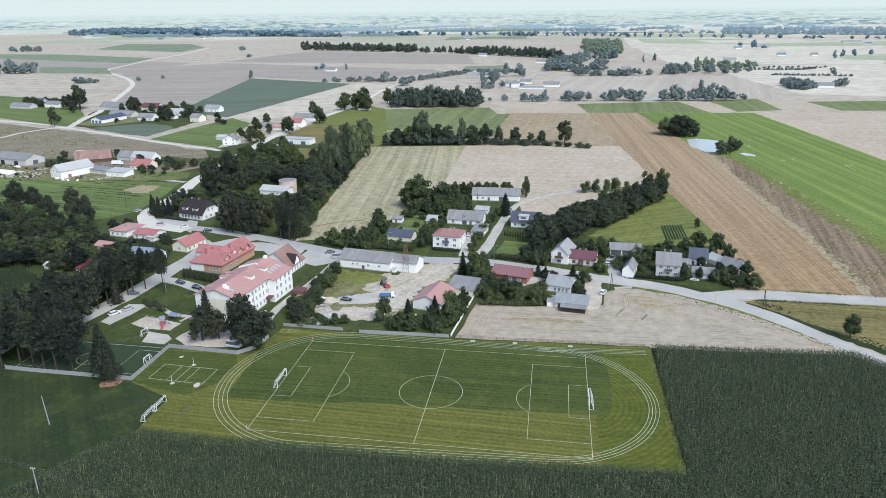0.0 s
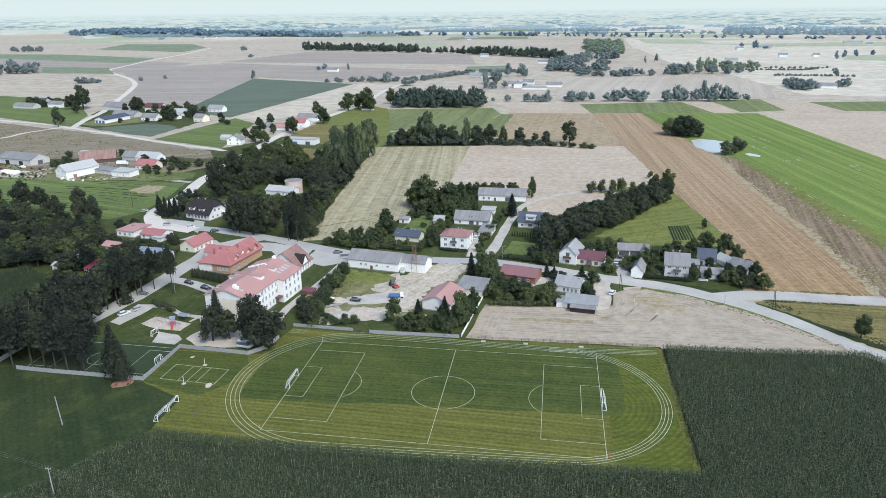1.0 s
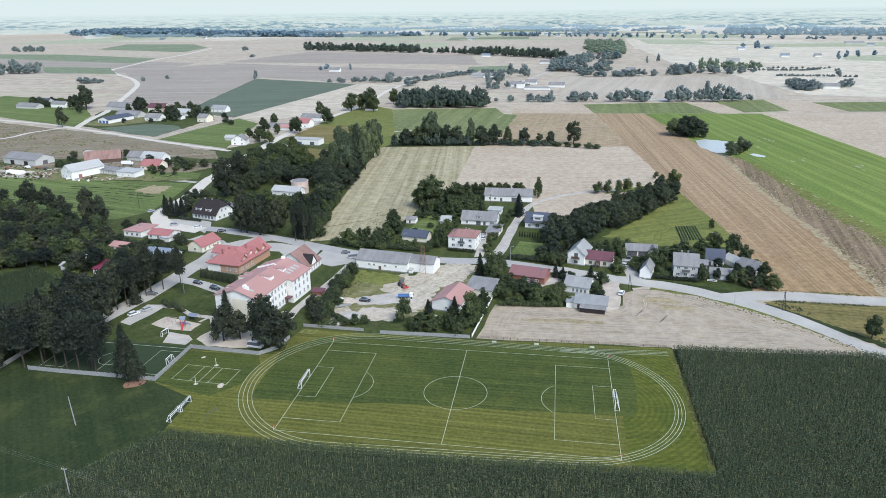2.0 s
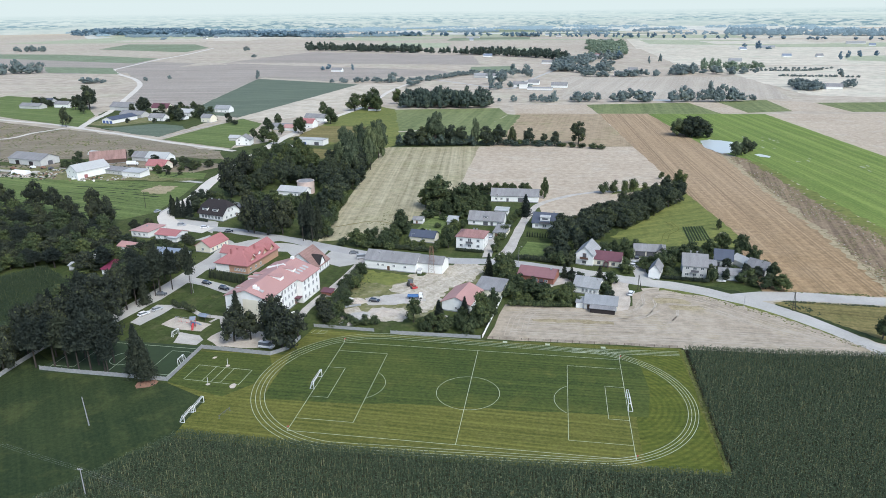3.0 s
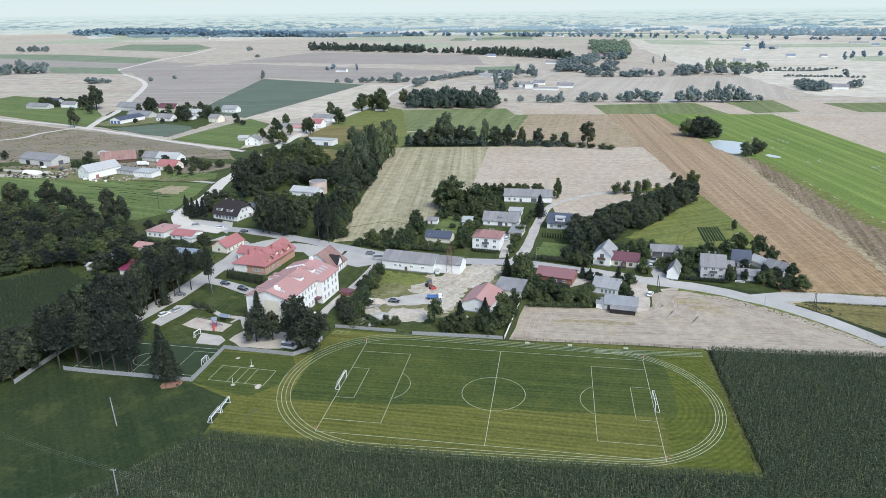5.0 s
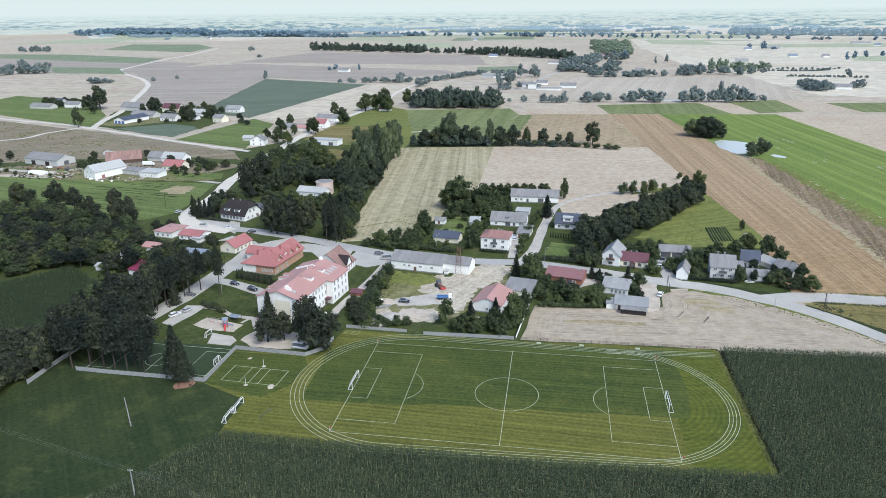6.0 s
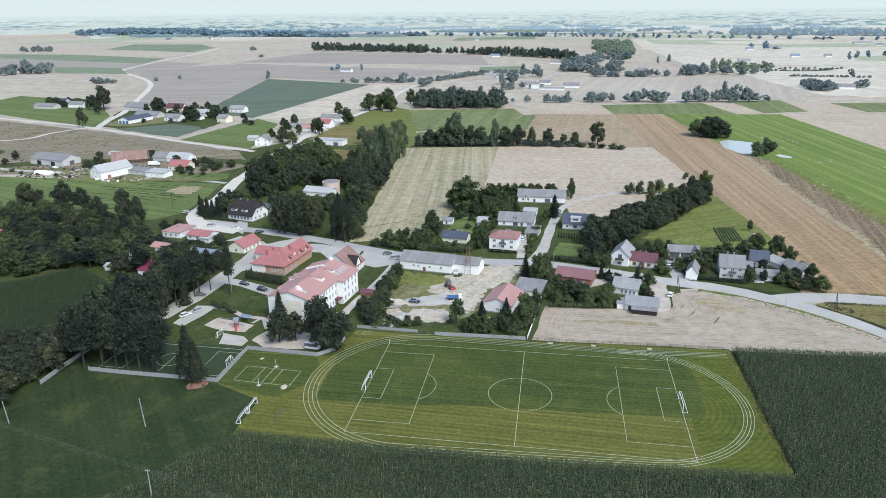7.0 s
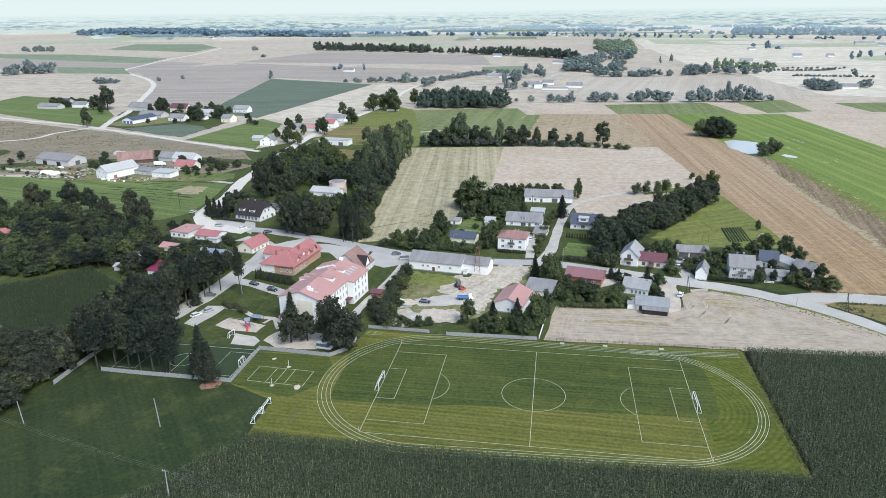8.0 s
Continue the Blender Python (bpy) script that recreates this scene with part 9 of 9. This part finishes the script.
woodland("woodland", "row of far trees along a road", spots_line([(-184, 2777), (149, 2676), (384, 2540)], 22, 20, 9, 6, 27) + spots_line([(-180, 2790), (-60, 2750)], 11, 22, 12, 10, 28) + spots_line([(384, 2540), (700, 2420)], 42, 17, 8, 22, 29) + spots_line([(700, 2420), (1300, 2230)], 34, 12, 10, 26, 35), M_LEAF_FAR_HAZED, 5, form="speck")
woodland("backdrop", "far woods before the horizon, tinted and glowing for haze", spots_area([(671, 2790), (901, 2700), (960, 2800), (700, 2930)], 26, 28, 18, 30) + spots_area([(949, 2690), (1300, 2570), (1330, 2660), (980, 2800)], 26, 28, 18, 31) + spots_line([(480, 2900), (640, 2850)], 14, 18, 13, 16, 32), M_LEAF_HAZE_GLOW, 6, "structure", form="speck")
woodland("woodland", "scattered single trees among far fields", [(531, 1786, 23, 9), (523, 1899, 11, 8), (560, 1800, 8, 9), (591, 1399, 19, 5), (611, 1415, 19, 5), (659, 1484, 16, 6), (700, 1500, 14, 6), (-401, 1109, 13, 5.5), (-355, 1109, 14, 2.7), (-410, 1100, 9, 5), (170, 1660, 16, 8), (150, 1400, 20, 8), (900, 1500, 15, 7)], M_LEAF_FAR_HAZED)
for x, y, L, lab in ((-385, 1075, 20, "far white farm barn"), (-10, 1273, 22, "white house of the far hamlet"), (16, 1259, 20, "white house of the far hamlet"), (28, 1137, 18, "white house of the far hamlet"), (72, 1337, 24, "white house of the far hamlet"), (67, 1461, 44, "long white far barn"), (32, 1189, 18, "white house of the far hamlet"), (113, 1016, 18, "white house of the far hamlet"), (142, 1093, 16, "white house of the far hamlet"), (-112, 975, 36, "long grey far barn"), (-92, 968, 18, "white house of the far hamlet"), (-20, 866, 16, "white house of the far hamlet"), (-40, 838, 14, "white house of the far hamlet"), (14, 828, 22, "long white far barn"), (-100, 1560, 30, "white far barn"), (375, 832, 20, "grey far barn"), (360, 1330, 24, "white far barn"), (-330, 2600, 50, "white far barn"), (160, 2300, 40, "white far barn"), (545, 1838, 40, "white far barn"), (840, 2060, 50, "white far barn")):
    house("far_house", lab + " with a pale roof", "house", x, y, -6, L, 10, 3.8, 7.4, "gable", M_GREY_W if L > 23 else M_WHITE, M_R_LIGHT if L > 23 else M_R_GREY)
house("far_house", "white house with a dull red roof behind the hamlet", "house", 104, 1461, -6, 18, 11, 5, 9, "gable", M_WHITE, M_R_DULL)
house("far_house", "low white hall by the far hamlet", "hall", -18, 796, -4, 34, 9, 3.0, 3.8, "mono", M_WHITE, M_R_LIGHT)
house("far_house", "tall white house by the far hamlet", "house", -30, 815, -4, 11, 9, 6.5, 8.5, "gable", M_WHITE, M_R_GREY)
strip("road", "pale road through the far hamlet", "road", [(-190, 960), (-52, 817), (-32, 880), (26, 1167), (77, 1308)], 6, 0.27, M_ASPHALT)

woodland("hedge_row", "low bushy hedge under the field trees", spots_line([(-104, 380), (-40, 385)], 3.2, 9, 4.6, 5, 51) + spots_line([(-36, 386), (28, 388)], 3.2, 5, 3.6, 2.5, 52), M_COPSE)
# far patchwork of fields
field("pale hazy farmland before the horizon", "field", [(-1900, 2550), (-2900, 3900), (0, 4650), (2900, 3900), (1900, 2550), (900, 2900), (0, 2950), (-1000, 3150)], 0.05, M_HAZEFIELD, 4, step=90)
field("pale far farmland", "field", [(230, 1810), (300, 3400), (2400, 3400), (1150, 1650)], 0.05, M_STUB_HAZED, 2, step=60)
field("dark green far field", "field", [(-1383, 1858), (-1493, 2192), (-1231, 2175), (-1060, 1943), (-1011, 1701)], 0.05, M_SAGE, 2)
field("pale yellow-green far field", "field", [(-2066, 2260), (-1998, 2864), (-1673, 2926), (-902, 2768), (-341, 2653), (-575, 2393), (-1076, 2578), (-1618, 2285)], 0.05, M_LIME, 2)
field("bright green far field", "field", [(-145, 1197), (-60, 1223), (-54, 1106), (-134, 1107)], 0.05, M_SAGE, 2)
field("pale green far field", "field", [(296, 2424), (631, 2359), (701, 1969), (544, 1990), (295, 2094)], 0.05, M_LIME, 2)
field("rosy far stubble", "field", [(-700, 1290), (-200, 1120), (-150, 1060), (-330, 900), (-460, 960), (-600, 1150)], 0.05, M_STUB_PINK, 2)
field("rosy far stubble", "field", [(-640, 1700), (-180, 1540), (-130, 1250), (-700, 1310)], 0.055, M_STUB_PINK, 2)
field("tan far stubble", "field", [(30, 985), (200, 1000), (330, 1000), (300, 720), (120, 700), (30, 700)], 0.05, M_TANFAR, 2)
field("pale far field", "field", [(240, 1800), (900, 1750), (620, 1250), (250, 1250)], 0.05, M_STUB_HAZED, 2)
field("pale far field", "field", [(290, 1240), (760, 1240), (520, 720), (330, 760)], 0.05, M_STUB_HAZED, 2)
field("grey-green far field", "field", [(640, 1520), (900, 1560), (740, 1300), (600, 1380)], 0.06, M_LIME, 2)
field("pale lime far field", "field", [(-180, 1900), (0, 1850), (-10, 1560), (-150, 1640)], 0.05, M_LIME, 2)
field("pale far field", "field", [(-1400, 1480), (-760, 1290), (-720, 1040), (-880, 1010), (-1300, 1200)], 0.05, M_STUB_PINK, 2)
field("green strip far field", "field", [(-1700, 1560), (-1600, 1620), (-1311, 1602), (-940, 1442), (-901, 1275), (-1378, 1441)], 0.05, M_SAGE, 2)
field("green far meadow strip", "field", [(-1040, 1171), (-875, 1154), (-767, 1015), (-932, 1038)], 0.05, M_SAGE, 2)
field("green far field", "field", [(-560, 2240), (-330, 2200), (-300, 1900), (-560, 1960)], 0.05, M_LIME, 2)

rnd = random.Random(77)
for x, y, a, b, n in ((192, 352, 16, 5, 4), (178, 405, 14, 6, 9), (190, 430, 14, 8, 9), (236, 330, 14, 6, 3)):
    for k in range(n):
        px, py, w, d = x + rnd.uniform(-a, a), y + rnd.uniform(-b, b) * 2, rnd.uniform(0.6, 1.8), rnd.uniform(1.2, 4.6)
        rim = [rnd.uniform(0.45, 1.25) for q in range(18)]
        rim = [(rim[q] + rim[q - 1]) / 2 for q in range(18)]
        field("pale dry silt patch in the crop", "patch", [(px + w * rim[q] * math.cos(q * math.tau / 18), py + d * rim[q] * math.sin(q * math.tau / 18)) for q in range(18)], 0.25 if math.hypot(px, py) > 320 else 0.09, M_DRY, 0.1, "patch", 3)

# woods and field strips towards the horizon, haze painted into colour and glow
rnd = random.Random(5)
for haze_m, d0, d1, count in ((M_LEAF_HAZE_GLOW, 3050, 3800, 36), (M_LEAF_MIST_GLOW, 3700, 4560, 90)):
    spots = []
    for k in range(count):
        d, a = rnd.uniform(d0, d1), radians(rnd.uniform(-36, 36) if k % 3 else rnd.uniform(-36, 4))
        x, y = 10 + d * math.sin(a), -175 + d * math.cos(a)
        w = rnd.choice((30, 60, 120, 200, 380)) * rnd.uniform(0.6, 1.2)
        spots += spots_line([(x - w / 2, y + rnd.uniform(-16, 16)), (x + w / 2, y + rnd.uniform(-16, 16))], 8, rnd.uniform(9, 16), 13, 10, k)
    woodland("backdrop", "woods and hedges scattered to the horizon, glowing blue for haze", spots, haze_m, kind="structure", form="speck")
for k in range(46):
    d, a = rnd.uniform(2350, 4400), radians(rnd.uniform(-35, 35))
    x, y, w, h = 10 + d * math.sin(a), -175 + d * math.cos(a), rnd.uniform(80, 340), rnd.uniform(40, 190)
    field("far strip field", "field", [(x - w, y - h), (x + w, y - h * 0.8), (x + w * 0.9, y + h), (x - w * 1.1, y + h * 0.8)], 0.05, rnd.choice((M_LIME, M_LIME, M_SAGE, M_PALE, M_STUB_HAZED, M_PALE)), 2, step=40)
for k in range(22):
    d, a = rnd.uniform(1500, 3900), radians(rnd.uniform(-35, 35))
    roof_, word = rnd.choice(((M_R_GREY, "grey"), (M_R_LIGHT, "pale"), (M_R_HAZE, "blue-grey")))
    house("far_house", "far white farm building with a %s roof" % word, "house", 10 + d * math.sin(a), -175 + d * math.cos(a), rnd.uniform(-20, 20), rnd.uniform(12, 24), 10, 3.6, 7.5, "gable", M_WHITE, roof_)
